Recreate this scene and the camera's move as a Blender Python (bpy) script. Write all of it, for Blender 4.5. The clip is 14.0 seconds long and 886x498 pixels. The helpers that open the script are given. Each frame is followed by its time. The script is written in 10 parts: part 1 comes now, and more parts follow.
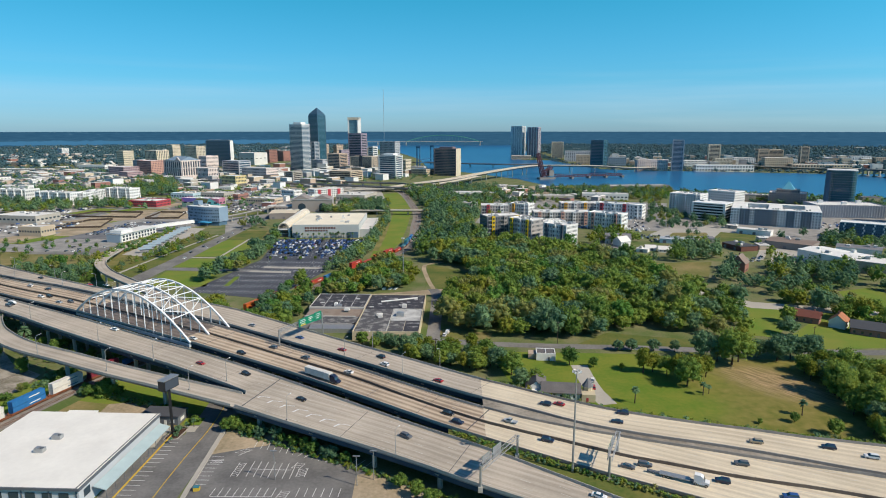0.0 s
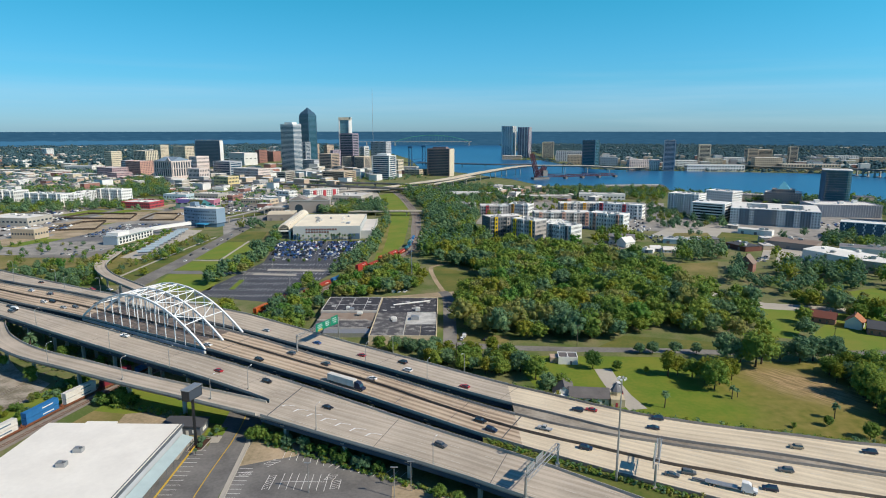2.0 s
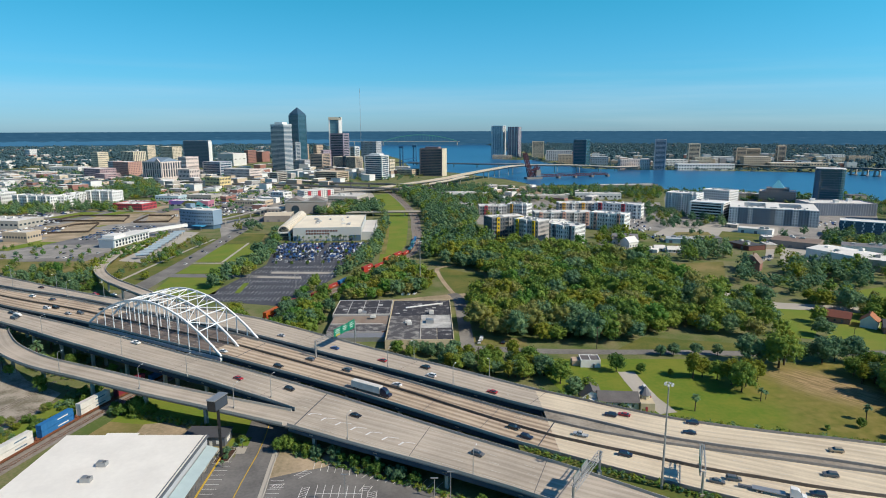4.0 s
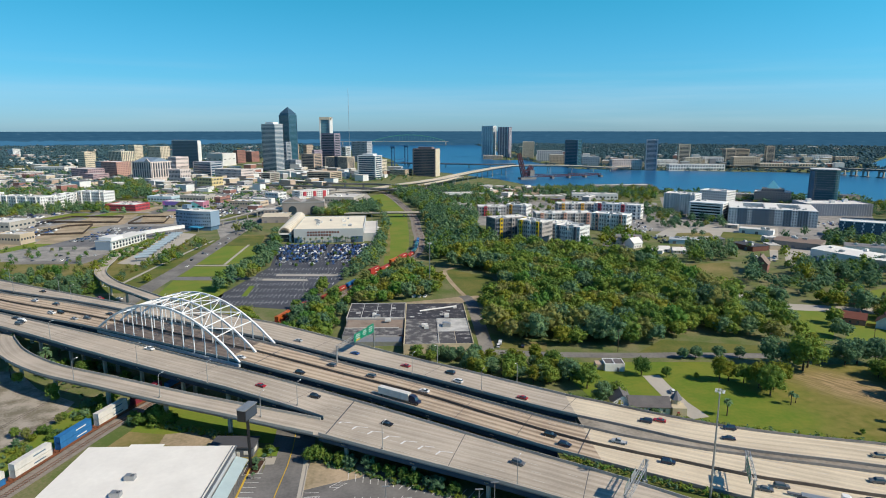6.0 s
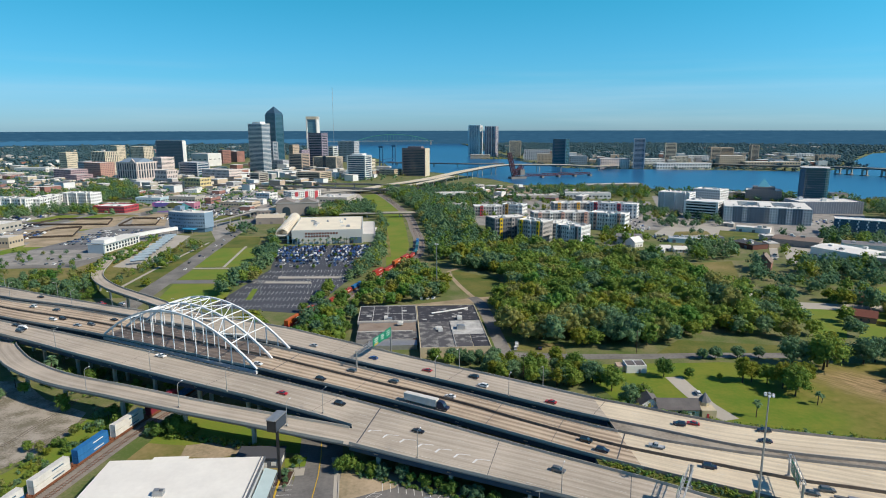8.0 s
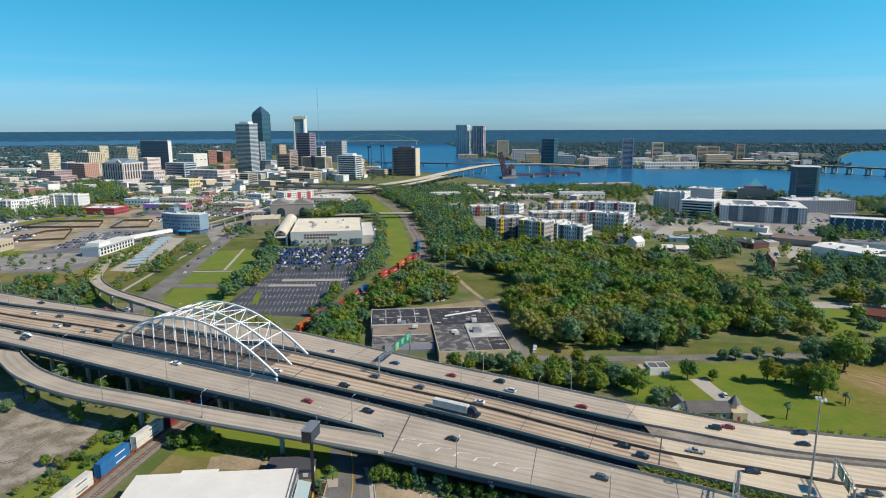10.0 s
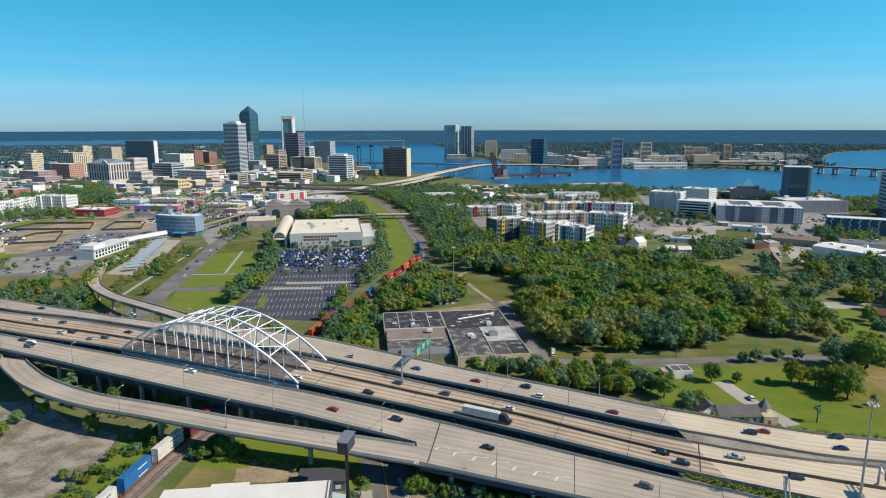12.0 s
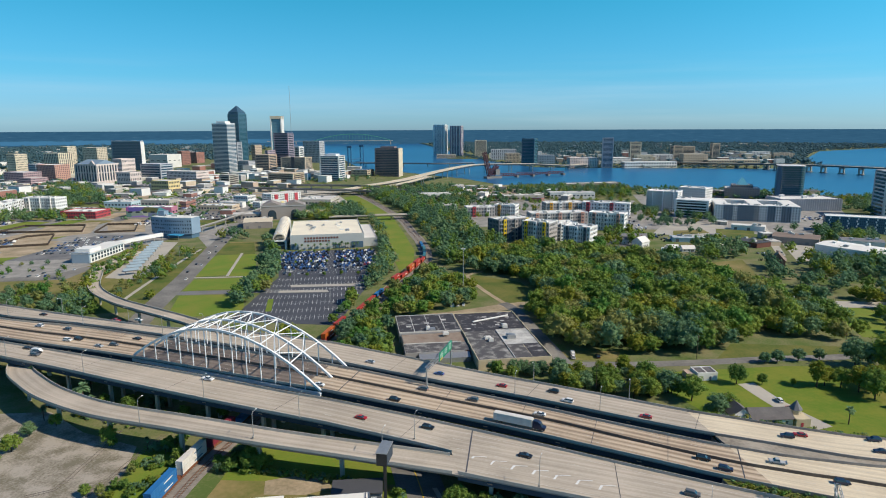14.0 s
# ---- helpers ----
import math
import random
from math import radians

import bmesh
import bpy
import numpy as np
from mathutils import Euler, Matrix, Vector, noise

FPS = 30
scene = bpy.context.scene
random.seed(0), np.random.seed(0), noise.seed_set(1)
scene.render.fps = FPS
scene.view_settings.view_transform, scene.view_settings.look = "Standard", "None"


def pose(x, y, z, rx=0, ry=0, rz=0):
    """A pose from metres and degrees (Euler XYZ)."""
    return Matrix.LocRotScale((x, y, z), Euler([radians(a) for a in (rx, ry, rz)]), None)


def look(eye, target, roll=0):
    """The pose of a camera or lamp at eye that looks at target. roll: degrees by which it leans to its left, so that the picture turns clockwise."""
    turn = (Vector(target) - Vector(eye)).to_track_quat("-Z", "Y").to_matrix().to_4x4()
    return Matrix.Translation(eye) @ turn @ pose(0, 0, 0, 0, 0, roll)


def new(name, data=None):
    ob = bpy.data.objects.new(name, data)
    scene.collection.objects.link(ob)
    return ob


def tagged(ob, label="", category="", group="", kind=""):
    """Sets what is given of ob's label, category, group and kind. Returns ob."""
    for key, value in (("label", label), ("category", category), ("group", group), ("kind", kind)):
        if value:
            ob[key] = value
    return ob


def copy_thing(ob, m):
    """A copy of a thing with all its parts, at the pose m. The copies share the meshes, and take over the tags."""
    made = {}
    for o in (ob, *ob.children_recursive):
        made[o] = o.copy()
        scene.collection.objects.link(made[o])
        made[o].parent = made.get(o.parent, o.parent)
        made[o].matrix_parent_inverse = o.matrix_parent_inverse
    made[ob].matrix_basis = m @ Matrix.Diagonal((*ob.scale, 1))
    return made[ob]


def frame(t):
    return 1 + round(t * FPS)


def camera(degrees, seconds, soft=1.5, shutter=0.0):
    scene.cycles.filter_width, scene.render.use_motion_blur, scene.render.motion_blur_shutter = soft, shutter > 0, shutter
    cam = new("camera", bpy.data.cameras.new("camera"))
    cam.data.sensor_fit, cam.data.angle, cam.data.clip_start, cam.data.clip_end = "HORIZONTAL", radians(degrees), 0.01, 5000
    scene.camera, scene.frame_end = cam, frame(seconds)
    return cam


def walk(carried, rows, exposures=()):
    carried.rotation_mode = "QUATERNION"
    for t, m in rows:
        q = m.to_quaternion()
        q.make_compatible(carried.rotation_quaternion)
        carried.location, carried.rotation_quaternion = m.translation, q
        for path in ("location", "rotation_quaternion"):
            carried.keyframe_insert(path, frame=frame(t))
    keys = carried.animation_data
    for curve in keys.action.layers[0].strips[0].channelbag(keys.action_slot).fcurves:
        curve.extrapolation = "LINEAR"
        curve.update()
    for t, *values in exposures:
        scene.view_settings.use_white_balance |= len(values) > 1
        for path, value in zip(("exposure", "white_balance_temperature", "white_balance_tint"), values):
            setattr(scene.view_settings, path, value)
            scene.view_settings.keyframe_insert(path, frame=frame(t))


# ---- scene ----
cam = camera(71.5, 14.0, soft=1.0)
PATH = [
    (0, (3.243, -1.158, 119.287), (3.195, 0.805, 118.905), 0.0),
    (0.5, (-1.122, 0.341, 119.253), (-1.159, 2.304, 118.871), 0.1),
    (1, (-5.434, 1.827, 119.319), (-5.462, 3.79, 118.937), 0.1),
    (1.5, (-9.657, 3.279, 119.404), (-9.673, 5.243, 119.022), 0.1),
    (2, (-14.092, 4.646, 119.558), (-14.098, 6.609, 119.176), 0.0),
    (2.5, (-18.424, 6.008, 119.684), (-18.42, 7.971, 119.302), -0.0),
    (3, (-22.607, 7.505, 119.724), (-22.592, 9.468, 119.341), -0.0),
    (5.5, (-44.619, 15.555, 120.023), (-44.548, 17.517, 119.64), -0.1),
    (6, (-49.044, 17.139, 120.061), (-48.962, 19.1, 119.678), -0.0),
    (6.5, (-53.485, 18.773, 120.09), (-53.388, 20.733, 119.705), -0.1),
    (7, (-57.832, 20.426, 120.099), (-57.722, 22.385, 119.714), -0.1),
    (7.5, (-62.238, 22.21, 120.118), (-62.116, 24.169, 119.733), -0.1),
    (8, (-66.554, 24.003, 120.118), (-66.418, 25.961, 119.733), -0.1),
    (10.5, (-88.439, 32.87, 120.509), (-88.238, 34.822, 120.123), -0.2),
    (11, (-92.525, 34.748, 120.501), (-92.311, 36.698, 120.116), -0.2),
    (11.5, (-96.853, 36.735, 120.547), (-96.627, 38.684, 120.161), -0.1),
    (12, (-101.077, 38.886, 120.623), (-100.839, 40.834, 120.237), -0.1),
    (12.5, (-105.008, 40.975, 120.63), (-104.756, 42.921, 120.244), -0.1),
    (13, (-109.014, 43.097, 120.668), (-108.751, 45.042, 120.282), -0.1),
    (13.5, (-113.038, 45.233, 120.677), (-112.764, 47.176, 120.292), -0.1),
    (14, (-117.077, 47.412, 120.641), (-116.794, 49.353, 120.254), -0.2),
]
walk(cam, [(t, look(eye, target, roll)) for t, eye, target, roll in PATH])

# ---------------------------------------------------------------- world, sun
SUN_WAY = Vector((1.04, -0.48, 1.0)).normalized()
world = bpy.data.worlds.new("sky")
scene.world = world
world.use_nodes = True
wn, wl = world.node_tree.nodes, world.node_tree.links
wn.clear()
sky = wn.new("ShaderNodeTexSky")
sky.sky_type = 'NISHITA'
sky.sun_disc = False
sky.sun_elevation = math.asin(SUN_WAY.z)
sky.sun_rotation = math.atan2(SUN_WAY.x, SUN_WAY.y)
sky.altitude, sky.air_density, sky.dust_density, sky.ozone_density = 100, 1.0, 0.6, 2.0
bgd = wn.new("ShaderNodeBackground")
bgd.inputs["Strength"].default_value = 0.14
wout = wn.new("ShaderNodeOutputWorld")
tc = wn.new("ShaderNodeTexCoord"); sz = wn.new("ShaderNodeSeparateXYZ"); wl.new(tc.outputs["Generated"], sz.inputs[0])
lift = wn.new("ShaderNodeVectorMath"); lift.operation = 'ADD'; lift.inputs[1].default_value = (0, 0, 0.008)
wl.new(tc.outputs["Generated"], lift.inputs[0]); wl.new(lift.outputs[0], sky.inputs["Vector"])
air = wn.new("ShaderNodeValToRGB"); wl.new(sz.outputs["Z"], air.inputs[0])
ae = air.color_ramp.elements
ae[0].position, ae[0].color = 0.0, (0.335, 0.58, 0.91, 1)
ae[1].position, ae[1].color = 0.6, (0.165, 0.36, 0.57, 1)
for at_z, c in ((0.030, (0.305, 0.575, 0.88)), (0.057, (0.280, 0.60, 0.86)), (0.075, (0.215, 0.60, 0.83)), (0.19, (0.126, 0.68, 0.785))):
    k = ae.new(at_z); k.color = (*c, 1)
tint = wn.new("ShaderNodeMix"); tint.data_type = 'RGBA'; tint.blend_type = 'MULTIPLY'; tint.inputs["Factor"].default_value = 1.0
wl.new(sky.outputs[0], tint.inputs["A"]); wl.new(air.outputs[0], tint.inputs["B"])
side = wn.new("ShaderNodeMapRange"); wl.new(sz.outputs["X"], side.inputs["Value"])
for nm_, v_ in (("From Min", -0.6), ("From Max", 0.6), ("To Min", 0.146), ("To Max", 0.184)):
    side.inputs[nm_].default_value = v_
wl.new(side.outputs[0], bgd.inputs["Strength"])
cm = wn.new("ShaderNodeMapping"); cm.inputs["Scale"].default_value = (2.2, 2.2, 46); wl.new(tc.outputs["Generated"], cm.inputs[0])
cn = wn.new("ShaderNodeTexNoise"); cn.inputs["Scale"].default_value = 1.0; cn.inputs["Detail"].default_value = 5; wl.new(cm.outputs[0], cn.inputs["Vector"])
cf = wn.new("ShaderNodeMapRange"); cf.inputs["From Min"].default_value = 0.45; cf.inputs["From Max"].default_value = 0.75; cf.inputs["To Max"].default_value = 0.16; wl.new(cn.outputs["Fac"], cf.inputs["Value"])
cz = wn.new("ShaderNodeMapRange"); cz.inputs["From Min"].default_value = 0.115; cz.inputs["From Max"].default_value = 0.05; wl.new(sz.outputs["Z"], cz.inputs["Value"])
cp = wn.new("ShaderNodeMath"); cp.operation = 'MULTIPLY'; wl.new(cf.outputs[0], cp.inputs[0]); wl.new(cz.outputs[0], cp.inputs[1])
cirrus = wn.new("ShaderNodeMix"); cirrus.data_type = 'RGBA'; cirrus.inputs["B"].default_value = (4.2, 4.9, 5.2, 1)
wl.new(cp.outputs[0], cirrus.inputs["Factor"]); wl.new(tint.outputs["Result"], cirrus.inputs["A"])
wl.new(cirrus.outputs["Result"], bgd.inputs["Color"])
wl.new(bgd.outputs[0], wout.inputs["Surface"])
sun = new("sun", bpy.data.lights.new("sun", 'SUN'))
sun.data.energy, sun.data.angle, sun.data.color = 5.0, radians(0.5), (1.0, 0.875, 0.69)
sun.matrix_world = look(SUN_WAY * 100, (0, 0, 0))
scene.view_settings.exposure = 0.0

# ---------------------------------------------------------------- materials
def mat(name, col, col2=None, rough=0.85, metal=0.0, scale=0.3, fine=3.0, amount=0.5, bump=0.0, stretch=(1, 1, 1),
        per_object=0.0, spec=0.3, coord="pos", bias=0.0):
    """Two-scale noise between two colours, with fine grain, optional relief and a change from object to object."""
    m = bpy.data.materials.new(name)
    m.use_nodes = True
    n, l = m.node_tree.nodes, m.node_tree.links
    b = n["Principled BSDF"]
    b.inputs["Roughness"].default_value = rough
    b.inputs["Metallic"].default_value = metal
    b.inputs["Specular IOR Level"].default_value = spec
    col2 = col2 or tuple(c * 0.75 for c in col)
    if coord == "uv":
        src = n.new("ShaderNodeUVMap").outputs[0]
    else:
        src = n.new("ShaderNodeNewGeometry").outputs["Position"]
    mp = n.new("ShaderNodeMapping")
    mp.inputs["Scale"].default_value = stretch
    l.new(src, mp.inputs[0])
    n1 = n.new("ShaderNodeTexNoise"); n1.inputs["Scale"].default_value = scale; n1.inputs["Detail"].default_value = 6
    n2 = n.new("ShaderNodeTexNoise"); n2.inputs["Scale"].default_value = fine; n2.inputs["Detail"].default_value = 4
    l.new(mp.outputs[0], n1.inputs["Vector"]); l.new(mp.outputs[0], n2.inputs["Vector"])
    ad = n.new("ShaderNodeMath"); ad.operation = 'MULTIPLY_ADD'
    l.new(n2.outputs["Fac"], ad.inputs[0]); ad.inputs[1].default_value = 0.5; l.new(n1.outputs["Fac"], ad.inputs[2])
    rg = n.new("ShaderNodeMapRange")
    rg.inputs["From Min"].default_value = 0.75 + bias - 0.5 * (1.05 - amount) - 0.05
    rg.inputs["From Max"].default_value = 0.75 + bias + 0.5 * (1.05 - amount) + 0.05
    l.new(ad.outputs[0], rg.inputs["Value"])
    mx = n.new("ShaderNodeMix"); mx.data_type = 'RGBA'
    mx.inputs["A"].default_value = (*col, 1); mx.inputs["B"].default_value = (*col2, 1)
    l.new(rg.outputs[0], mx.inputs["Factor"])
    out = mx.outputs["Result"]
    if per_object:
        oi = n.new("ShaderNodeObjectInfo")
        hs = n.new("ShaderNodeHueSaturation")
        r2 = n.new("ShaderNodeMapRange")
        r2.inputs["To Min"].default_value = 1 - per_object; r2.inputs["To Max"].default_value = 1 + per_object
        l.new(oi.outputs["Random"], r2.inputs["Value"]); l.new(r2.outputs[0], hs.inputs["Value"])
        l.new(out, hs.inputs["Color"]); out = hs.outputs[0]
    l.new(out, b.inputs["Base Color"])
    if bump:
        bp = n.new("ShaderNodeBump"); bp.inputs["Strength"].default_value = 0.5; bp.inputs["Distance"].default_value = bump
        l.new(ad.outputs[0], bp.inputs["Height"]); l.new(bp.outputs[0], b.inputs["Normal"])
    return m


def plain(name, col, rough=0.6, metal=0.0, spec=0.4, var=0.12, scale=0.8):
    return mat(name, col, tuple(c * (1 - 2 * var) for c in col), rough, metal, scale, 6.0, 0.5, spec=spec)


def foliage(name, cols, translucent=0.36):
    """Leaves: colour changes from tree to tree and from clump to clump."""
    m = bpy.data.materials.new(name)
    m.use_nodes = True
    n, l = m.node_tree.nodes, m.node_tree.links
    b = n["Principled BSDF"]
    b.inputs["Roughness"].default_value = 0.6
    b.inputs["Specular IOR Level"].default_value = 0.1
    oi = n.new("ShaderNodeObjectInfo"); ge = n.new("ShaderNodeNewGeometry")
    nz = n.new("ShaderNodeTexNoise"); nz.inputs["Scale"].default_value = 0.022; nz.inputs["Detail"].default_value = 5; nz.inputs["Roughness"].default_value = 0.62
    l.new(ge.outputs["Position"], nz.inputs["Vector"])
    a1 = n.new("ShaderNodeMath"); a1.operation = 'MULTIPLY_ADD'
    l.new(oi.outputs["Random"], a1.inputs[0]); a1.inputs[1].default_value = 0.12; l.new(nz.outputs["Fac"], a1.inputs[2])
    a2 = n.new("ShaderNodeMath"); a2.operation = 'MULTIPLY_ADD'
    l.new(ge.outputs["Random Per Island"], a2.inputs[0]); a2.inputs[1].default_value = 0.14; l.new(a1.outputs[0], a2.inputs[2])
    rg = n.new("ShaderNodeMapRange"); rg.inputs["From Min"].default_value = 0.40; rg.inputs["From Max"].default_value = 0.90
    l.new(a2.outputs[0], rg.inputs["Value"])
    cr = n.new("ShaderNodeValToRGB")
    l.new(rg.outputs[0], cr.inputs[0])
    e = cr.color_ramp.elements
    e[0].position, e[0].color = 0.0, (*cols[0], 1)
    e[1].position, e[1].color = 1.0, (*cols[-1], 1)
    for i, c in enumerate(cols[1:-1]):
        k = e.new((i + 1) / (len(cols) - 1)); k.color = (*c, 1)
    l.new(cr.outputs[0], b.inputs["Base Color"])
    tr = n.new("ShaderNodeBsdfTranslucent"); l.new(cr.outputs[0], tr.inputs["Color"])
    mx = n.new("ShaderNodeMixShader"); mx.inputs[0].default_value = translucent
    l.new(b.outputs[0], mx.inputs[1]); l.new(tr.outputs[0], mx.inputs[2])
    l.new(mx.outputs[0], n["Material Output"].inputs["Surface"])
    return m


M = {}
M["leaf"] = foliage("leaf", [(0.072, 0.150, 0.042), (0.125, 0.220, 0.050), (0.188, 0.280, 0.058), (0.258, 0.328, 0.062), (0.325, 0.350, 0.070)])
# dark oak green, lifted and blued in the colour to stand for haze
M["leaf_dark"] = foliage("leaf_dark", [(0.080, 0.166, 0.100), (0.122, 0.226, 0.124), (0.177, 0.285, 0.140), (0.240, 0.340, 0.158)])
M["leaf_yellow"] = foliage("leaf_yellow", [(0.152, 0.213, 0.032), (0.206, 0.251, 0.036), (0.259, 0.275, 0.044), (0.308, 0.273, 0.056)])
M["leaf_tan"] = foliage("leaf_tan", [(0.165, 0.205, 0.068), (0.225, 0.255, 0.080), (0.285, 0.292, 0.095), (0.320, 0.302, 0.112)])
M["leaf_fresh"] = foliage("leaf_fresh", [(0.062, 0.165, 0.042), (0.098, 0.228, 0.050), (0.145, 0.285, 0.058), (0.205, 0.325, 0.068)])
# leaf green shifted to blue, painting distance haze into far trees
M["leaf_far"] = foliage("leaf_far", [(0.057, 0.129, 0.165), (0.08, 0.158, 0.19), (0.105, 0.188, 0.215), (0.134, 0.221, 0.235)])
M["mulch"] = mat("mulch", (0.085, 0.045, 0.03), (0.04, 0.024, 0.018), 0.95, scale=0.8, fine=4, amount=0.7, bump=0.3)
M["roof_cream"] = mat("roof_cream", (0.84, 0.77, 0.62), (0.70, 0.64, 0.52), 0.85, scale=0.05, fine=0.5, amount=0.6)
M["hall_wall"] = mat("hall_wall", (0.50, 0.52, 0.51), (0.42, 0.44, 0.44), 0.85, scale=0.05, fine=0.7, amount=0.4)
M["bark"] = mat("bark", (0.11, 0.085, 0.06), (0.05, 0.04, 0.03), 0.95, scale=2, fine=12)
M["grass"] = mat("grass", (0.060, 0.105, 0.016), (0.165, 0.155, 0.042), 0.95, scale=0.06, fine=0.7, amount=0.72, bump=0.08)
M["lawn"] = mat("lawn", (0.108, 0.195, 0.018), (0.190, 0.205, 0.034), 0.95, scale=0.045, fine=0.9, amount=0.74, bump=0.06)
M["dry_grass"] = mat("dry_grass", (0.25, 0.20, 0.085), (0.12, 0.135, 0.03), 0.95, scale=0.05, fine=0.5, amount=0.75, bump=0.06)
M["dirt"] = mat("dirt", (0.44, 0.35, 0.25), (0.20, 0.17, 0.10), 0.95, scale=0.06, fine=0.7, amount=0.72, bump=0.03, bias=0.04)
M["ground"] = mat("ground", (0.085, 0.13, 0.03), (0.23, 0.20, 0.115), 0.95, scale=0.05, fine=0.9, amount=0.74, bump=0.1, bias=0.05)
M["asphalt"] = mat("asphalt", (0.082, 0.090, 0.112), (0.050, 0.056, 0.072), 0.9, scale=0.08, fine=1.5, amount=0.5)
M["asphalt_old"] = mat("asphalt_old", (0.20, 0.20, 0.205), (0.12, 0.122, 0.13), 0.9, scale=0.06, fine=0.7, amount=0.7)
M["barrier_dark"] = mat("barrier_dark", (0.135, 0.115, 0.098), (0.075, 0.065, 0.058), 0.9, scale=0.2, fine=1.2, amount=0.6)
M["shoulder"] = mat("shoulder", (0.36, 0.325, 0.275), (0.19, 0.168, 0.140), 0.9, scale=0.07, fine=0.8, amount=0.8)
M["asphalt_mid"] = mat("asphalt_mid", (0.20, 0.195, 0.19), (0.115, 0.113, 0.112), 0.9, scale=0.09, fine=0.9, amount=0.72)
M["asphalt_pale"] = mat("asphalt_pale", (0.36, 0.345, 0.32), (0.19, 0.185, 0.18), 0.9, scale=0.09, fine=0.9, amount=0.68)
M["asphalt_worn"] = mat("asphalt_worn", (0.24, 0.23, 0.215), (0.125, 0.123, 0.12), 0.9, scale=0.05, fine=0.6, amount=0.72)
M["gravel"] = mat("gravel", (0.36, 0.325, 0.28), (0.17, 0.155, 0.115), 0.95, scale=0.12, fine=1.1, amount=0.9, bump=0.05)
M["concrete"] = mat("concrete", (0.46, 0.43, 0.38), (0.34, 0.32, 0.285), 0.85, scale=0.05, fine=0.7, amount=0.5)
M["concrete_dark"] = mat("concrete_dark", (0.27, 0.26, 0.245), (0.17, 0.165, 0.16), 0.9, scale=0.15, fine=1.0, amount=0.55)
M["paint_white"] = plain("paint_white", (0.75, 0.75, 0.74), 0.6)
M["paint_worn"] = mat("paint_worn", (0.62, 0.60, 0.56), (0.42, 0.39, 0.35), 0.8, scale=0.3, fine=2.0, amount=0.7)
M["paint_yellow"] = plain("paint_yellow", (0.62, 0.42, 0.05), 0.6)
M["steel_white"] = mat("steel_white", (0.80, 0.82, 0.84), (0.66, 0.68, 0.70), 0.5, scale=0.4, fine=3, amount=0.45)
M["steel"] = plain("steel", (0.45, 0.46, 0.47), 0.45, 0.6)
M["old_rail"] = mat("old_rail", (0.15, 0.125, 0.105), (0.09, 0.078, 0.068), 0.85, scale=0.6, fine=4)
M["rust"] = mat("rust", (0.23, 0.085, 0.04), (0.12, 0.05, 0.03), 0.85, scale=0.6, fine=4)
M["ballast"] = mat("ballast", (0.30, 0.27, 0.24), (0.17, 0.155, 0.14), 0.95, scale=0.4, fine=3, bump=0.05)
# glass tone raised so far windows carry some haze in their colour
M["glass"] = plain("glass", (0.035, 0.06, 0.085), 0.12, 0.0, 0.8)
M["glass_blue"] = plain("glass_blue", (0.035, 0.085, 0.14), 0.1, 0.0, 1.0)
M["glass_teal"] = plain("glass_teal", (0.025, 0.10, 0.14), 0.12, 0.0, 1.0)
M["black"] = plain("black", (0.015, 0.015, 0.017), 0.5)
M["fence_brown"] = mat("fence_brown", (0.085, 0.065, 0.05), (0.05, 0.04, 0.035), 0.9, scale=0.3, fine=2.0)
M["rubber"] = plain("rubber", (0.02, 0.02, 0.02), 0.9)


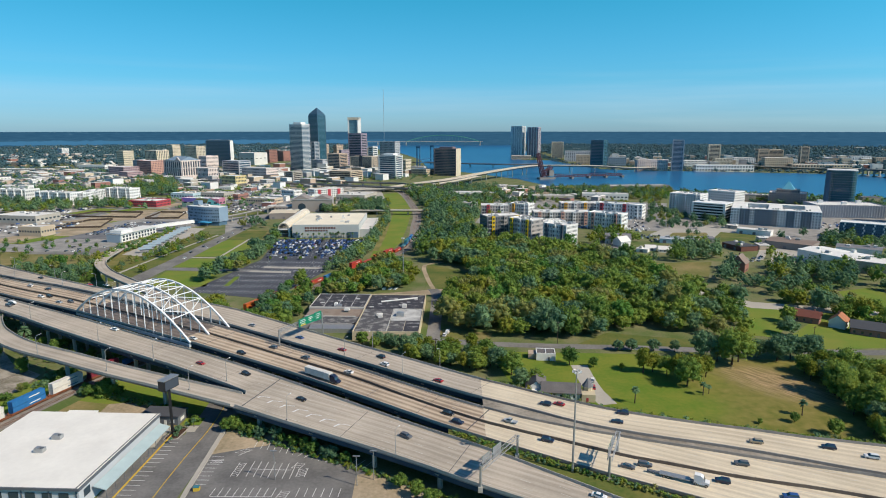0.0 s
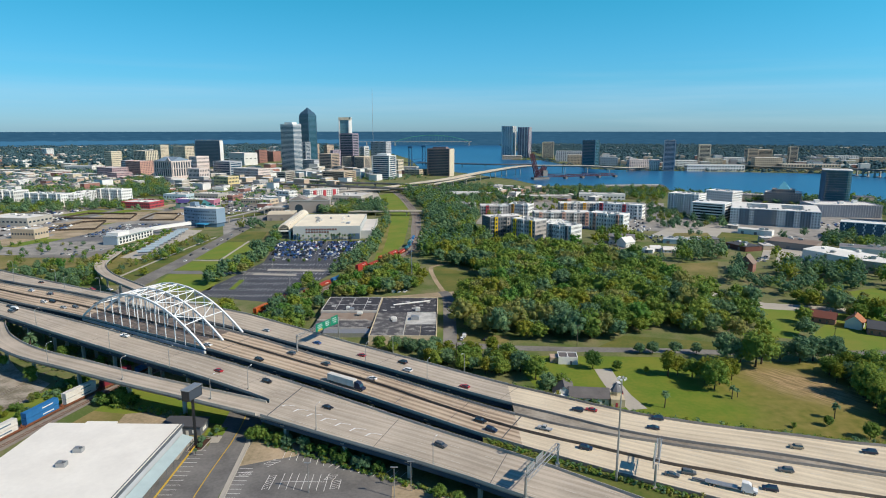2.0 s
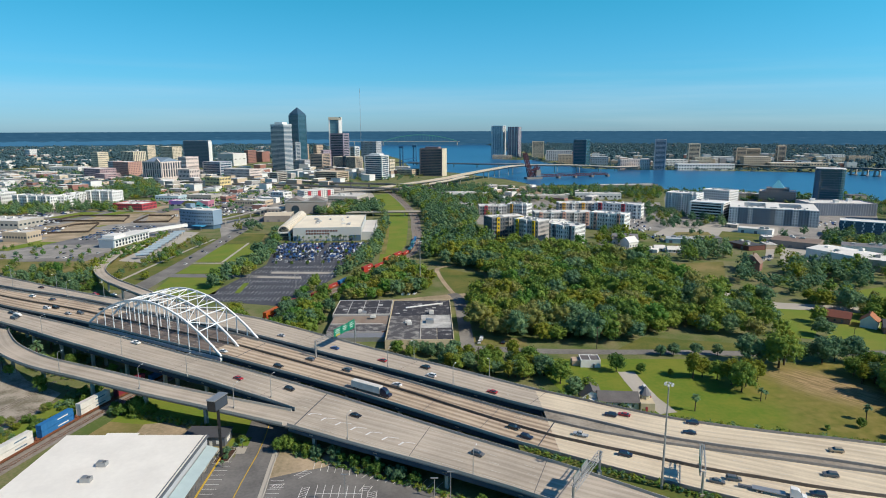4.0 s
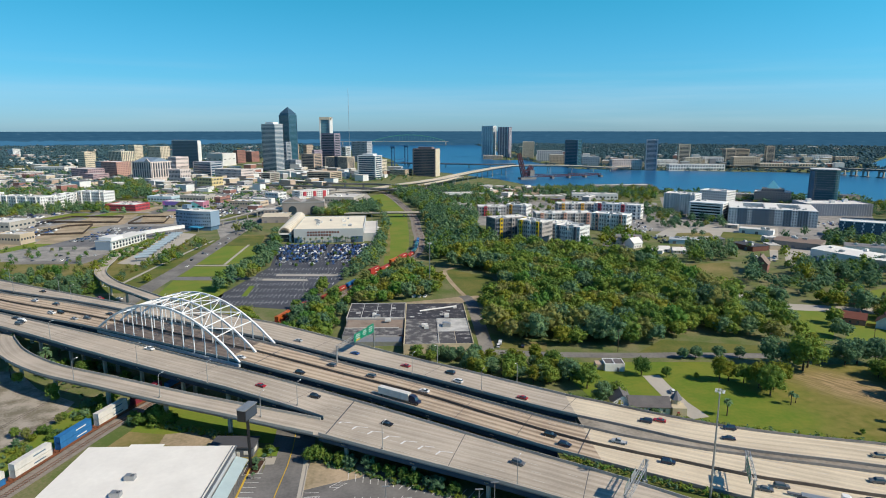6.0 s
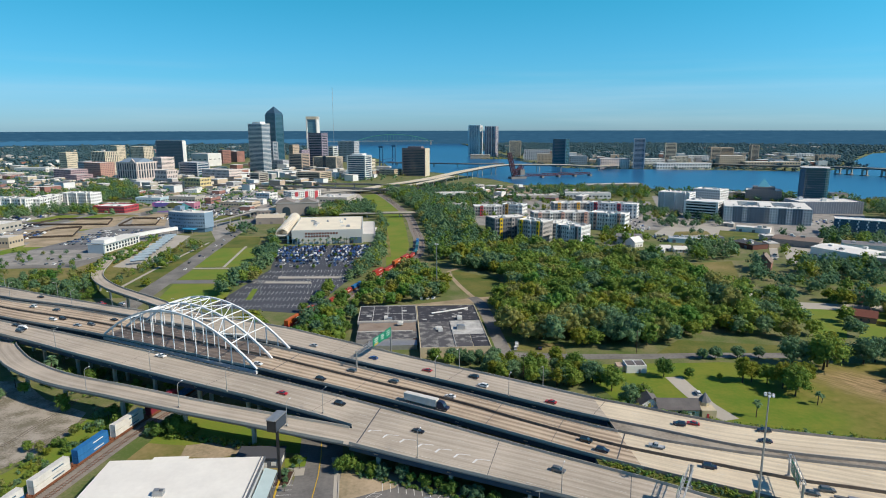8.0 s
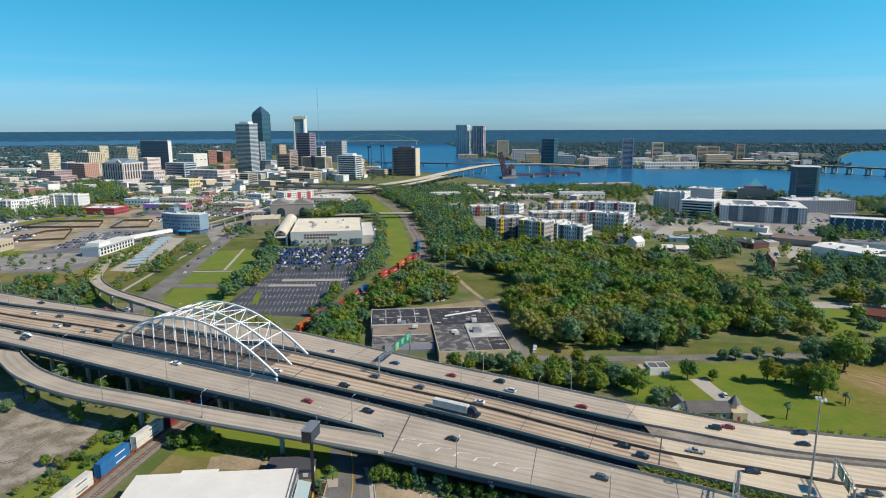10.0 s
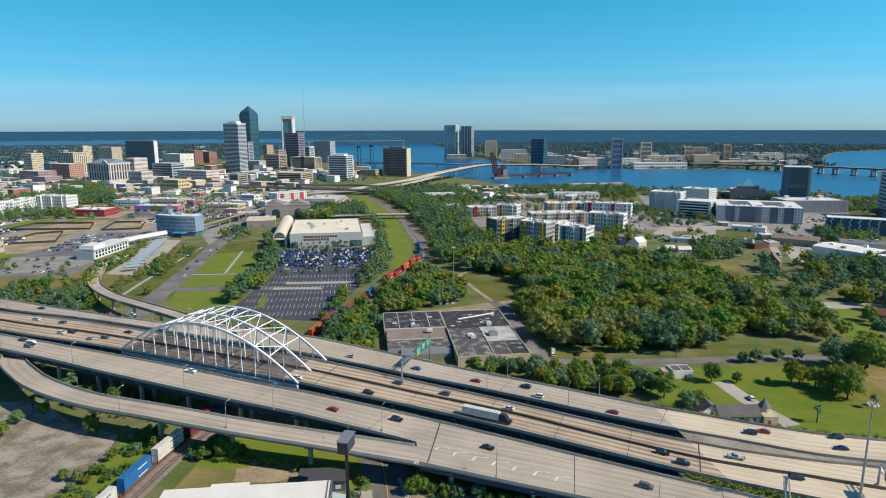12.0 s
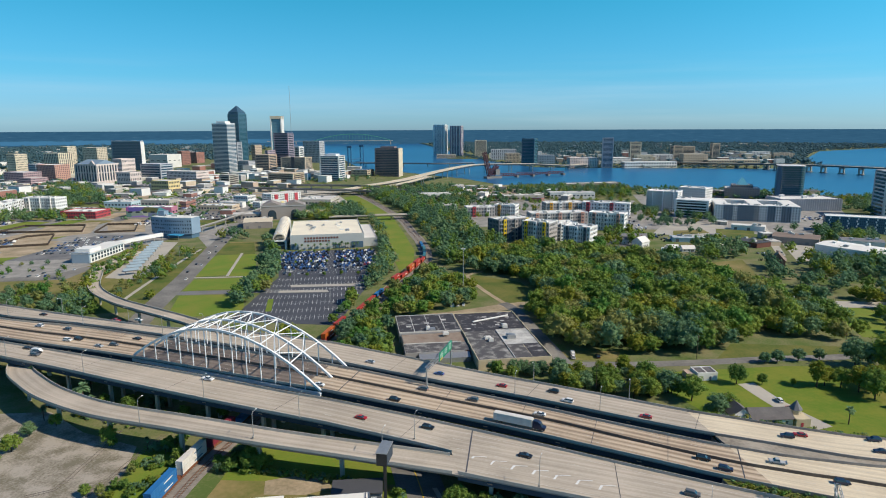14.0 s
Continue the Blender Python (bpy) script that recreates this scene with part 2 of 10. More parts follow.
def meadow(name):
    """Mown lawn that turns into olive field grass farther east, with one bare patch of hay-coloured, raked ground."""
    m = mat(name, (0.100, 0.172, 0.013), (0.172, 0.198, 0.024), 0.95, scale=0.06, fine=0.5, amount=0.8, bump=0.06)
    n, l = m.node_tree.nodes, m.node_tree.links
    b = n["Principled BSDF"]
    lawn = b.inputs["Base Color"].links[0].from_socket
    ge = n.new("ShaderNodeNewGeometry"); sp = n.new("ShaderNodeSeparateXYZ"); l.new(ge.outputs["Position"], sp.inputs[0])
    nz = n.new("ShaderNodeTexNoise"); nz.inputs["Scale"].default_value = 0.045; nz.inputs["Detail"].default_value = 7
    l.new(ge.outputs["Position"], nz.inputs["Vector"])
    a = n.new("ShaderNodeMath"); a.operation = 'MULTIPLY_ADD'; a.inputs[1].default_value = 70; l.new(nz.outputs["Fac"], a.inputs[0]); l.new(sp.outputs["X"], a.inputs[2])
    rg = n.new("ShaderNodeMapRange"); rg.inputs["From Min"].default_value = 128; rg.inputs["From Max"].default_value = 178; rg.interpolation_type = 'SMOOTHSTEP'
    l.new(a.outputs[0], rg.inputs["Value"])
    fz = n.new("ShaderNodeTexNoise"); fz.inputs["Scale"].default_value = 0.22; fz.inputs["Detail"].default_value = 6; l.new(ge.outputs["Position"], fz.inputs["Vector"])
    fc = n.new("ShaderNodeValToRGB"); l.new(fz.outputs["Fac"], fc.inputs[0])
    fe = fc.color_ramp.elements
    fe[0].position, fe[0].color = 0.30, (0.120, 0.130, 0.020, 1)
    fe[1].position, fe[1].color = 0.72, (0.235, 0.195, 0.058, 1)
    m1 = n.new("ShaderNodeMix"); m1.data_type = 'RGBA'
    l.new(rg.outputs[0], m1.inputs["Factor"]); l.new(lawn, m1.inputs["A"]); l.new(fc.outputs[0], m1.inputs["B"])
    # the raked patch: streaks run north-west to south-east inside a ragged round edge
    off = n.new("ShaderNodeVectorMath"); off.operation = 'SUBTRACT'; off.inputs[1].default_value = (157, 279, 0); l.new(ge.outputs["Position"], off.inputs[0])
    mp = n.new("ShaderNodeMapping"); mp.inputs["Rotation"].default_value = (0, 0, 0.9); mp.inputs["Scale"].default_value = (1.0, 1.0, 0)
    l.new(off.outputs[0], mp.inputs[0])
    sq = n.new("ShaderNodeVectorMath"); sq.operation = 'MULTIPLY'; sq.inputs[1].default_value = (1 / 34, 1 / 19, 0); l.new(mp.outputs[0], sq.inputs[0])
    ln = n.new("ShaderNodeVectorMath"); ln.operation = 'LENGTH'; l.new(sq.outputs[0], ln.inputs[0])
    ed = n.new("ShaderNodeMath"); ed.operation = 'MULTIPLY_ADD'; ed.inputs[1].default_value = 0.9; l.new(fz.outputs["Fac"], ed.inputs[0]); l.new(ln.outputs["Value"], ed.inputs[2])
    pr = n.new("ShaderNodeMapRange"); pr.inputs["From Min"].default_value = 1.55; pr.inputs["From Max"].default_value = 0.85; l.new(ed.outputs[0], pr.inputs["Value"])
    ms = n.new("ShaderNodeMapping"); ms.inputs["Scale"].default_value = (0.10, 0.8, 1); l.new(mp.outputs[0], ms.inputs[0])
    wv = n.new("ShaderNodeTexNoise"); wv.inputs["Scale"].default_value = 1.0; wv.inputs["Detail"].default_value = 5; wv.inputs["Distortion"].default_value = 0.6; l.new(ms.outputs[0], wv.inputs["Vector"])
    cr = n.new("ShaderNodeValToRGB"); l.new(wv.outputs["Fac"], cr.inputs[0])
    e = cr.color_ramp.elements
    e[0].position, e[0].color = 0.32, (0.150, 0.120, 0.045, 1)
    e[1].position, e[1].color = 0.66, (0.42, 0.30, 0.165, 1)
    mx = n.new("ShaderNodeMix"); mx.data_type = 'RGBA'
    l.new(pr.outputs[0], mx.inputs["Factor"]); l.new(m1.outputs["Result"], mx.inputs["A"]); l.new(cr.outputs[0], mx.inputs["B"])
    l.new(mx.outputs["Result"], b.inputs["Base Color"])
    return m


M["meadow"] = meadow("meadow")


def road_surface(name, col, col2, track, stain):
    """Concrete roadway: u runs across in metres, v along; darker wheel tracks, long stains, patchy panels."""
    m = bpy.data.materials.new(name)
    m.use_nodes = True
    n, l = m.node_tree.nodes, m.node_tree.links
    b = n["Principled BSDF"]; b.inputs["Roughness"].default_value = 0.85; b.inputs["Specular IOR Level"].default_value = 0.25
    uv = n.new("ShaderNodeUVMap"); ge = n.new("ShaderNodeNewGeometry")
    m1 = n.new("ShaderNodeMapping"); m1.inputs["Scale"].default_value = (0.95, 0.012, 1)
    l.new(uv.outputs[0], m1.inputs[0])
    s1 = n.new("ShaderNodeTexNoise"); s1.inputs["Scale"].default_value = 1.0; s1.inputs["Detail"].default_value = 5
    l.new(m1.outputs[0], s1.inputs["Vector"])
    s2 = n.new("ShaderNodeTexNoise"); s2.inputs["Scale"].default_value = 0.05; s2.inputs["Detail"].default_value = 6
    l.new(ge.outputs["Position"], s2.inputs["Vector"])
    s3 = n.new("ShaderNodeTexNoise"); s3.inputs["Scale"].default_value = 1.2; s3.inputs["Detail"].default_value = 3
    l.new(ge.outputs["Position"], s3.inputs["Vector"])
    sx = n.new("ShaderNodeSeparateXYZ"); l.new(uv.outputs[0], sx.inputs[0])
    wv = n.new("ShaderNodeMath"); wv.operation = 'MULTIPLY'; wv.inputs[1].default_value = 2 * math.pi / 3.6
    l.new(sx.outputs[0], wv.inputs[0])
    sn = n.new("ShaderNodeMath"); sn.operation = 'COSINE'; l.new(wv.outputs[0], sn.inputs[0])
    a = n.new("ShaderNodeMath"); a.operation = 'MULTIPLY_ADD'; a.inputs[1].default_value = track
    l.new(sn.outputs[0], a.inputs[0]); l.new(s1.outputs["Fac"], a.inputs[2])
    a2 = n.new("ShaderNodeMath"); a2.operation = 'ADD'; l.new(a.outputs[0], a2.inputs[0]); l.new(s2.outputs["Fac"], a2.inputs[1])
    a3 = n.new("ShaderNodeMath"); a3.operation = 'MULTIPLY_ADD'; a3.inputs[1].default_value = 0.35
    l.new(s3.outputs["Fac"], a3.inputs[0]); l.new(a2.outputs[0], a3.inputs[2])
    rg = n.new("ShaderNodeMapRange"); rg.inputs["From Min"].default_value = 0.89; rg.inputs["From Max"].default_value = 1.52
    l.new(a3.outputs[0], rg.inputs["Value"])
    mx = n.new("ShaderNodeMix"); mx.data_type = 'RGBA'
    mx.inputs["A"].default_value = (*col, 1); mx.inputs["B"].default_value = (*col2, 1)
    l.new(rg.outputs[0], mx.inputs["Factor"])
    l.new(mx.outputs["Result"], b.inputs["Base Color"])
    return m


M["deck_grey"] = road_surface("deck_grey", (0.505, 0.440, 0.368), (0.310, 0.272, 0.224), 0.11, 1)
M["deck_tan"] = road_surface("deck_tan", (0.535, 0.435, 0.328), (0.262, 0.202, 0.150), 0.27, 1)
M["deck_cream"] = road_surface("deck_cream", (0.70, 0.61, 0.465), (0.465, 0.395, 0.298), 0.13, 1)


# ---------------------------------------------------------------- mesh helpers
class Bag:
    """Gathers vertices and faces for one mesh."""
    def __init__(self):
        self.v, self.f, self.uv = [], [], []

    def add(self, verts, faces):
        k = len(self.v)
        self.v.extend(tuple(p) for p in verts)
        self.f.extend(tuple(i + k for i in f) for f in faces)
        return self

    def box(self, x0, y0, z0, x1, y1, z1):
        return self.add([(x0, y0, z0), (x1, y0, z0), (x1, y1, z0), (x0, y1, z0), (x0, y0, z1), (x1, y0, z1), (x1, y1, z1), (x0, y1, z1)],
                        [(0, 3, 2, 1), (4, 5, 6, 7), (0, 1, 5, 4), (1, 2, 6, 5), (2, 3, 7, 6), (3, 0, 4, 7)])

    def cbox(self, cx, cy, z0, w, d, h):
        return self.box(cx - w / 2, cy - d / 2, z0, cx + w / 2, cy + d / 2, z0 + h)

    def prism(self, ring, z0, z1, top=1.0):
        """An upright prism over a ring of (x, y); top scales the upper ring about its middle."""
        n = len(ring)
        mx, my = sum(p[0] for p in ring) / n, sum(p[1] for p in ring) / n
        lo = [(x, y, z0) for x, y in ring]
        hi = [(mx + (x - mx) * top, my + (y - my) * top, z1) for x, y in ring]
        return self.add(lo + hi, [tuple(range(n))[::-1], tuple(range(n, 2 * n))] +
                        [(i, (i + 1) % n, n + (i + 1) % n, n + i) for i in range(n)])

    def tube(self, points, radii, sides=8, caps=True):
        """A round bar along points."""
        pts = [Vector(p) for p in points]
        if not hasattr(radii, "__len__"):
            radii = [radii] * len(pts)
        k = len(self.v)
        for i, p in enumerate(pts):
            way = (pts[min(i + 1, len(pts) - 1)] - pts[max(i - 1, 0)]).normalized()
            side = way.orthogonal().normalized() if abs(way.z) > 0.95 else way.cross(Vector((0, 0, 1))).normalized()
            up = side.cross(way)
            for s in range(sides):
                a = 2 * math.pi * (s + 0.5) / sides
                self.v.append(tuple(p + (side * math.cos(a) + up * math.sin(a)) * radii[i]))
        for i in range(len(pts) - 1):
            for s in range(sides):
                a, b = k + i * sides + s, k + i * sides + (s + 1) % sides
                self.f.append((a, b, b + sides, a + sides))
        if caps:
            self.f.append(tuple(range(k, k + sides))[::-1])
            e = k + (len(pts) - 1) * sides
            self.f.append(tuple(range(e, e + sides)))
        return self

    def mesh(self, name, *materials, smooth=False):
        me = bpy.data.meshes.new(name)
        me.from_pydata(self.v, [], self.f)
        for m in materials:
            me.materials.append(m)
        if smooth:
            me.shade_smooth()
        return me


def part(name, bag, material, parent=None, label="", m=None, smooth=False):
    """Links a bag (or a ready mesh) as one mesh object under a thing or a part."""
    me = bag if isinstance(bag, bpy.types.Mesh) else bag.mesh(name, material, smooth=smooth)
    ob = new(name, me)
    if parent:
        ob.parent = parent
    if m is not None:
        ob.matrix_local = m
    if label:
        ob["label"] = label
    return ob


def thing(name, m, label, category, group="", kind="", me=None):
    ob = new(name, me)
    ob.matrix_world = m
    return tagged(ob, label, category, group, kind)


def smooth_line(pts, step):
    """Catmull-Rom through pts, sampled about every step metres."""
    p = [Vector(q) for q in pts]
    p = [p[0] * 2 - p[1]] + p + [p[-1] * 2 - p[-2]]
    out = []
    for i in range(1, len(p) - 2):
        n = max(1, int((p[i + 1] - p[i]).length / step))
        for k in range(n):
            t = k / n
            out.append(0.5 * (2 * p[i] + (p[i + 1] - p[i - 1]) * t + (2 * p[i - 1] - 5 * p[i] + 4 * p[i + 1] - p[i + 2]) * t * t
                              + (3 * p[i] - p[i - 1] - 3 * p[i + 1] + p[i + 2]) * t ** 3))
    out.append(p[-2])
    return out


def curve_y(pts):
    """A smooth y(x) through pts, as a function."""
    line = smooth_line([(x, y, 0) for x, y in pts], 6)
    xs, ys = [q.x for q in line], [q.y for q in line]
    return lambda x: float(np.interp(x, xs, ys))


def flat(name, ring, z, material, label="", category="ground", kind="structure", grow=0.0):
    """A flat patch of ground with a little thickness, over a ring of (x, y)."""
    b = Bag()
    b.prism([(x, y) for x, y in ring][::1 if area2(ring) > 0 else -1], -0.3 if z > 0 else z - 0.5, z)
    return tagged(part(name, b, material), label, category, "", kind)


def area2(ring):
    return sum(a[0] * b[1] - b[0] * a[1] for a, b in zip(ring, list(ring[1:]) + [ring[0]]))

# ---------------------------------------------------------------- ground and water
b = Bag()
b.box(-5600, -900, -2.0, 5600, 6000, 0.0)
tagged(part("ground", b, M["ground"]), "broad flat city ground of grass, sand and worn paving", "ground", "", "structure")

water = bpy.data.materials.new("water"); water.use_nodes = True
n, l = water.node_tree.nodes, water.node_tree.links
pb = n["Principled BSDF"]; pb.inputs["Base Color"].default_value = (0.018, 0.105, 0.24, 1)
pb.inputs["Roughness"].default_value = 0.3; pb.inputs["Specular IOR Level"].default_value = 0.25
nz = n.new("ShaderNodeTexNoise"); nz.inputs["Scale"].default_value = 0.12; nz.inputs["Detail"].default_value = 5
ge = n.new("ShaderNodeNewGeometry"); l.new(ge.outputs["Position"], nz.inputs["Vector"])
bp = n.new("ShaderNodeBump"); bp.inputs["Strength"].default_value = 0.6; bp.inputs["Distance"].default_value = 0.6
l.new(nz.outputs["Fac"], bp.inputs["Height"]); l.new(bp.outputs[0], pb.inputs["Normal"])
M["water"] = water
RIVER_NEAR = [(-320, 3300), (-150, 2500), (-90, 1900), (40, 1720), (150, 1500), (195, 1330), (300, 1335), (430, 1245), (520, 1150), (640, 1060), (800, 985), (1000, 960), (2600, 900)]
RIVER_FAR = [(4800, 1900), (3600, 3500), (2863, 3162), (2161, 2813), (1560, 2150), (1330, 1800), (1113, 1690), (987, 1710), (787, 1772), (535, 1840), (440, 1900), (380, 2300), (390, 3300), (420, 4880)]
b = Bag(); ring = RIVER_NEAR + RIVER_FAR + [(-900, 4880), (-560, 4000)]
b.add([(x, y, 0.25) for x, y in ring], [tuple(range(len(ring)))])
tagged(part("water", b, water), "wide blue river rippled by the wind", "river", "", "structure")

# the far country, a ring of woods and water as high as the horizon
# it glows by itself, and distance haze is put into its blues
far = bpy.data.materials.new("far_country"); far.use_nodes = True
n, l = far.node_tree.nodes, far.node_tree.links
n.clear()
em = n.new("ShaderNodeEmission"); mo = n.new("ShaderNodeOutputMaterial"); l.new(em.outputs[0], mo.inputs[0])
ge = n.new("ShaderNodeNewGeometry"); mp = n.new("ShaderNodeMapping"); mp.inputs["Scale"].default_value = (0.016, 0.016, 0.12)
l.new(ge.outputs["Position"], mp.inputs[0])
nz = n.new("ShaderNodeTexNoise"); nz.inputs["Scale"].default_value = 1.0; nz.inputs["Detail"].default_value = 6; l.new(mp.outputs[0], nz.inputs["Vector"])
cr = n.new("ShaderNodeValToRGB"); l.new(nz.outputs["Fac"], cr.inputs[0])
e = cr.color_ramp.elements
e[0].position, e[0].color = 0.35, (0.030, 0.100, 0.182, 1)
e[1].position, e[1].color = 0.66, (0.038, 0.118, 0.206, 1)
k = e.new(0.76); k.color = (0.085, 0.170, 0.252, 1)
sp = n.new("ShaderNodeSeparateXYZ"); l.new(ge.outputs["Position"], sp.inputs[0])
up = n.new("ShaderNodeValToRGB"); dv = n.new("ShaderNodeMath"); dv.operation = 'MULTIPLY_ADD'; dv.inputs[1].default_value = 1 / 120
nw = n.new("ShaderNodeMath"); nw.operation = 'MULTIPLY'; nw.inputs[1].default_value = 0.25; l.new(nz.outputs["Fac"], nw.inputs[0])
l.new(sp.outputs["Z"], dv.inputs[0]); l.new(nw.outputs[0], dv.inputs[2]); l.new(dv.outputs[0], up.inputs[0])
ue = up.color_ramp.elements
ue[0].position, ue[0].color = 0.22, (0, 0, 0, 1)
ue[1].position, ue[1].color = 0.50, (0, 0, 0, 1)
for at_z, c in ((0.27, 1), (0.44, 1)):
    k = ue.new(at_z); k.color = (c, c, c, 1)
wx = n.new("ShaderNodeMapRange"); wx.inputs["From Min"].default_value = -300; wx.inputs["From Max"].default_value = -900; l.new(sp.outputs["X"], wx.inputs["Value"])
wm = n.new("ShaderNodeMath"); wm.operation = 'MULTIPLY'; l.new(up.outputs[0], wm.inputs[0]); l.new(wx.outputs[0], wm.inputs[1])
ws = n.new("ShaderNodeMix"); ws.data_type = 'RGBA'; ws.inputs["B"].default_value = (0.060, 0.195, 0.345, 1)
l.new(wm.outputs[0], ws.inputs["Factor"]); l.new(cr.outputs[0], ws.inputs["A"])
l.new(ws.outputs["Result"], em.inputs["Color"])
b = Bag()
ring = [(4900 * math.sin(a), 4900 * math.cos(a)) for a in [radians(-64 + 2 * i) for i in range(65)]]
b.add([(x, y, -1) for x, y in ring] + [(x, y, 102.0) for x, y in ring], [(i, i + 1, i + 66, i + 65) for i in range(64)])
tagged(part("backdrop", b, far), "self-lit backdrop of woodland painted haze blue along the horizon", "backdrop", "", "structure")

# ---------------------------------------------------------------- the highway
def deck_z(x):
    return float(np.interp(x, [-460, -130, -83, 0, 60, 150, 300], [12.5, 12.0, 9.8, 7.6, 6.8, 5.4, 4.0]))

NEAR_N = curve_y([(-460, 452), (-289, 358), (-222, 318), (-171, 288), (-130, 265), (-98, 247.6), (-86, 240.4)])
RAMP_N = curve_y([(-120, 243.5), (-91, 229.6), (-59, 213.6), (-31, 200.0), (-6, 187.0), (11, 177), (70, 146), (140, 108)])
NEAR_F = curve_y([(-460, 466), (-300, 381), (-236, 346.5), (-187, 319), (-145, 294), (-108, 274.5), (-75, 256), (-21, 222), (12, 202), (39, 183), (60, 168), (100, 143), (160, 108)])
MID_N = curve_y([(-460, 473), (-304, 388), (-228, 349.5), (-134, 296), (-78, 266), (-22, 230.5), (1, 215.5), (40, 193), (73, 176), (130, 148), (220, 108)])
MID_B = curve_y([(-460, 494), (-316, 409), (-243, 373), (-126, 308), (-52, 265.5), (-23, 245.5), (-3.5, 232.2), (14, 221), (23, 216.5), (31.3, 212.4), (39.7, 208.9), (47.5, 204.9), (55.3, 201.3), (63, 197.6), (77, 193.2), (92.3, 187.6), (108.7, 183.2), (124.6, 179.2), (170, 164), (260, 130)])
MID_F = curve_y([(-460, 508), (-330, 429), (-253, 393), (-124, 320.5), (-54, 278), (-20, 255.5), (0, 242.5), (12, 235), (18, 231.8), (27, 226.6), (36, 222.7), (45, 219.2), (53.5, 215.8), (62.5, 213.2), (71, 210.2), (80, 207.6), (90, 204.8), (99, 202), (116, 196.9), (133, 192.3), (150, 187.3), (260, 150)])
FAR_N = curve_y([(-460, 512), (-345, 441), (-252, 396.5), (-127, 327), (-55, 286), (-10, 257.5), (11, 244.5), (21, 239.2), (30, 234.4), (39, 229.2), (47, 224.4), (55.5, 220.2), (64.3, 216.9), (73, 214), (82, 211.4), (101, 206.4), (118, 200.8), (134, 194.8), (150, 189.5), (260, 153)])
FAR_F = curve_y([(-460, 532), (-352, 464), (-262, 413), (-215, 389.5), (-185, 380), (-160, 370), (-131, 354.5), (-113, 343.5), (-97, 334), (-82, 324.5), (-68, 315), (-54, 306), (-28, 290), (-5, 275.5), (14, 263), (27, 256), (36.5, 250.4), (46, 245), (56, 239.8), (67, 234.4), (78, 230.6), (98, 224.7), (118, 220), (136, 214.8), (156, 211), (260, 186)])


def edge_bar(bag, line, w, h, base=0.0):
    """A concrete barrier, wider at the foot, along a line of points."""
    pts = [Vector(p) for p in line]
    rows = []
    for i, p in enumerate(pts):
        way = pts[min(i + 1, len(pts) - 1)] - pts[max(i - 1, 0)]
        way.z = 0; way.normalize()
        s = Vector((-way.y, way.x, 0))
        rows.append([p - s * w * 0.5 + Vector((0, 0, base)), p - s * w * 0.22 + Vector((0, 0, h)), p + s * w * 0.22 + Vector((0, 0, h)), p + s * w * 0.5 + Vector((0, 0, base))])
    v = [q for r in rows for q in r]
    f = []
    for i in range(len(rows) - 1):
        a, c = 4 * i, 4 * i + 4
        f += [(a, a + 1, c + 1, c), (a + 1, a + 2, c + 2, c + 1), (a + 2, a + 3, c + 3, c + 2), (a + 3, a, c, c + 3)]
    f += [(0, 3, 2, 1), tuple(len(v) - 4 + k for k in (0, 1, 2, 3))]
    bag.add(v, f)


def slab(name, near, off, material, parent, thick=1.6, skirt=0.0):
    """A road deck between two lines of points, with uv in metres; the lower face is drawn in on both sides."""
    b = Bag()
    n = len(near)
    run, uvs = 0.0, []
    for i in range(n):
        p, q = Vector(near[i]), Vector(off[i])
        if i:
            run += (p - Vector(near[i - 1])).length
        across = (q - p)
        wid = across.length
        dn = Vector((0, 0, -thick))
        b.v += [tuple(p), tuple(q), tuple(q + Vector((0, 0, -0.45))), tuple(q - across * 0.12 + dn), tuple(p + across * 0.12 + dn), tuple(p + Vector((0, 0, -0.45)))]
        uvs.append((0.0, wid, run))
    for i in range(n - 1):
        a, c = 6 * i, 6 * i + 6
        b.f += [(a, c, c + 1, a + 1), (a + 1, c + 1, c + 2, a + 2), (a + 2, c + 2, c + 3, a + 3), (a + 3, c + 3, c + 4, a + 4), (a + 4, c + 4, c + 5, a + 5), (a + 5, c + 5, c, a)]
    b.f += [(0, 1, 2, 3, 4, 5), tuple(6 * (n - 1) + k for k in (5, 4, 3, 2, 1, 0))]
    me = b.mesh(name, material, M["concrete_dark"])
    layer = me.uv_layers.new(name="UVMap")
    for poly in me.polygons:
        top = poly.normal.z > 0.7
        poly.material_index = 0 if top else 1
        for li in poly.loop_indices:
            vi = me.loops[li].vertex_index
            k, r = divmod(vi, 6)
            layer.data[li].uv = (uvs[k][0] if r in (0, 4, 5) else uvs[k][1], uvs[k][2])
    return part(name, me, None, parent)


def pier(parent, x, y, z, yaw, span, cols=2):
    """A bridge pier: a cross-head on square columns, each with a footing."""
    p = part("pier", Bag().add([(-span / 2, -0.8, z - 1.4), (span / 2, -0.8, z - 1.4), (span / 2, 0.8, z - 1.4), (-span / 2, 0.8, z - 1.4),
                                (-span / 2 + 1.2, -0.8, z - 2.8), (span / 2 - 1.2, -0.8, z - 2.8), (span / 2 - 1.2, 0.8, z - 2.8), (-span / 2 + 1.2, 0.8, z - 2.8)],
                               [(3, 2, 1, 0), (4, 5, 6, 7), (0, 1, 5, 4), (1, 2, 6, 5), (2, 3, 7, 6), (3, 0, 4, 7)]), M["concrete"], parent, m=pose(x, y, 0, 0, 0, yaw))
    for k in range(cols):
        u = 0 if cols == 1 else (k / (cols - 1) - 0.5) * (span - 4.5)
        part("column", Bag().cbox(u, 0, -0.2, 1.3, 1.3, z - 2.5), M["concrete"], p)


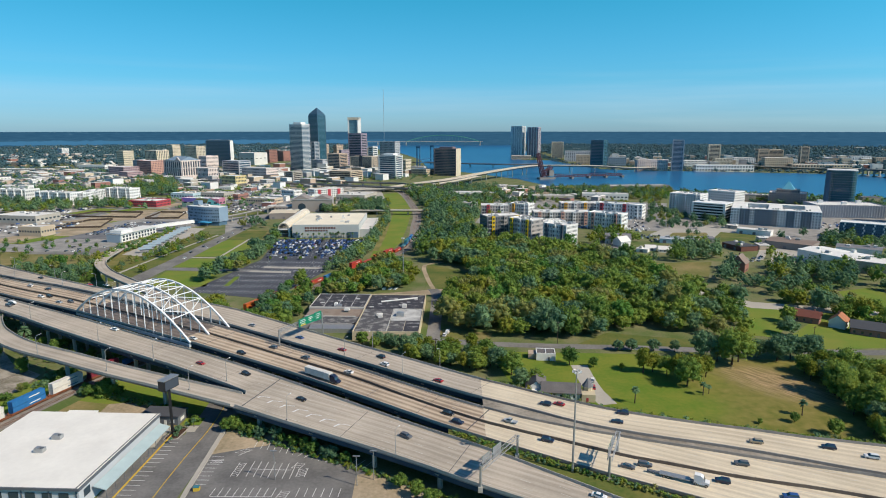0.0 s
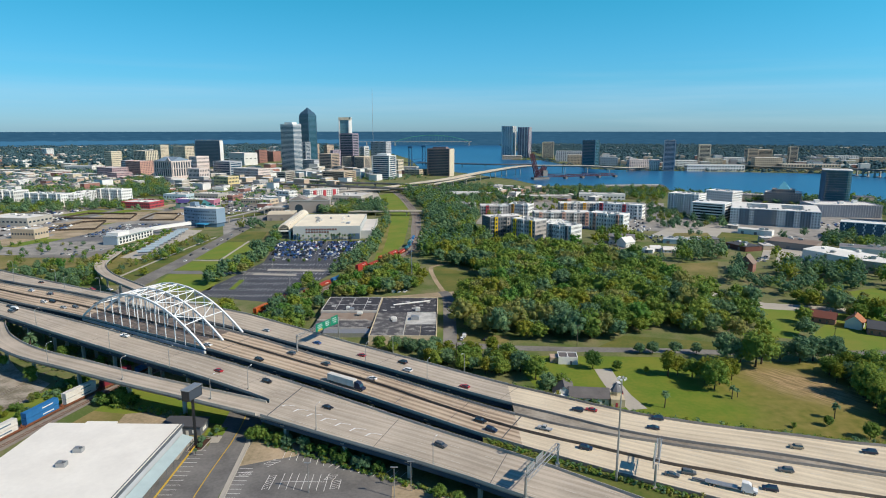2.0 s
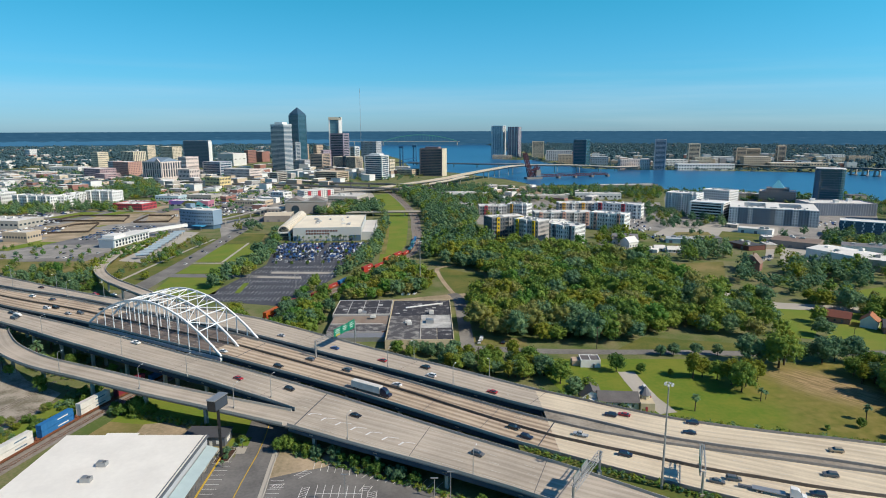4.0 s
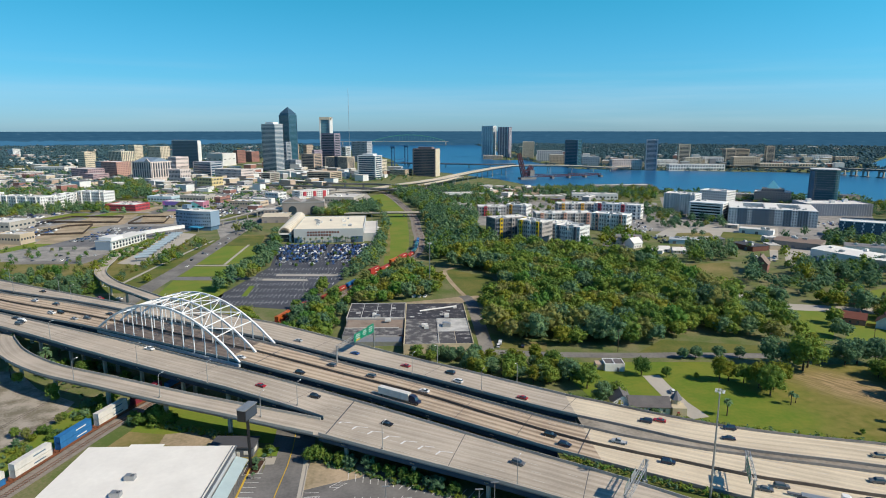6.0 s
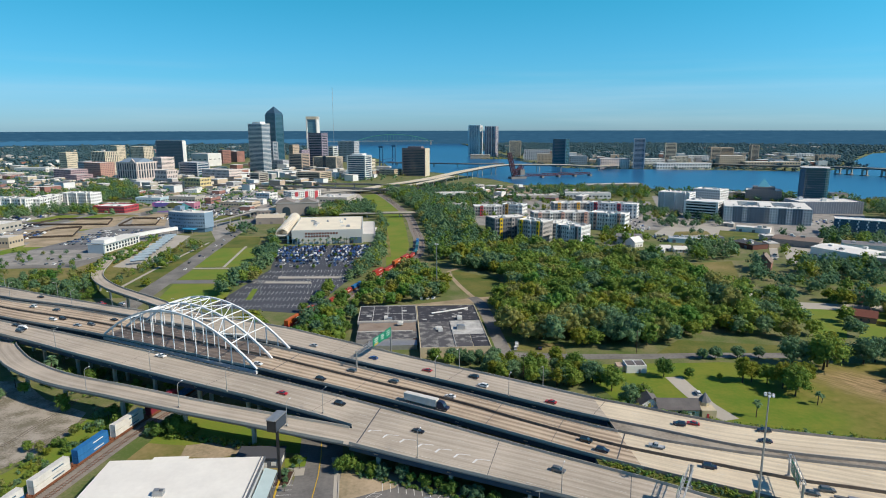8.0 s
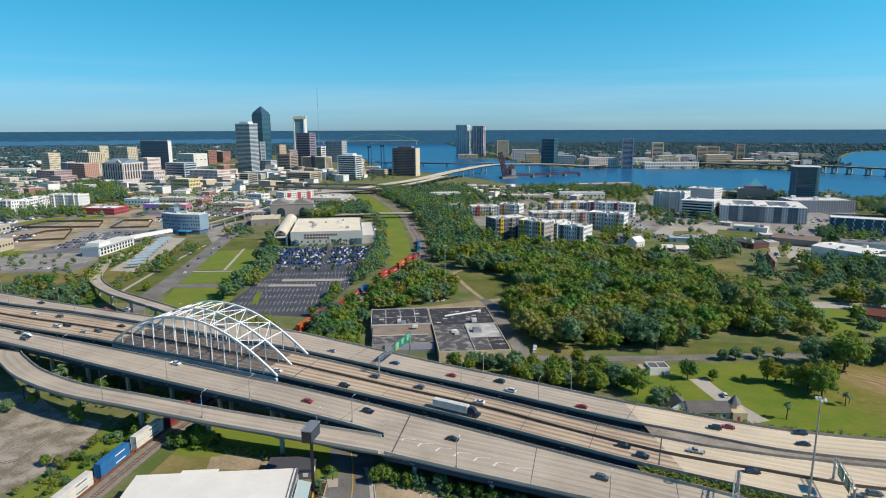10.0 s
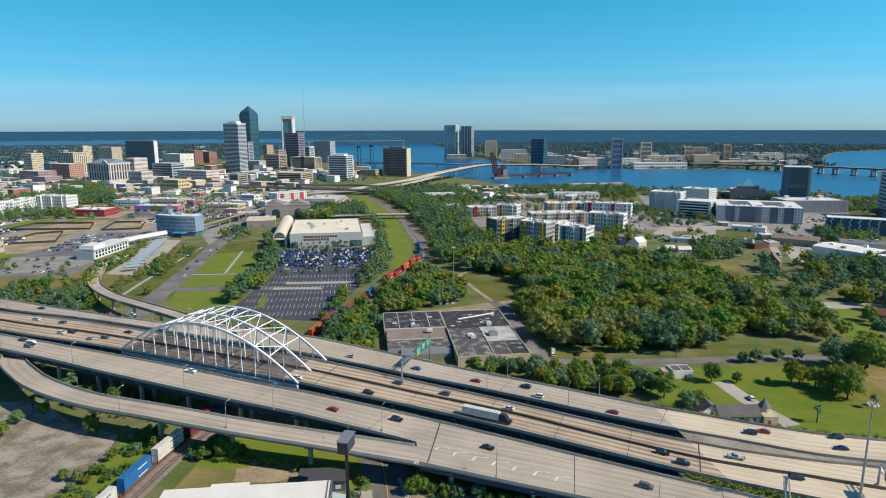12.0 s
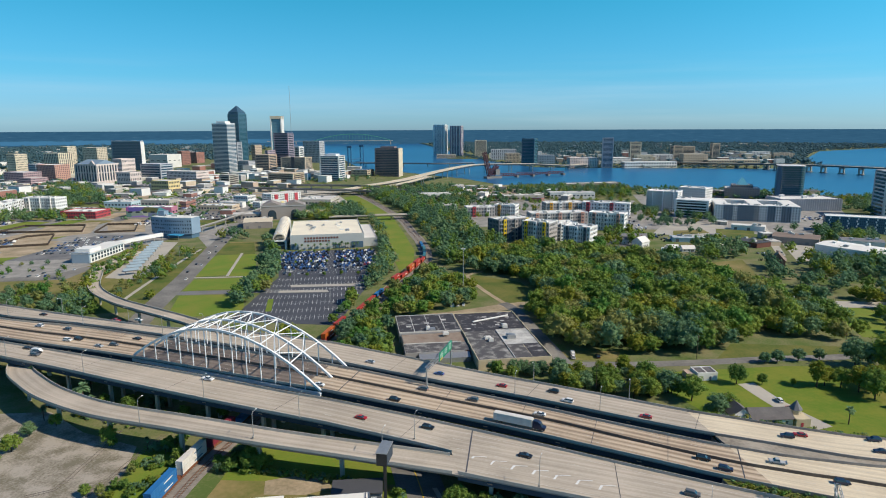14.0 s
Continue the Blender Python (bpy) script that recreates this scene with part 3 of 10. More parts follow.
def roadway(name, label, near, off, x0, x1, material, piers, span_step=24, thick=1.6, bars=(True, True), xs=None):
    root = thing(name, Matrix.Identity(4), label, "highway bridge", "", "structure")
    xs = [x0 + (x1 - x0) * i / max(1, round((x1 - x0) / 5)) for i in range(round((x1 - x0) / 5) + 1)]
    nl = [(x, near(x), deck_z(x)) for x in xs]
    fl = [(x, off(x), deck_z(x)) for x in xs]
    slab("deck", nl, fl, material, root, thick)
    for on, line, s in ((bars[0], nl, 0.25), (bars[1], fl, -0.25)):
        if on:
            b = Bag(); edge_bar(b, [(x, y + s, z) for x, y, z in line], 0.5, 1.0)
            part("parapet", b, M["concrete"], root)
            b = Bag(); edge_bar(b, [(x, y + s * 5.0, z) for x, y, z in line], 0.7, -0.9, -2.7)
            part("girder", b, M["girder_blue"], root, "deep blue steel girder, darkened in colour for deck-edge shade")
    x = piers[0]
    while x < piers[1]:
        y = (near(x) + off(x)) / 2
        way = math.degrees(math.atan2(near(x + 2) - near(x - 2), 4))
        wid = (off(x) - near(x)) * math.cos(radians(way))
        pier(root, x, y, deck_z(x), way + 90, wid - 1, 2 if wid < 17 else 3)
        x += span_step
    return root


# blue steel darkened so its colour carries the shade below the deck
M["girder_blue"] = mat("girder_blue", (0.034, 0.070, 0.112), (0.020, 0.042, 0.070), 0.6, scale=0.3, fine=2, amount=0.5)
highway_far = roadway("highway_bridge", "long grey concrete highway bridge carrying the outer lanes", FAR_N, FAR_F, -460, 14, M["deck_grey"], (-440, 10))
highway_mid = roadway("highway_bridge", "tan concrete highway bridge under the white steel arches", MID_N, MID_F, -460, 14, M["deck_tan"], (-448, 10))
highway_near = roadway("highway_bridge", "grey concrete highway bridge beside the arch bridge", NEAR_N, NEAR_F, -460, -86, M["deck_grey"], (-440, -90))
roadway("highway_bridge", "wide grey concrete bridge where the ramp joins the highway", RAMP_N, NEAR_F, -86, 140, M["deck_grey"], (-70, 22))

# the curved ramp that comes up from under the highway
RAMP = [(-290, 424, 5.5, 10), (-288, 394, 6.4, 10), (-283, 367, 7.8, 10.5), (-275, 346.5, 9.3, 11), (-262, 328.5, 10.9, 11), (-244, 309, 11.7, 11), (-218, 290, 12.0, 11), (-184, 273.5, 12.1, 11), (-150, 257.5, 11.9, 10.8), (-120, 245.4, 11.3, 10.6), (-86, 232.9, 9.9, 11.3), (-75, 228.0, 9.55, 11.3)]
root = thing("ramp_bridge", Matrix.Identity(4), "curved single-lane concrete ramp bridge on square piers", "ramp", "", "structure")
ctr = smooth_line([r[:3] for r in RAMP], 4)
widths = [float(np.interp(i / (len(ctr) - 1), [k / (len(RAMP) - 1) for k in range(len(RAMP))], [r[3] for r in RAMP])) for i in range(len(ctr))]
nl, fl = [], []
for i, p in enumerate(ctr):
    way = ctr[min(i + 1, len(ctr) - 1)] - ctr[max(i - 1, 0)]
    way.z = 0; way.normalize()
    s = Vector((-way.y, way.x, 0)) * widths[i] / 2
    nl.append(p - s); fl.append(p + s)
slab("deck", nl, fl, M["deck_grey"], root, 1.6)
for line, sgn in ((nl, 1), (fl, -1)):
    b = Bag(); edge_bar(b, [p + (q - p).normalized() * 0.25 for p, q in zip(line, fl if sgn == 1 else nl) if p.x < (-86.5 if sgn == 1 else -84)], 0.5, 1.0)
    part("parapet", b, M["concrete"], root)
for i in range(14, len(ctr) - 6, 8):
    way = ctr[i + 1] - ctr[i - 1]
    pier(root, ctr[i].x, ctr[i].y, ctr[i].z, math.degrees(math.atan2(way.y, way.x)) + 90, 8, 1)

# the roadway on its bank, where the bridges end
root = thing("highway", Matrix.Identity(4), "broad pale concrete highway on an earth bank", "highway", "", "structure")
xs = [14 + 5 * i for i in range(50)]
def line_of(fn, dz=0.0, xs=xs):
    return [(x, fn(x), deck_z(x) + dz) for x in xs]
slab("carriageway", line_of(MID_N), line_of(MID_F), M["deck_cream"], root, 1.2)
slab("carriageway", line_of(FAR_N), line_of(FAR_F), M["deck_cream"], root, 1.2)
slab("shoulder_strip", line_of(MID_F, -0.05), line_of(FAR_N, -0.05), M["shoulder"], root, 1.0)
for fn, s in ((MID_N, 0.3), (MID_F, 0), (FAR_N, 0), (FAR_F, -0.3)):
    b = Bag(); edge_bar(b, [(x, y + s, z) for x, y, z in line_of(fn)], 0.6, 0.9)
    part("barrier", b, M["concrete_dark"], root)
b = Bag(); edge_bar(b, [(x, MID_B(x), deck_z(x)) for x in range(-460, 262, 5)], 0.7, 1.0)
part("barrier", b, M["barrier_dark"], root, "dark weathered concrete median barrier")

# earth banks: the grassy strip between the roadways and the slope down to the lawn
def strip(name, a, c, material, label):
    b = Bag(); n = len(a)
    b.add(list(a) + list(c), [(i, i + 1, n + i + 1, n + i) for i in range(n - 1)])
    return tagged(part(name, b, material), label, "bank", "", "structure")
xm = [0 + 5 * i for i in range(40)]
strip("median", [(x, NEAR_F(x) + 0.3, deck_z(x) - 0.4) for x in xm], [(x, MID_N(x) - 0.2, deck_z(x) - 0.4) for x in xm], M["grass"], "rough grassy median between the roadways")
b = Bag(); b.add([(0, NEAR_F(0), -1), (0, MID_N(0), -1), (0, MID_N(0), deck_z(0) - 0.4), (0, NEAR_F(0), deck_z(0) - 0.4)], [(0, 1, 2, 3)])
tagged(part("median_wall", b, M["concrete_dark"]), "concrete end wall of the median bank", "wall", "", "structure")
xm = [12 + 5 * i for i in range(52)]
strip("bank", [(x, FAR_F(x) - 0.1, deck_z(x) - 0.5) for x in xm], [(x, FAR_F(x) + 5 + deck_z(x) * 0.9, 0.0) for x in xm], M["grass"], "weedy green slope below the highway")
b = Bag(); b.add([(13.5, MID_N(13), -1), (13.5, FAR_F(13), -1), (13.5, FAR_F(13), 6.3), (13.5, MID_N(13), 6.3)], [(0, 1, 2, 3)])
tagged(part("abutment", b, M["concrete_dark"]), "concrete abutment at the end of the bridges", "wall", "", "structure")

# ---------------------------------------------------------------- the tied-arch bridge
# dark tone mixes worn surface with painted shade of the arch bracing
M["deck_dark"] = road_surface("deck_dark", (0.20, 0.165, 0.145), (0.105, 0.088, 0.08), 0.16, 1)
b = Bag(); rows_ = []
for i in range(21):
    xn, xf = -226.5 + 94 * i / 20, -214.5 + 93 * i / 20
    rows_.append(((xn, MID_N(xn) + 0.55, deck_z(xn) + 0.015), (xf, MID_F(xf) - 0.55, deck_z(xf) + 0.015)))
for (p0, q0), (p1, q1) in zip(rows_, rows_[1:]):
    b.add([p0, p1, q1, q0], [(0, 1, 2, 3)])
me = b.mesh("arch_deck", M["deck_dark"])
layer = me.uv_layers.new(name="UVMap")
for lp in me.loops:
    v = me.vertices[lp.vertex_index].co
    layer.data[lp.index].uv = (0.86 * (v.y - MID_N(v.x)), v.x)
part("arch_deck", me, None, highway_mid, "dark worn road surface under the arches, bracing shade painted in")
arch = thing("arch_bridge", Matrix.Identity(4), "white steel arches with hangers and crossed bracing over the highway", "arch bridge")
FEET = [((-225.5, 349.5, 12.2), (-133.2, 295.2, 12.0)), ((-219.5, 362.0, 12.2), (-129.0, 308.5, 12.0)), ((-213.0, 374.0, 12.2), (-122.8, 321.0, 12.0))]
RISE = 20.0
def arch_at(k, u):
    a, c = Vector(FEET[k][0]), Vector(FEET[k][1])
    return a.lerp(c, u) + Vector((0, 0, RISE * 4 * u * (1 - u)))
N = 14
for k in range(3):
    rib = part("arch_rib", Bag().tube([arch_at(k, i / 40) for i in range(41)], 0.64, 4), M["steel_white"], arch)
    for i in range(1, N):
        top = arch_at(k, i / N)
        part("hanger", Bag().tube([(top.x, top.y, 11.6), (top.x, top.y, top.z - 0.3)], 0.26, 6), M["steel_white"], arch)
    a, c = Vector(FEET[k][0]), Vector(FEET[k][1])
    part("tie_girder", Bag().tube([a - Vector((0, 0, 1.6)), c - Vector((0, 0, 1.6))], 0.9, 4), M["steel_white"], arch)
for k in range(2):
    for i in range(2, N - 1):
        a, c = arch_at(k, i / N), arch_at(k + 1, i / N)
        part("strut", Bag().tube([a, c], 0.30, 6), M["steel_white"], arch)
        if i < N - 2:
            d, e2 = arch_at(k, (i + 1) / N), arch_at(k + 1, (i + 1) / N)
            mid = a.lerp(e2, 0.5)
            part("brace", Bag().tube([a, e2] if (i + k) % 2 else [c, d], 0.21, 6), M["steel_white"], arch)

# ---------------------------------------------------------------- ground patches, streets, rails
def street(name, pts, width, z, material, label, category="road"):
    line = smooth_line([(x, y, z) for x, y in pts], 8)
    a, c = [], []
    for i, p in enumerate(line):
        way = line[min(i + 1, len(line) - 1)] - line[max(i - 1, 0)]
        s = Vector((-way.y, way.x, 0)).normalized() * width / 2
        a.append(p - s); c.append(p + s)
    n = len(a)
    b = Bag().add(a + c, [(i, i + 1, n + i + 1, n + i) for i in range(n - 1)])
    return tagged(part(name, b, material), label, category, "", "structure")


flat("meadow", [(24, 300), (26, 319), (100, 317), (137, 310), (185, 311), (230, 285), (235, 215), (190, 215), (160, 224), (128, 232), (80, 244), (50, 256), (30, 272)], 0.04, M["meadow"], "bright lawn that fades into dry brown field grass", "lawn")
flat("verge", [(70, 331), (92, 352), (150, 338), (190, 326), (150, 322), (110, 329)], 0.04, M["grass"], "rough grass verge beyond the street", "lawn")
flat("lawn", [(190, 311), (330, 314), (330, 270), (240, 290)], 0.04, M["lawn"], "green lawn beside the street", "lawn")
flat("lawn", [(270, 396), (296, 396), (322, 440), (318, 464), (288, 452)], 0.05, M["lawn"], "sunny lawn behind the houses", "lawn")
flat("lawn", [(185, 326), (330, 335), (330, 420), (250, 400), (200, 350)], 0.04, M["lawn"], "green lawn among houses", "lawn")
street("street", [(-14, 337), (22, 331), (63, 328), (100, 327), (137, 324), (183, 324), (234, 322), (420, 332)], 7.5, 0.09, M["asphalt_worn"], "worn grey residential street")
street("street", [(-11, 330), (-11, 385), (-12, 436), (-16, 452)], 8.0, 0.10, M["asphalt_worn"], "narrow worn street beside the warehouses")
street("trail", [(-14, 446), (-22, 490), (-26, 535), (-10, 548)], 3.5, 0.08, M["dirt"], "sandy footpath across the field", "path")
street("trail", [(-90, 424), (-50, 432), (-12, 444), (14, 447)], 14.0, 0.07, M["dirt"], "sandy track behind the warehouses", "path")
flat("field", [(-24, 540), (12, 508), (16, 450), (-10, 442), (-22, 470)], 0.05, M["grass"], "open grassy field among trees", "field")
street("driveway", [(66, 300), (66, 288), (67, 268), (70, 254)], 8.5, 0.10, M["concrete"], "pale concrete driveway beside the house", "driveway")
flat("yard", [(-15, 345), (22, 335), (24, 350), (-5, 356)], 0.06, M["dry_grass"], "worn grass yard beside the street", "yard")
flat("parking_lot", [(-196, 664), (-98, 664), (-95, 572), (-112, 500), (-130, 420), (-198, 440), (-188, 505), (-180, 556)], 0.06, M["asphalt"], "large dark asphalt parking lot", "parking lot")
for ring, mt in (([(-250, 727), (-222, 727), (-213, 672), (-249, 672)], "dry_grass"), ([(-249, 662), (-228, 660), (-225, 570), (-249, 568)], "lawn"), ([(-224, 660), (-212, 657), (-200, 562), (-222, 566)], "lawn"), ([(-247, 558), (-203, 558), (-198, 522), (-247, 522)], "lawn"), ([(-246, 508), (-199, 505), (-192, 455), (-240, 452)], "lawn")):
    flat("lawn", ring, 0.06, M[mt], "mown green lawn beside the avenue", "lawn")
street("path", [(-250, 564), (-202, 561)], 3, 0.09, M["concrete"], "pale footpath across the lawns", "path")
street("path", [(-223, 566), (-227, 664)], 2.6, 0.10, M["concrete"], "pale footpath along the lawn", "path")
street("street", [(-250, 515), (-190, 512), (-168, 508)], 10, 0.09, M["asphalt_old"], "cross street by the lawns")
street("avenue", [(-252, 400), (-256, 480), (-256, 550), (-258, 620), (-260, 700), (-261, 770), (-259, 843), (-248, 980), (-240, 1300), (-260, 1900)], 15.5, 0.12, M["asphalt_worn"], "wide straight avenue into the city")
street("pavement", [(-283, 490), (-281, 554), (-277, 628), (-272, 690)], 3, 0.11, M["concrete"], "pale pavement beside the avenue", "pavement")
flat("green_strip", [(-80, 560), (-84, 763), (-90, 879), (-136, 1136), (-108, 1189), (-70, 1004), (-64, 868), (-60, 760), (-58, 650), (-64, 600)], 0.05, M["lawn"], "long strip of green grass beside the railway", "lawn")
RAILS = [(-205, 150), (-187, 222), (-176, 264), (-163, 298), (-146, 350), (-128, 405), (-97, 490), (-67, 562), (-51, 612), (-47, 690), (-50, 760), (-53, 840), (-63, 931), (-98, 1137), (-140, 1300)]
street("trackbed", RAILS, 12, 0.14, M["ballast"], "stony railway bed with two tracks", "railway")
flat("yard", [(-340, 230), (-278, 320), (-250, 318), (-228, 296), (-203, 281), (-201, 262), (-205, 246), (-222, 222), (-240, 170), (-330, 170)], 0.05, M["gravel"], "grey gravel freight yard with old spur tracks", "yard")
flat("yard", [(-172, 228), (-112, 228), (-106, 240), (-140, 250), (-166, 252)], 0.05, M["dry_grass"], "dry grass yard behind the warehouse", "yard")
flat("lawn", [(-203, 245), (-200, 262), (-200, 281), (-187, 277), (-180, 262), (-186, 240), (-200, 200), (-222, 205)], 0.07, M["lawn"], "weedy green strip between yard and railway", "lawn")
flat("lawn", [(-166, 252), (-106, 240), (-106, 262), (-160, 285)], 0.06, M["lawn"], "green grass below the ramp", "lawn")
flat("parking_lot", [(-90, 224), (-86.6, 184), (-84, 140), (10, 140), (6, 176), (-18, 192), (-33, 200.5), (-73, 226)], 0.06, M["asphalt_mid"], "worn asphalt parking lot with painted bays", "parking lot")
flat("sandy_edge", [(-90.5, 225), (-80, 229), (-66, 220), (-70, 214.5), (-79, 211.5), (-89.8, 207)], 0.10, M["dirt"], "sandy edge of the parking lot under the bridge", "ground")
flat("sandy_edge", [(-32, 195), (-26, 197), (-12, 187), (2, 178), (4, 160), (-29, 160), (-31, 178)], 0.10, M["dirt"], "sandy end of the parking lot", "ground")
street("street", [(-94, 120), (-96.8, 180), (-97.3, 205), (-97.4, 236), (-104, 290), (-117, 345)], 16, 0.11, M["asphalt_mid"], "worn asphalt street with a yellow centre line")
street("centre_line", [(-94.0, 120), (-96.8, 180), (-97.3, 205), (-97.4, 236), (-104, 290)], 0.35, 0.15, M["paint_yellow"], "yellow centre line of the street", "road marking")
flat("forecourt", [(-115, 172), (-104.6, 172), (-105.2, 222), (-118, 222)], 0.09, M["asphalt_mid"], "narrow parking strip beside the warehouse", "parking lot")

flat("planting_bed", [(-111.4, 218.0), (-106.6, 219.2), (-106.0, 227.4), (-111.2, 227.2)], 0.20, M["mulch"], "kerbed bed of dark brown mulch under the sign", "planting bed")
flat("kerb", [(-111.8, 217.5), (-106.2, 218.8), (-105.6, 227.8), (-111.6, 227.6)], 0.15, M["concrete"], "pale kerb round the planting bed", "kerb")
flat("pavement", [(-108.6, 229.8), (-102.2, 229.6), (-102.0, 224.6), (-105.4, 224.4), (-105.6, 227.9)], 0.13, M["concrete"], "pale concrete apron beside the street", "pavement")
flat("path", [(-115.2, 222.2), (-113.4, 229.0), (-111.9, 228.4), (-113.0, 220.1), (-112.2, 211.9), (-114.4, 212.1)], 0.13, M["concrete"], "pale footpath along the warehouse", "path")
flat("lawn", [(-110.6, 236.0), (-102.6, 237.2), (-102.4, 230.4), (-109.6, 230.2)], 0.12, M["lawn"], "small green corner by the street", "lawn")
flat("yard", [(-150, 240.8), (-150.5, 249.0), (-143, 250.6), (-135.8, 250.4), (-129, 246.4), (-127.4, 241.4), (-136, 238.5)], 0.085, M["dirt"], "bare sandy ground behind the warehouse", "yard")
flat("verge", [(-306, 470), (-264, 470), (-264, 640), (-270, 700), (-292, 690), (-300, 590)], 0.05, M["grass"], "rough grass verge beside the avenue", "lawn")
flat("verge", [(-350, 600), (-330, 560), (-318, 600), (-330, 720), (-345, 735), (-342, 660)], 0.05, M["dry_grass"], "rough planted strip before the transit station", "lawn")
flat("lawn", [(-82, 600), (-76, 600), (-79, 690), (-85, 800), (-88, 800)], 0.09, M["dry_grass"], "worn path along the grass strip", "path")
flat("pavement", [(-79.4, 122), (-78.2, 122), (-86.9, 184), (-89.8, 225), (-92, 236), (-93.6, 236), (-91.4, 225), (-88.4, 184)], 0.12, M["concrete"], "pale concrete pavement beside the street", "pavement")
flat("river_point", [(255, 2470), (330, 2440), (430, 2440), (430, 2860), (330, 2850), (270, 2760), (250, 2600)], 0.6, M["grass"], "green point of land in the river", "ground")
flat("verge", [(-254, 529), (-405, 526), (-464, 604), (-388, 655), (-360, 638), (-338, 656), (-319, 713)], 0.03, M["dry_grass"], "rough grass among the city lots", "lawn")
flat("parking_lot", [(-457, 678), (-386, 680), (-398, 746), (-480, 753)], 0.05, M["dirt"], "sandy building plot", "ground")
flat("parking_lot", [(-485, 701), (-439, 732), (-464, 813), (-519, 791)], 0.06, M["dirt"], "wide sandy building plot", "ground")
flat("parking_lot", [(-473, 777), (-425, 814), (-448, 909), (-505, 888)], 0.07, M["dirt"], "bare earth building plot behind a fence", "ground")
flat("parking_lot", [(-406, 815), (-364, 816), (-393, 910), (-439, 909)], 0.05, M["dirt"], "bare earth plot behind a wall", "ground")
flat("parking_lot", [(-573, 751), (-511, 828), (-499, 907), (-686, 903)], 0.02, M["asphalt_worn"], "worn paved yard", "ground")
flat("parking_lot", [(-431, 909), (-259, 851), (-285, 999), (-469, 1011)], 0.02, M["asphalt_worn"], "worn street crossing", "ground")
flat("parking_lot", [(-346, 911), (-324, 1065), (-294, 1066), (-280, 893)], 0.06, M["asphalt_worn"], "worn parking lot", "parking lot")
flat("parking_lot", [(-194, 963), (-105, 966), (-166, 1309), (-238, 1307)], 0.04, M["concrete"], "pale concrete yard", "ground")
flat("parking_lot", [(225, 707), (287, 791), (337, 764), (334, 690), (269, 654)], 0.05, M["concrete"], "bare concrete lot", "parking lot")
flat("lawn", [(239, 688), (289, 697), (295, 720), (256, 719)], 0.07, M["dry_grass"], "dry grass in a bare lot", "lawn")
flat("lawn", [(275, 660), (321, 662), (349, 702), (314, 725)], 0.06, M["grass"], "green lawn behind the streets", "lawn")
flat("street", [(277, 561), (288, 567), (397, 752), (384, 752)], 0.08, M["concrete"], "pale straight street", "road")
flat("parking_lot", [(281, 542), (316, 543), (355, 624), (326, 623)], 0.06, M["concrete"], "pale car park by the depot", "parking lot")
flat("parking_lot", [(130, 618), (157, 590), (194, 687), (182, 718)], 0.05, M["asphalt_worn"], "worn lot beside the houses", "parking lot")
flat("parking_lot", [(26, 616), (88, 602), (124, 618), (78, 666)], 0.05, M["asphalt_worn"], "car park of the apartments", "parking lot")
flat("lawn", [(14, 573), (64, 588), (44, 622), (15, 641)], 0.07, M["lawn"], "green lawn before the apartments", "lawn")
flat("parking_lot", [(25, 789), (252, 727), (346, 1015), (73, 1093)], 0.02, M["asphalt_pale"], "paved streets among the apartments", "ground")
flat("parking_lot", [(252, 727), (440, 626), (765, 1110), (385, 1101)], 0.02, M["asphalt_pale"], "paved streets by the river", "ground")
flat("lawn", [(152, 490), (184, 478), (206, 488), (236, 556), (176, 548)], 0.05, M["dry_grass"], "rough open ground among trees", "field")
flat("street", [(179, 444), (203, 407), (279, 390), (287, 403), (210, 422), (185, 455)], 0.06, M["concrete"], "pale street among the houses", "road")
flat("lawn", [(174, 350), (190, 346), (215, 380), (230, 408), (200, 414)], 0.05, M["lawn"], "lawn among the houses", "lawn")
flat("parking_lot", [(53, 1093), (200, 1078), (219, 1318), (111, 1315)], 0.04, M["dirt"], "sandy plots by the river", "ground")
flat("parking_lot", [(-847, 1119), (-301, 1132), (-225, 1454), (-1387, 1845)], 0.015, M["asphalt_pale"], "paved streets of the inner city", "ground")
flat("lawn", [(-123, 1137), (-75, 931), (-62, 931), (-107, 1189)], 0.06, M["lawn"], "green strip beyond the footbridge", "lawn")
flat("parking_lot", [(-610, 650), (-470, 580), (-380, 640), (-322, 752), (-318, 838), (-425, 938), (-700, 950), (-690, 800)], 0.012, M["asphalt_pale"], "worn streets round the building plots", "ground")
flat("parking_lot", [(-318, 840), (-290, 760), (-268, 700), (-262, 860), (-248, 980), (-236, 1210), (-262, 1240), (-486, 1240), (-425, 940)], 0.017, M["asphalt_pale"], "worn paved blocks beside the avenue", "ground")
flat("lawn", [(-254, 720), (-224, 721), (-214, 658), (-255, 656)], 0.075, M["grass"], "sunburnt lawn at the end of the park", "lawn")
flat("lawn", [(-256, 652), (-212, 646), (-204, 569), (-247, 574)], 0.075, M["lawn"], "bright green lawn beside the avenue", "lawn")
flat("lawn", [(-246, 557), (-200, 553), (-196, 521), (-247, 524)], 0.075, M["lawn"], "bright green lawn by the cross street", "lawn")
flat("lawn", [(-322, 817), (-266, 875), (-295, 912), (-343, 892)], 0.06, M["grass"], "rough grass plot", "lawn")
flat("traffic_island", [(-175, 505), (-137, 501), (-139, 508), (-175, 511)], 0.16, M["concrete"], "pale kerbed island in the parking lot", "island")
flat("traffic_island", [(-167, 520), (-113, 517), (-114, 524), (-168, 527)], 0.16, M["concrete"], "pale kerbed island in the parking lot", "island")
flat("traffic_island", [(-178, 457), (-174, 457), (-176, 488), (-180, 488)], 0.16, M["lawn"], "green kerbed island in the parking lot", "island")

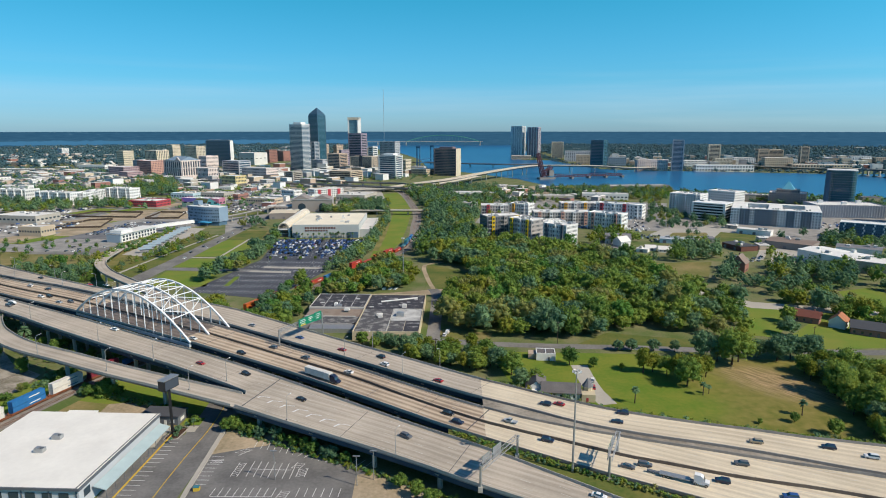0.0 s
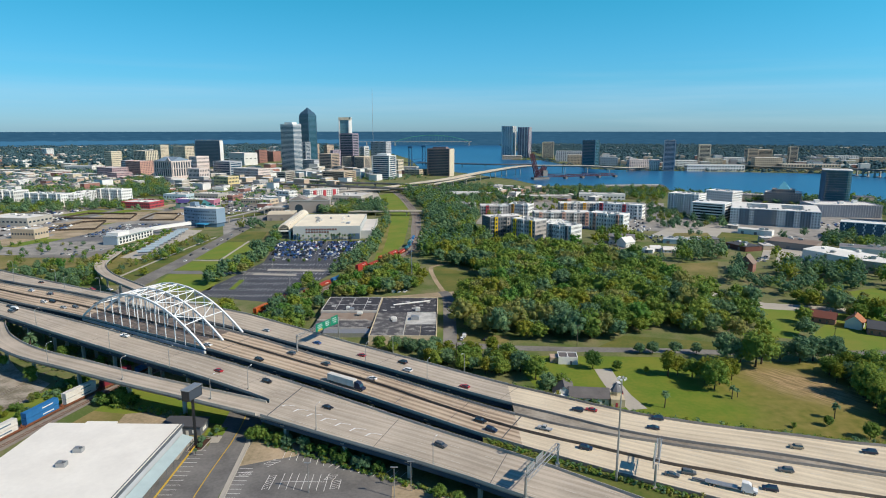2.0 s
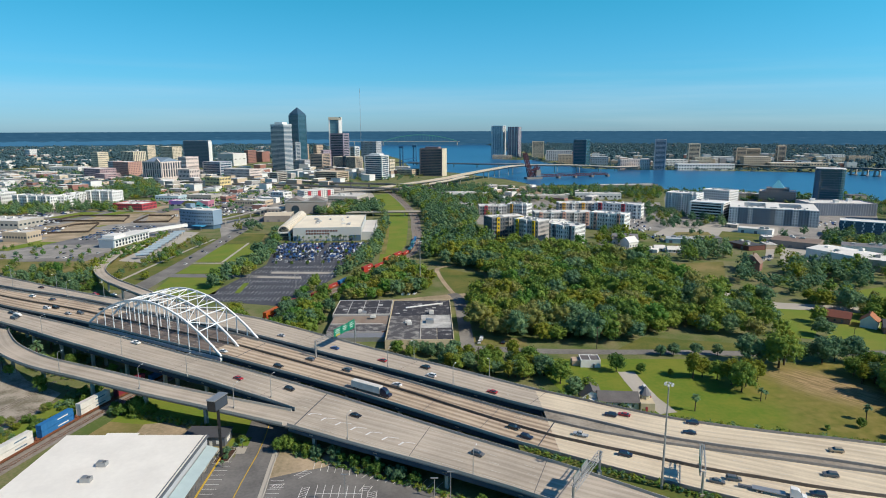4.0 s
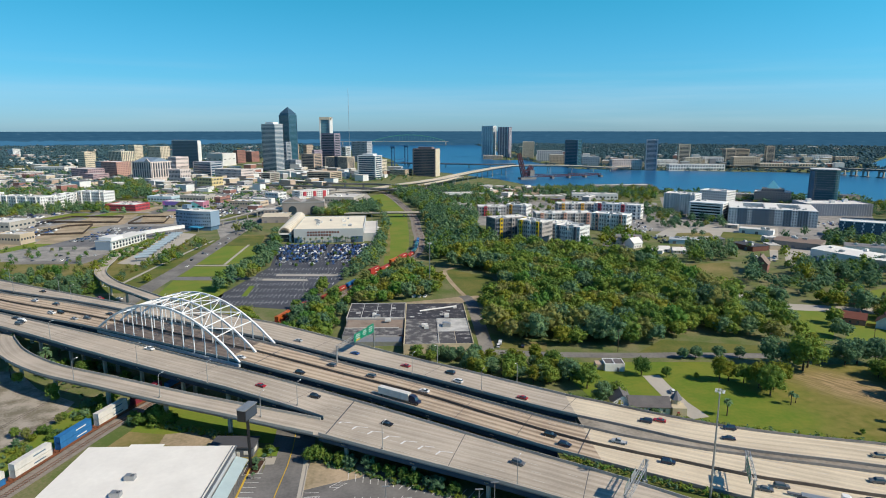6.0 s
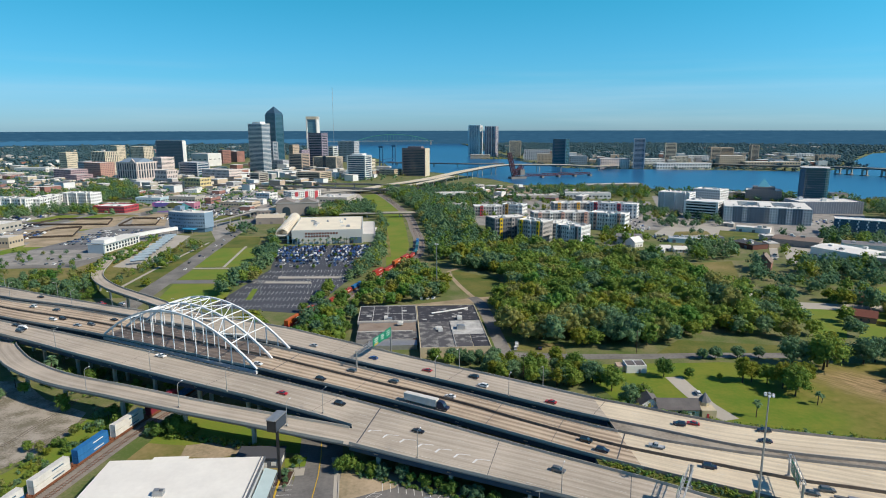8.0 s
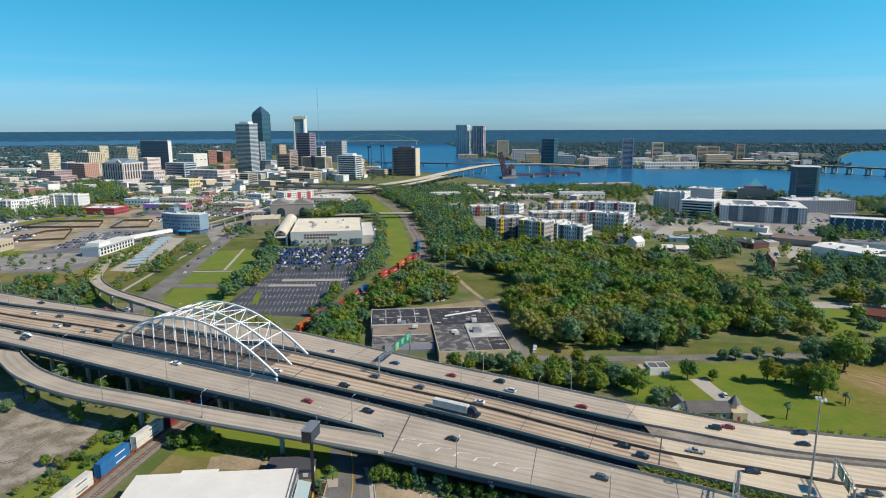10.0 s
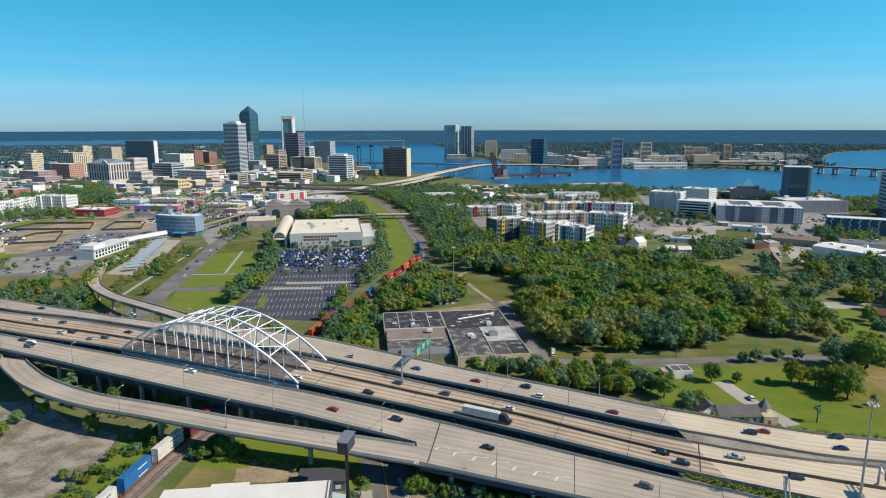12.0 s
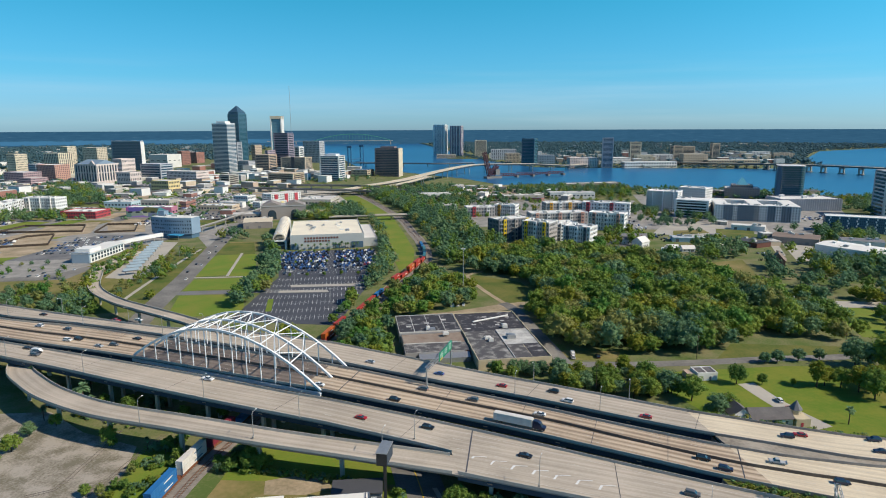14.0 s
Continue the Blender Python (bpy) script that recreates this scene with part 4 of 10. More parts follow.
# ---------------------------------------------------------------- buildings
def wall_mat(name, col, rough=0.85):
    M[name] = mat(name, col, tuple(c * 0.78 for c in col), rough, scale=0.06, fine=0.7, amount=0.4, per_object=0.08)

# many wall tones are lightened and blued to stand for distance haze
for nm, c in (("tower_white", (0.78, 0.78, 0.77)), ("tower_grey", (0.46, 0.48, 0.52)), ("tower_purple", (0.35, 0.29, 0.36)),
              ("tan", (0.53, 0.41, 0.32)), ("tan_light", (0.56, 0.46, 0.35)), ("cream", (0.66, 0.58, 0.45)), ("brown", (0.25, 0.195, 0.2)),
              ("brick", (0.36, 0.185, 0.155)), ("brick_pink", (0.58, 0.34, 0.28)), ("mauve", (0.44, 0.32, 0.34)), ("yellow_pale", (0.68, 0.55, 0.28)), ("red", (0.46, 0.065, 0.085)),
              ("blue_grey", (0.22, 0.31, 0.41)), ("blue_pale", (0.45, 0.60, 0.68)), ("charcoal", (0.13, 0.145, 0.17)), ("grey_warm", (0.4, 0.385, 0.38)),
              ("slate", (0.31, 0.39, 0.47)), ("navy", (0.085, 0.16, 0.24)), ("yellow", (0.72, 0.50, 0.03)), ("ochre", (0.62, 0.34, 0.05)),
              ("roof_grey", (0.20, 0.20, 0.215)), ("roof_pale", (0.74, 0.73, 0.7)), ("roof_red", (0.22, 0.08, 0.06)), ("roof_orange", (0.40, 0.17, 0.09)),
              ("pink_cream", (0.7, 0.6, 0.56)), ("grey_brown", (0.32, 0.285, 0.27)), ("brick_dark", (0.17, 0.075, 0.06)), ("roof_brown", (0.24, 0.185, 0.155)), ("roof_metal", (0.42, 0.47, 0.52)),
              ("roof_dark", (0.085, 0.09, 0.105)), ("roof_flat", (0.62, 0.6, 0.57)), ("roof_white", (0.78, 0.77, 0.74)), ("black_panel", (0.055, 0.07, 0.095))):
    wall_mat(nm, c)
M["glass_steel"] = plain("glass_steel", (0.07, 0.15, 0.22), 0.35, 0.3, 0.6)
M["garage_grey"] = mat("garage_grey", (0.34, 0.36, 0.41), (0.27, 0.285, 0.32), 0.85, scale=0.06, fine=0.7, amount=0.4)
M["glass_mid"] = plain("glass_mid", (0.070, 0.135, 0.20), 0.15, 0.0, 1.0)
# pale teal base colour with the reflected sky painted in
M["glass_sky"] = plain("glass_sky", (0.14, 0.30, 0.38), 0.15, 0.0, 1.0)
M["peak_glass"] = plain("peak_glass", (0.16, 0.48, 0.62), 0.3, 0.0, 0.6)
M["sky_blue"] = plain("sky_blue", (0.05, 0.33, 0.58), 0.5)
M["mural"] = bpy.data.materials.new("mural"); M["mural"].use_nodes = True
n, l = M["mural"].node_tree.nodes, M["mural"].node_tree.links
ge = n.new("ShaderNodeNewGeometry"); mp = n.new("ShaderNodeMapping"); mp.inputs["Scale"].default_value = (0.05, 0.05, 0.12)
vo = n.new("ShaderNodeTexVoronoi"); vo.inputs["Scale"].default_value = 1.0
l.new(ge.outputs["Position"], mp.inputs[0]); l.new(mp.outputs[0], vo.inputs["Vector"])
hs = n.new("ShaderNodeHueSaturation"); hs.inputs["Saturation"].default_value = 0.75; hs.inputs["Value"].default_value = 0.6
l.new(vo.outputs["Color"], hs.inputs["Color"]); l.new(hs.outputs[0], n["Principled BSDF"].inputs["Base Color"])
rnd = random.Random(5)


def at(x, y, yaw):
    return pose(x, y, 0, 0, 0, yaw)


def ring_band(w, d, z0, z1, out):
    """A band round a rectangular building."""
    b = Bag()
    x, y = w / 2 + out, d / 2 + out
    b.box(-x, -y, z0, x, y, z1)
    return b


def roof_units(root, w, d, h, count, seed):
    r = random.Random(seed)
    if root.location.y > 1100:
        return
    for i in range(count):
        a, c, e = r.uniform(2, 5), r.uniform(2, 4), r.uniform(1.0, 2.2)
        b = Bag().cbox(0, 0, 0, a, c, e).cbox(0, 0, e, a * 0.7, c * 0.7, 0.3)
        part("roof_unit", b, M["steel"] if i % 2 else M["roof_pale"], root, "roof air-conditioning unit" if i == 0 else "",
             pose(r.uniform(-w, w) * 0.36, r.uniform(-d, d) * 0.34, h + 0.05))


def parapet(root, w, d, h, wall, high=0.9):
    b = Bag(); t = 0.5
    b.box(-w / 2, -d / 2, h, w / 2, -d / 2 + t, h + high).box(-w / 2, d / 2 - t, h, w / 2, d / 2, h + high)
    b.box(-w / 2, -d / 2 + t, h, -w / 2 + t, d / 2 - t, h + high).box(w / 2 - t, -d / 2 + t, h, w / 2, d / 2 - t, h + high)
    part("parapet", b, M[wall], root)


def tower(x, y, w, d, h, yaw, label="", wall="tower_white", glass="glass", floors=10, top="", proud=0.35, mid=False, pale=False, fins=0, band=0.42, piers=True):
    """An office tower: a glass core with a proud band at every floor and corner piers."""
    root = thing("office_tower" if h > 30 else "parking_deck" if glass in ("black", "concrete") else "office_building", at(x, y, yaw), label, "building")
    # parking decks get a solid black core for the shade between levels
    part("glass_core", Bag().box(-w / 2, -d / 2, 0, w / 2, d / 2, h), M[glass], root)
    fh = h / floors
    me = ring_band(w, d, 0, fh * band, proud).mesh("floor_band", M[wall])
    for k in range(floors):
        part("floor_band", me, None, root, m=pose(0, 0, k * fh + fh * 0.3))
    for sx in (-1, 1) if piers else ():
        for sy in (-1, 1):
            part("corner_pier", Bag().cbox(sx * (w / 2 - 0.6), sy * (d / 2 - 0.6), 0, 2.4 + proud, 2.4 + proud, h + 0.4), M[wall], root)
    part("roof", Bag().box(-w / 2 - proud, -d / 2 - proud, h, w / 2 + proud, d / 2 + proud, h + 1.4), M[wall], root)
    for i in range(fins):
        for me_y in (-1, 1):
            part("fin", Bag().cbox(-w / 2 + w * (i + 0.5) / fins, me_y * (d / 2 + 0.2), 0, w / fins * 0.16, 1.2, h + 1), M["tower_white"], root)
    for i in range(fins):
        part("fin", Bag().cbox(w / 2 + 0.2, -d / 2 + d * (i + 0.5) / fins, 0, 1.2, d / fins * 0.16, h + 1), M["tower_white"], root)
    if mid:
        part("glass_bay", Bag().cbox(0, -d / 2 - 0.2, 0, w * 0.14, 2.0, h + 3), M["glass"], root)
    # on the brown tower this paints the sunlit side cream
    if pale:
        part("end_wall", Bag().box(w / 2 + 0.1, -d / 2 - 0.3, 0, w / 2 + 1.0, d / 2 + 0.3, h + 1), M["cream" if wall == "brown" else "tower_white"], root, "blank end wall painted pale on the sunlit side")
    if top == "penthouse":
        part("penthouse", Bag().cbox(0, 0, h + 1.4, w * 0.6, d * 0.6, max(4.0, h * 0.04)), M[wall], root)
    elif top == "pyramid":
        b = Bag(); s = 0.93
        b.prism([(-w / 2 * s, -d / 2 * s), (w / 2 * s, -d / 2 * s), (w / 2 * s, d / 2 * s), (-w / 2 * s, d / 2 * s)], h + 1.4, h + 6)
        b.prism([(-w / 2 * s, -d / 2 * s), (w / 2 * s, -d / 2 * s), (w / 2 * s, d / 2 * s), (-w / 2 * s, d / 2 * s)], h + 6, h + 26, 0.04)
        part("pyramid_roof", b, M["glass_steel"], root, "steep glass pyramid roof")
    elif top == "crown":
        part("crown", ring_band(w, d, h + 1.4, h + 4.0, -0.5), M["tower_grey"], root)
    elif h < 60:
        roof_units(root, w, d, h + 1.4, 3, int(x + y))
    return root


def window_rows(root, w, d, h, floors, bays, tall=False, share=0.55, glass="glass"):
    """All the small panes of one side, each a shallow box in the wall; one part a side."""
    fh = h / floors
    wh = fh * (0.85 if tall else 0.5)
    if floors == 1:
        wh = min(2.2, h * 0.4)
    nd = max(2, round(bays * d / w))
    def side(length, count):
        b = Bag(); s = length / count
        for k in range(floors):
            z = k * fh + (fh - wh) * 0.55
            for i in range(count):
                u = -length / 2 + s * (i + 0.5)
                b.box(u - s * share / 2, -0.07, z, u + s * share / 2, 0.07, z + wh)
        return b.mesh("glazing", M[glass])
    front, flank = side(w - 1.2, bays), side(d - 1.2, nd)
    for me, m in ((front, pose(0, -d / 2, 0)), (flank, pose(w / 2, 0, 0, 0, 0, 90)), (flank, pose(-w / 2, 0, 0, 0, 0, 90))):
        part("glazing", me, None, root, m=m)["kind"] = "stuff"


def block(x, y, w, d, h, yaw, label="", wall="tower_white", floors=3, bays=10, tall=False, accent=""):
    h = max(h, 3.5)
    root = thing("building" if floors > 1 else "low_building", at(x, y, yaw), label, "building")
    part("wall", Bag().box(-w / 2, -d / 2, 0, w / 2, d / 2, h), M[wall], root)
    part("roof", Bag().box(-w / 2 + 0.5, -d / 2 + 0.5, h - 0.2, w / 2 - 0.5, d / 2 - 0.5, h + 0.15), M[rnd.choice(("roof_flat", "roof_white", "roof_pale"))], root)
    parapet(root, w, d, h, wall)
    window_rows(root, w, d, h, floors, bays, tall, 0.42 if h > 25 else 0.55)
    if accent:
        for k in range(3):
            u = -w / 2 + w * (k + 0.5) / 3
            part("bay", Bag().cbox(u, -d / 2 - 0.5, 0.2, w / bays * 1.4, 1.2, h - 0.3), M[accent], root, "coloured projecting bay")
    roof_units(root, w, d, h + 0.1, 2 if w < 40 else 5, int(x * 3 + y))
    return root


def courthouse(x, y, w, d, h, yaw, label="", wall="tower_white", floors=6, bays=12):
    root = thing("courthouse", at(x, y, yaw), label, "building")
    part("wall", Bag().box(-w / 2, -d / 2, 0, w / 2, d / 2, h), M["glass"], root, "dark recessed glass wall")
    part("cornice", Bag().box(-w / 2 - 1.5, -d / 2 - 1.5, h - 3, w / 2 + 1.5, d / 2 + 1.5, h), M["pink_cream"], root)
    part("base", Bag().box(-w / 2 - 1.2, -d / 2 - 1.2, 0, w / 2 + 1.2, d / 2 + 1.2, h * 0.22), M["pink_cream"], root)
    for i in range(bays + 1):
        part("column", Bag().cbox(-w / 2 + w * i / bays, -d / 2 - 0.7, 0, w / bays * 0.4, 1.4, h - 2), M["pink_cream"], root)
    for i in range(bays):
        part("column", Bag().cbox(w / 2 + 0.7, -d / 2 + d * (i + 0.5) / bays, 0, 1.4, d / bays * 0.4, h - 2), M["pink_cream"], root)
    part("floor_band", Bag().box(-w / 2 - 0.9, -d / 2 - 0.9, h * 0.58, w / 2 + 0.9, d / 2 + 0.9, h * 0.62), M["pink_cream"], root)
    b = Bag(); r = h * 0.24
    b.add([(-w * 0.47, -d * 0.45, h), (w * 0.47, -d * 0.45, h), (w * 0.47, d * 0.45, h), (-w * 0.47, d * 0.45, h), (-w * 0.42, 0, h + r * 0.8), (w * 0.44, 0, h + r * 0.8)],
          [(0, 1, 5, 4), (1, 2, 5), (2, 3, 4, 5), (3, 0, 4), (3, 2, 1, 0)])
    part("roof", b, M["blue_grey"], root, "blue-grey metal hipped roof")
    g = Bag().prism([(-w * 0.14, 0), (w * 0.14, 0), (0, r * 0.72)], 0, 3.0)
    part("pediment", g, M["pink_cream"], root, "", pose(w * 0.36, -d / 2 - 0.6, h, 90, 0, 0))
    return root


def frame_tower(x, y, w, d, h, yaw, label="", wall="tower_white", glass="glass_teal", floors=30):
    root = thing("office_tower", at(x, y, yaw), label, "building")
    part("glass_core", Bag().box(-w * 0.4, -d * 0.4, 0, w * 0.4, d * 0.4, h - 6), M[glass], root)
    for sx in (-1, 1):
        part("side_wall", Bag().box(min(sx * w * 0.4, sx * w * 0.5), -d / 2, 0, max(sx * w * 0.4, sx * w * 0.5), d / 2, h), M[wall], root)
    part("head", Bag().box(-w / 2, -d / 2 - 0.2, h - 9, w / 2, d / 2 + 0.2, h), M["cream"], root)
    me = Bag().box(-w * 0.405, -d * 0.405, 0, w * 0.405, d * 0.405, 0.9).mesh("floor_band", M["glass_steel"])
    for k in range(floors):
        part("floor_band", me, None, root, m=pose(0, 0, (h - 8) * k / floors + 1))
    b = Bag().prism([(-w * 0.5, -d * 0.5), (w * 0.5, -d * 0.5), (w * 0.5, d * 0.5), (-w * 0.5, d * 0.5)], h * 0.18, 0, 1.5)
    part("flared_foot", b, M[wall], root)
    return root


def apartment(x, y, w, d, h, yaw, label="", wall="tower_white", floors=4, bays=12, accent="", trim=""):
    """Apartment block: windows, projecting bays that alternate, balconies and a light roof edge."""
    root = thing("apartment_building", at(x, y, yaw), label, "building")
    part("wall", Bag().box(-w / 2, -d / 2, 0, w / 2, d / 2, h), M[wall], root)
    part("roof", Bag().box(-w / 2 + 0.5, -d / 2 + 0.5, h - 0.2, w / 2 - 0.5, d / 2 - 0.5, h + 0.15), M["roof_white"], root)
    parapet(root, w, d, h, trim or wall, 1.0)
    window_rows(root, w, d, h, floors, bays, share=0.42)
    nb = max(2, bays // 4)
    for k in range(nb):
        u = -w / 2 + w * (k + 0.5) / nb
        bw = w / bays * 1.15
        bay = part("bay", Bag().cbox(u, -d / 2 - 0.8, 0.3, bw, 1.8, h + 0.6), M[(accent if k % 2 == 0 else trim or wall) or wall], root)
        b = Bag()
        for i in range(floors):
            z = h / floors * i + h / floors * 0.28
            b.box(u - bw * 0.28, -d / 2 - 1.76, z, u + bw * 0.28, -d / 2 - 1.68, z + h / floors * 0.5)
        part("bay_glazing", b, M["glass"], bay)["kind"] = "stuff"
    fh = h / floors
    me = Bag().box(-1.6, -1.5, 0, 1.6, 0, 0.18).box(-1.6, -1.5, 0.18, 1.6, -1.42, 1.1).mesh("balcony", M["steel"])
    for k in range(nb):
        u = -w / 2 + w * (k + 0.02) / nb + w / bays
        for i in range(1, floors):
            part("balcony", me, None, root, m=pose(u, -d / 2, i * fh))
    roof_units(root, w, d, h + 0.1, 6, int(x * 3 + y))
    return root


def curved_office(x, y, w, d, h, yaw, label="", wall="blue_grey", floors=6, bays=20):
    root = thing("office_building", at(x, y, yaw), label, "building")
    n = 16
    def bow(u):
        return -d / 2 + 4.5 * (2 * u - 1) ** 2
    ring = [(-w / 2 + w * i / n, bow(i / n)) for i in range(n + 1)] + [(w / 2, d / 2), (-w / 2, d / 2)]
    part("wall", Bag().prism(ring, 5, h), M[wall], root)
    part("ground_floor", Bag().prism([(a * 0.95, c * 0.9) for a, c in ring], 0, 5), M["navy"], root, "dark glazed ground floor")
    part("roof", Bag().prism([(a * 0.97, c * 0.96) for a, c in ring], h, h + 0.5), M["roof_white"], root)
    me = Bag().box(-0.6, -0.12, 0, 0.6, 0.12, 1.7).mesh("window", M["glass"])
    r = random.Random(2)
    for k in range(4):
        for i in range(bays):
            u = (i + 0.5) / bays
            if r.random() < 0.3:
                continue
            part("window", me, None, root, m=pose(-w / 2 + w * u, bow(u), 6.5 + k * (h - 6.5) / 4.1, 0, 0, math.degrees(math.atan2(18 * (2 * u - 1), w))))
    part("stair_tower", Bag().cbox(-w * 0.32, 4, 0, 8, 8, h + 6), M[wall], root)
    part("canopy", Bag().cbox(w * 0.2, -d / 2 - 4, 4.5, 16, 8, 0.8), M["sky_blue"], root, "bright blue entrance canopy")
    for sx in (-6, 6):
        part("post", Bag().cbox(w * 0.2 + sx, -d / 2 - 7, 0, 0.5, 0.5, 4.5), M["steel"], root)
    roof_units(root, w, d * 0.5, h + 0.4, 4, 3)
    return root


def court_block(x, y, w, d, h, yaw, label="", wall="slate", floors=6, bays=34):
    """A long apartment bar with wings behind it that close two courtyards; white and slate stretches take turns."""
    root = thing("apartment_building", at(x, y, yaw), label, "building")
    dep = 18
    fh = h / floors
    runs = ((0.0, 0.10, "tower_white"), (0.10, 0.22, wall), (0.22, 0.27, "tower_white"), (0.27, 0.47, wall), (0.47, 0.53, "grey_warm"), (0.53, 0.62, "tower_white"), (0.62, 0.72, wall), (0.72, 0.78, "tower_white"), (0.78, 0.90, wall), (0.90, 1.0, "tower_white"))
    for a, c, mt in runs:
        out = 0.9 if mt != wall else 0.0
        wing = part("wall", Bag().box(-w / 2 + w * a, -d / 2 - out, 0, -w / 2 + w * c, -d / 2 + dep, h), M[mt], root, "white front bay" if out else "slate-coloured front stretch")
        n = max(1, round(bays * (c - a)))
        b = Bag()
        for k in range(floors):
            for i in range(n):
                u = -w / 2 + w * (a + (c - a) * (i + 0.5) / n); s = w / bays * 0.27
                b.box(u - s, -d / 2 - out - 0.08, k * fh + fh * 0.28, u + s, -d / 2 - out + 0.05, k * fh + fh * 0.8)
        part("glazing", b, M["glass"], wing)["kind"] = "stuff"
    part("roof", Bag().box(-w / 2 + 0.4, -d / 2 + 0.3, h - 0.1, w / 2 - 0.4, -d / 2 + dep, h + 0.3), M["roof_white"], root)
    for a, c in ((0.0, 0.17), (0.42, 0.58), (0.83, 1.0)):
        part("wing", Bag().box(-w / 2 + w * a, -d / 2 + dep + 0.05, 0, -w / 2 + w * c, d / 2, h), M["tower_white"], root)
        part("wing_roof", Bag().box(-w / 2 + w * a + 0.4, -d / 2 + dep + 0.05, h, -w / 2 + w * c - 0.4, d / 2 - 0.4, h + 0.3), M["roof_white"], root)
    part("back_range", Bag().box(-w / 2, d / 2 + 0.05, 0, w / 2, d / 2 + 14, h), M["tower_white"], root)
    part("roof", Bag().box(-w / 2 + 0.4, d / 2 + 0.3, h, w / 2 - 0.4, d / 2 + 13.6, h + 0.3), M["roof_white"], root)
    b = Bag()
    for k in range(floors):
        for i in range(7):
            v = -d / 2 + 1.5 + (d + 10) * (i + 0.5) / 7
            b.box(w / 2 - 0.05, v - 1.3, k * fh + fh * 0.28, w / 2 + 0.08, v + 1.3, k * fh + fh * 0.8)
    part("glazing", b, M["glass"], root)["kind"] = "stuff"
    me = Bag().box(-1.6, -1.4, 0, 1.6, 0, 0.18).box(-1.6, -1.4, 0.18, 1.6, -1.32, 1.1).mesh("balcony", M["charcoal"])
    for a in (0.13, 0.19, 0.31, 0.37, 0.43, 0.65, 0.69, 0.81, 0.87):
        for k in range(1, floors):
            part("balcony", me, None, root, m=pose(-w / 2 + w * a, -d / 2, k * fh))
    r = random.Random(4)
    for i in range(16):
        part("roof_unit", Bag().cbox(0, 0, 0, 2.2, 1.6, 1.2).cbox(0, 0, 1.2, 1.4, 1.0, 0.25), M["steel"], root, "", pose(r.uniform(-0.45, 0.45) * w, -d / 2 + r.uniform(4, 15), h + 0.3))
    return root


def peak_office(x, y, w, d, h, yaw, label="", wall="grey_brown", floors=7, bays=14):
    root = block(x, y, w, d, h, yaw, label, wall, floors, bays)
    part("upper_storeys", Bag().cbox(0, 0, h, w * 0.62, d * 0.62, 6), M[wall], root)
    b = Bag()
    for i in range(9):
        b.cbox(-w * 0.28 + w * 0.07 * i, -d * 0.31, h + 1.5, w * 0.04, 0.3, 2.6)
    part("glazing", b, M["glass"], root)["kind"] = "stuff"
    q = w * 0.17
    part("glass_peak", Bag().prism([(-q, -q), (q, -q), (q, q), (-q, q)], h + 6, h + 19, 0.03), M["peak_glass"], root, "light blue glass pyramid")
    return root


def rounded(w, d, r, n=5):
    out = []
    for cx, cy, a0 in ((w / 2 - r, -d / 2 + r, -90), (w / 2 - r, d / 2 - r, 0), (-w / 2 + r, d / 2 - r, 90), (-w / 2 + r, -d / 2 + r, 180)):
        out += [(cx + r * math.cos(radians(a0 + 90 * i / n)), cy + r * math.sin(radians(a0 + 90 * i / n))) for i in range(n + 1)]
    return out


def round_tower(x, y, w, d, h, yaw, label="", floors=15):
    root = thing("office_tower", at(x, y, yaw), label, "building")
    part("glass_core", Bag().prism(rounded(w, d, 9), 0, h), M["glass_teal"], root)
    fh = h / floors
    me = Bag().prism(rounded(w + 0.5, d + 0.5, 9.2), 0, fh * 0.14).mesh("floor_band", M["navy"])
    for k in range(floors):
        part("floor_band", me, None, root, m=pose(0, 0, k * fh + fh * 0.7))
    part("lift_shaft", Bag().prism([(-w * 0.42 + u, -d * 0.3 + v) for u, v in rounded(10, 14, 4)], 0, h - 2), M["navy"], root, "dark rounded lift shaft")
    part("crown", Bag().prism(rounded(w + 0.6, d + 0.6, 9), h, h + 0.9), M["tower_white"], root, "pale roof rim")
    return root


def ribbed_garage(x, y, w, d, h, yaw, label=""):
    root = thing("parking_deck", at(x, y, yaw), label, "building")
    part("wall", Bag().box(-w / 2, -d / 2, 0, w / 2, d / 2, h), M["garage_grey"], root)
    part("roof", Bag().box(-w / 2 + 0.6, -d / 2 + 0.6, h - 0.3, w / 2 - 0.6, d / 2 - 0.6, h + 0.1), M["roof_pale"], root, "pale open top deck")
    parapet(root, w, d, h, "garage_grey", 1.1)
    me = Bag().box(-0.25, -0.45, 1, 0.25, 0, h + 0.6).mesh("rib", M["tower_grey"])
    n = int(w / 3.2)
    for i in range(n):
        part("rib", me, None, root, m=pose(-w / 2 + w * (i + 0.5) / n, -d / 2, 0))
    for u, v in ((-0.3, 0.25), (0.28, 0.3), (-0.02, -0.1)):
        part("stair_head", Bag().cbox(u * w, v * d, h, 6, 5, 4).cbox(u * w, v * d, h + 4, 6.6, 5.6, 0.3), M["tower_white"], root)
    return root


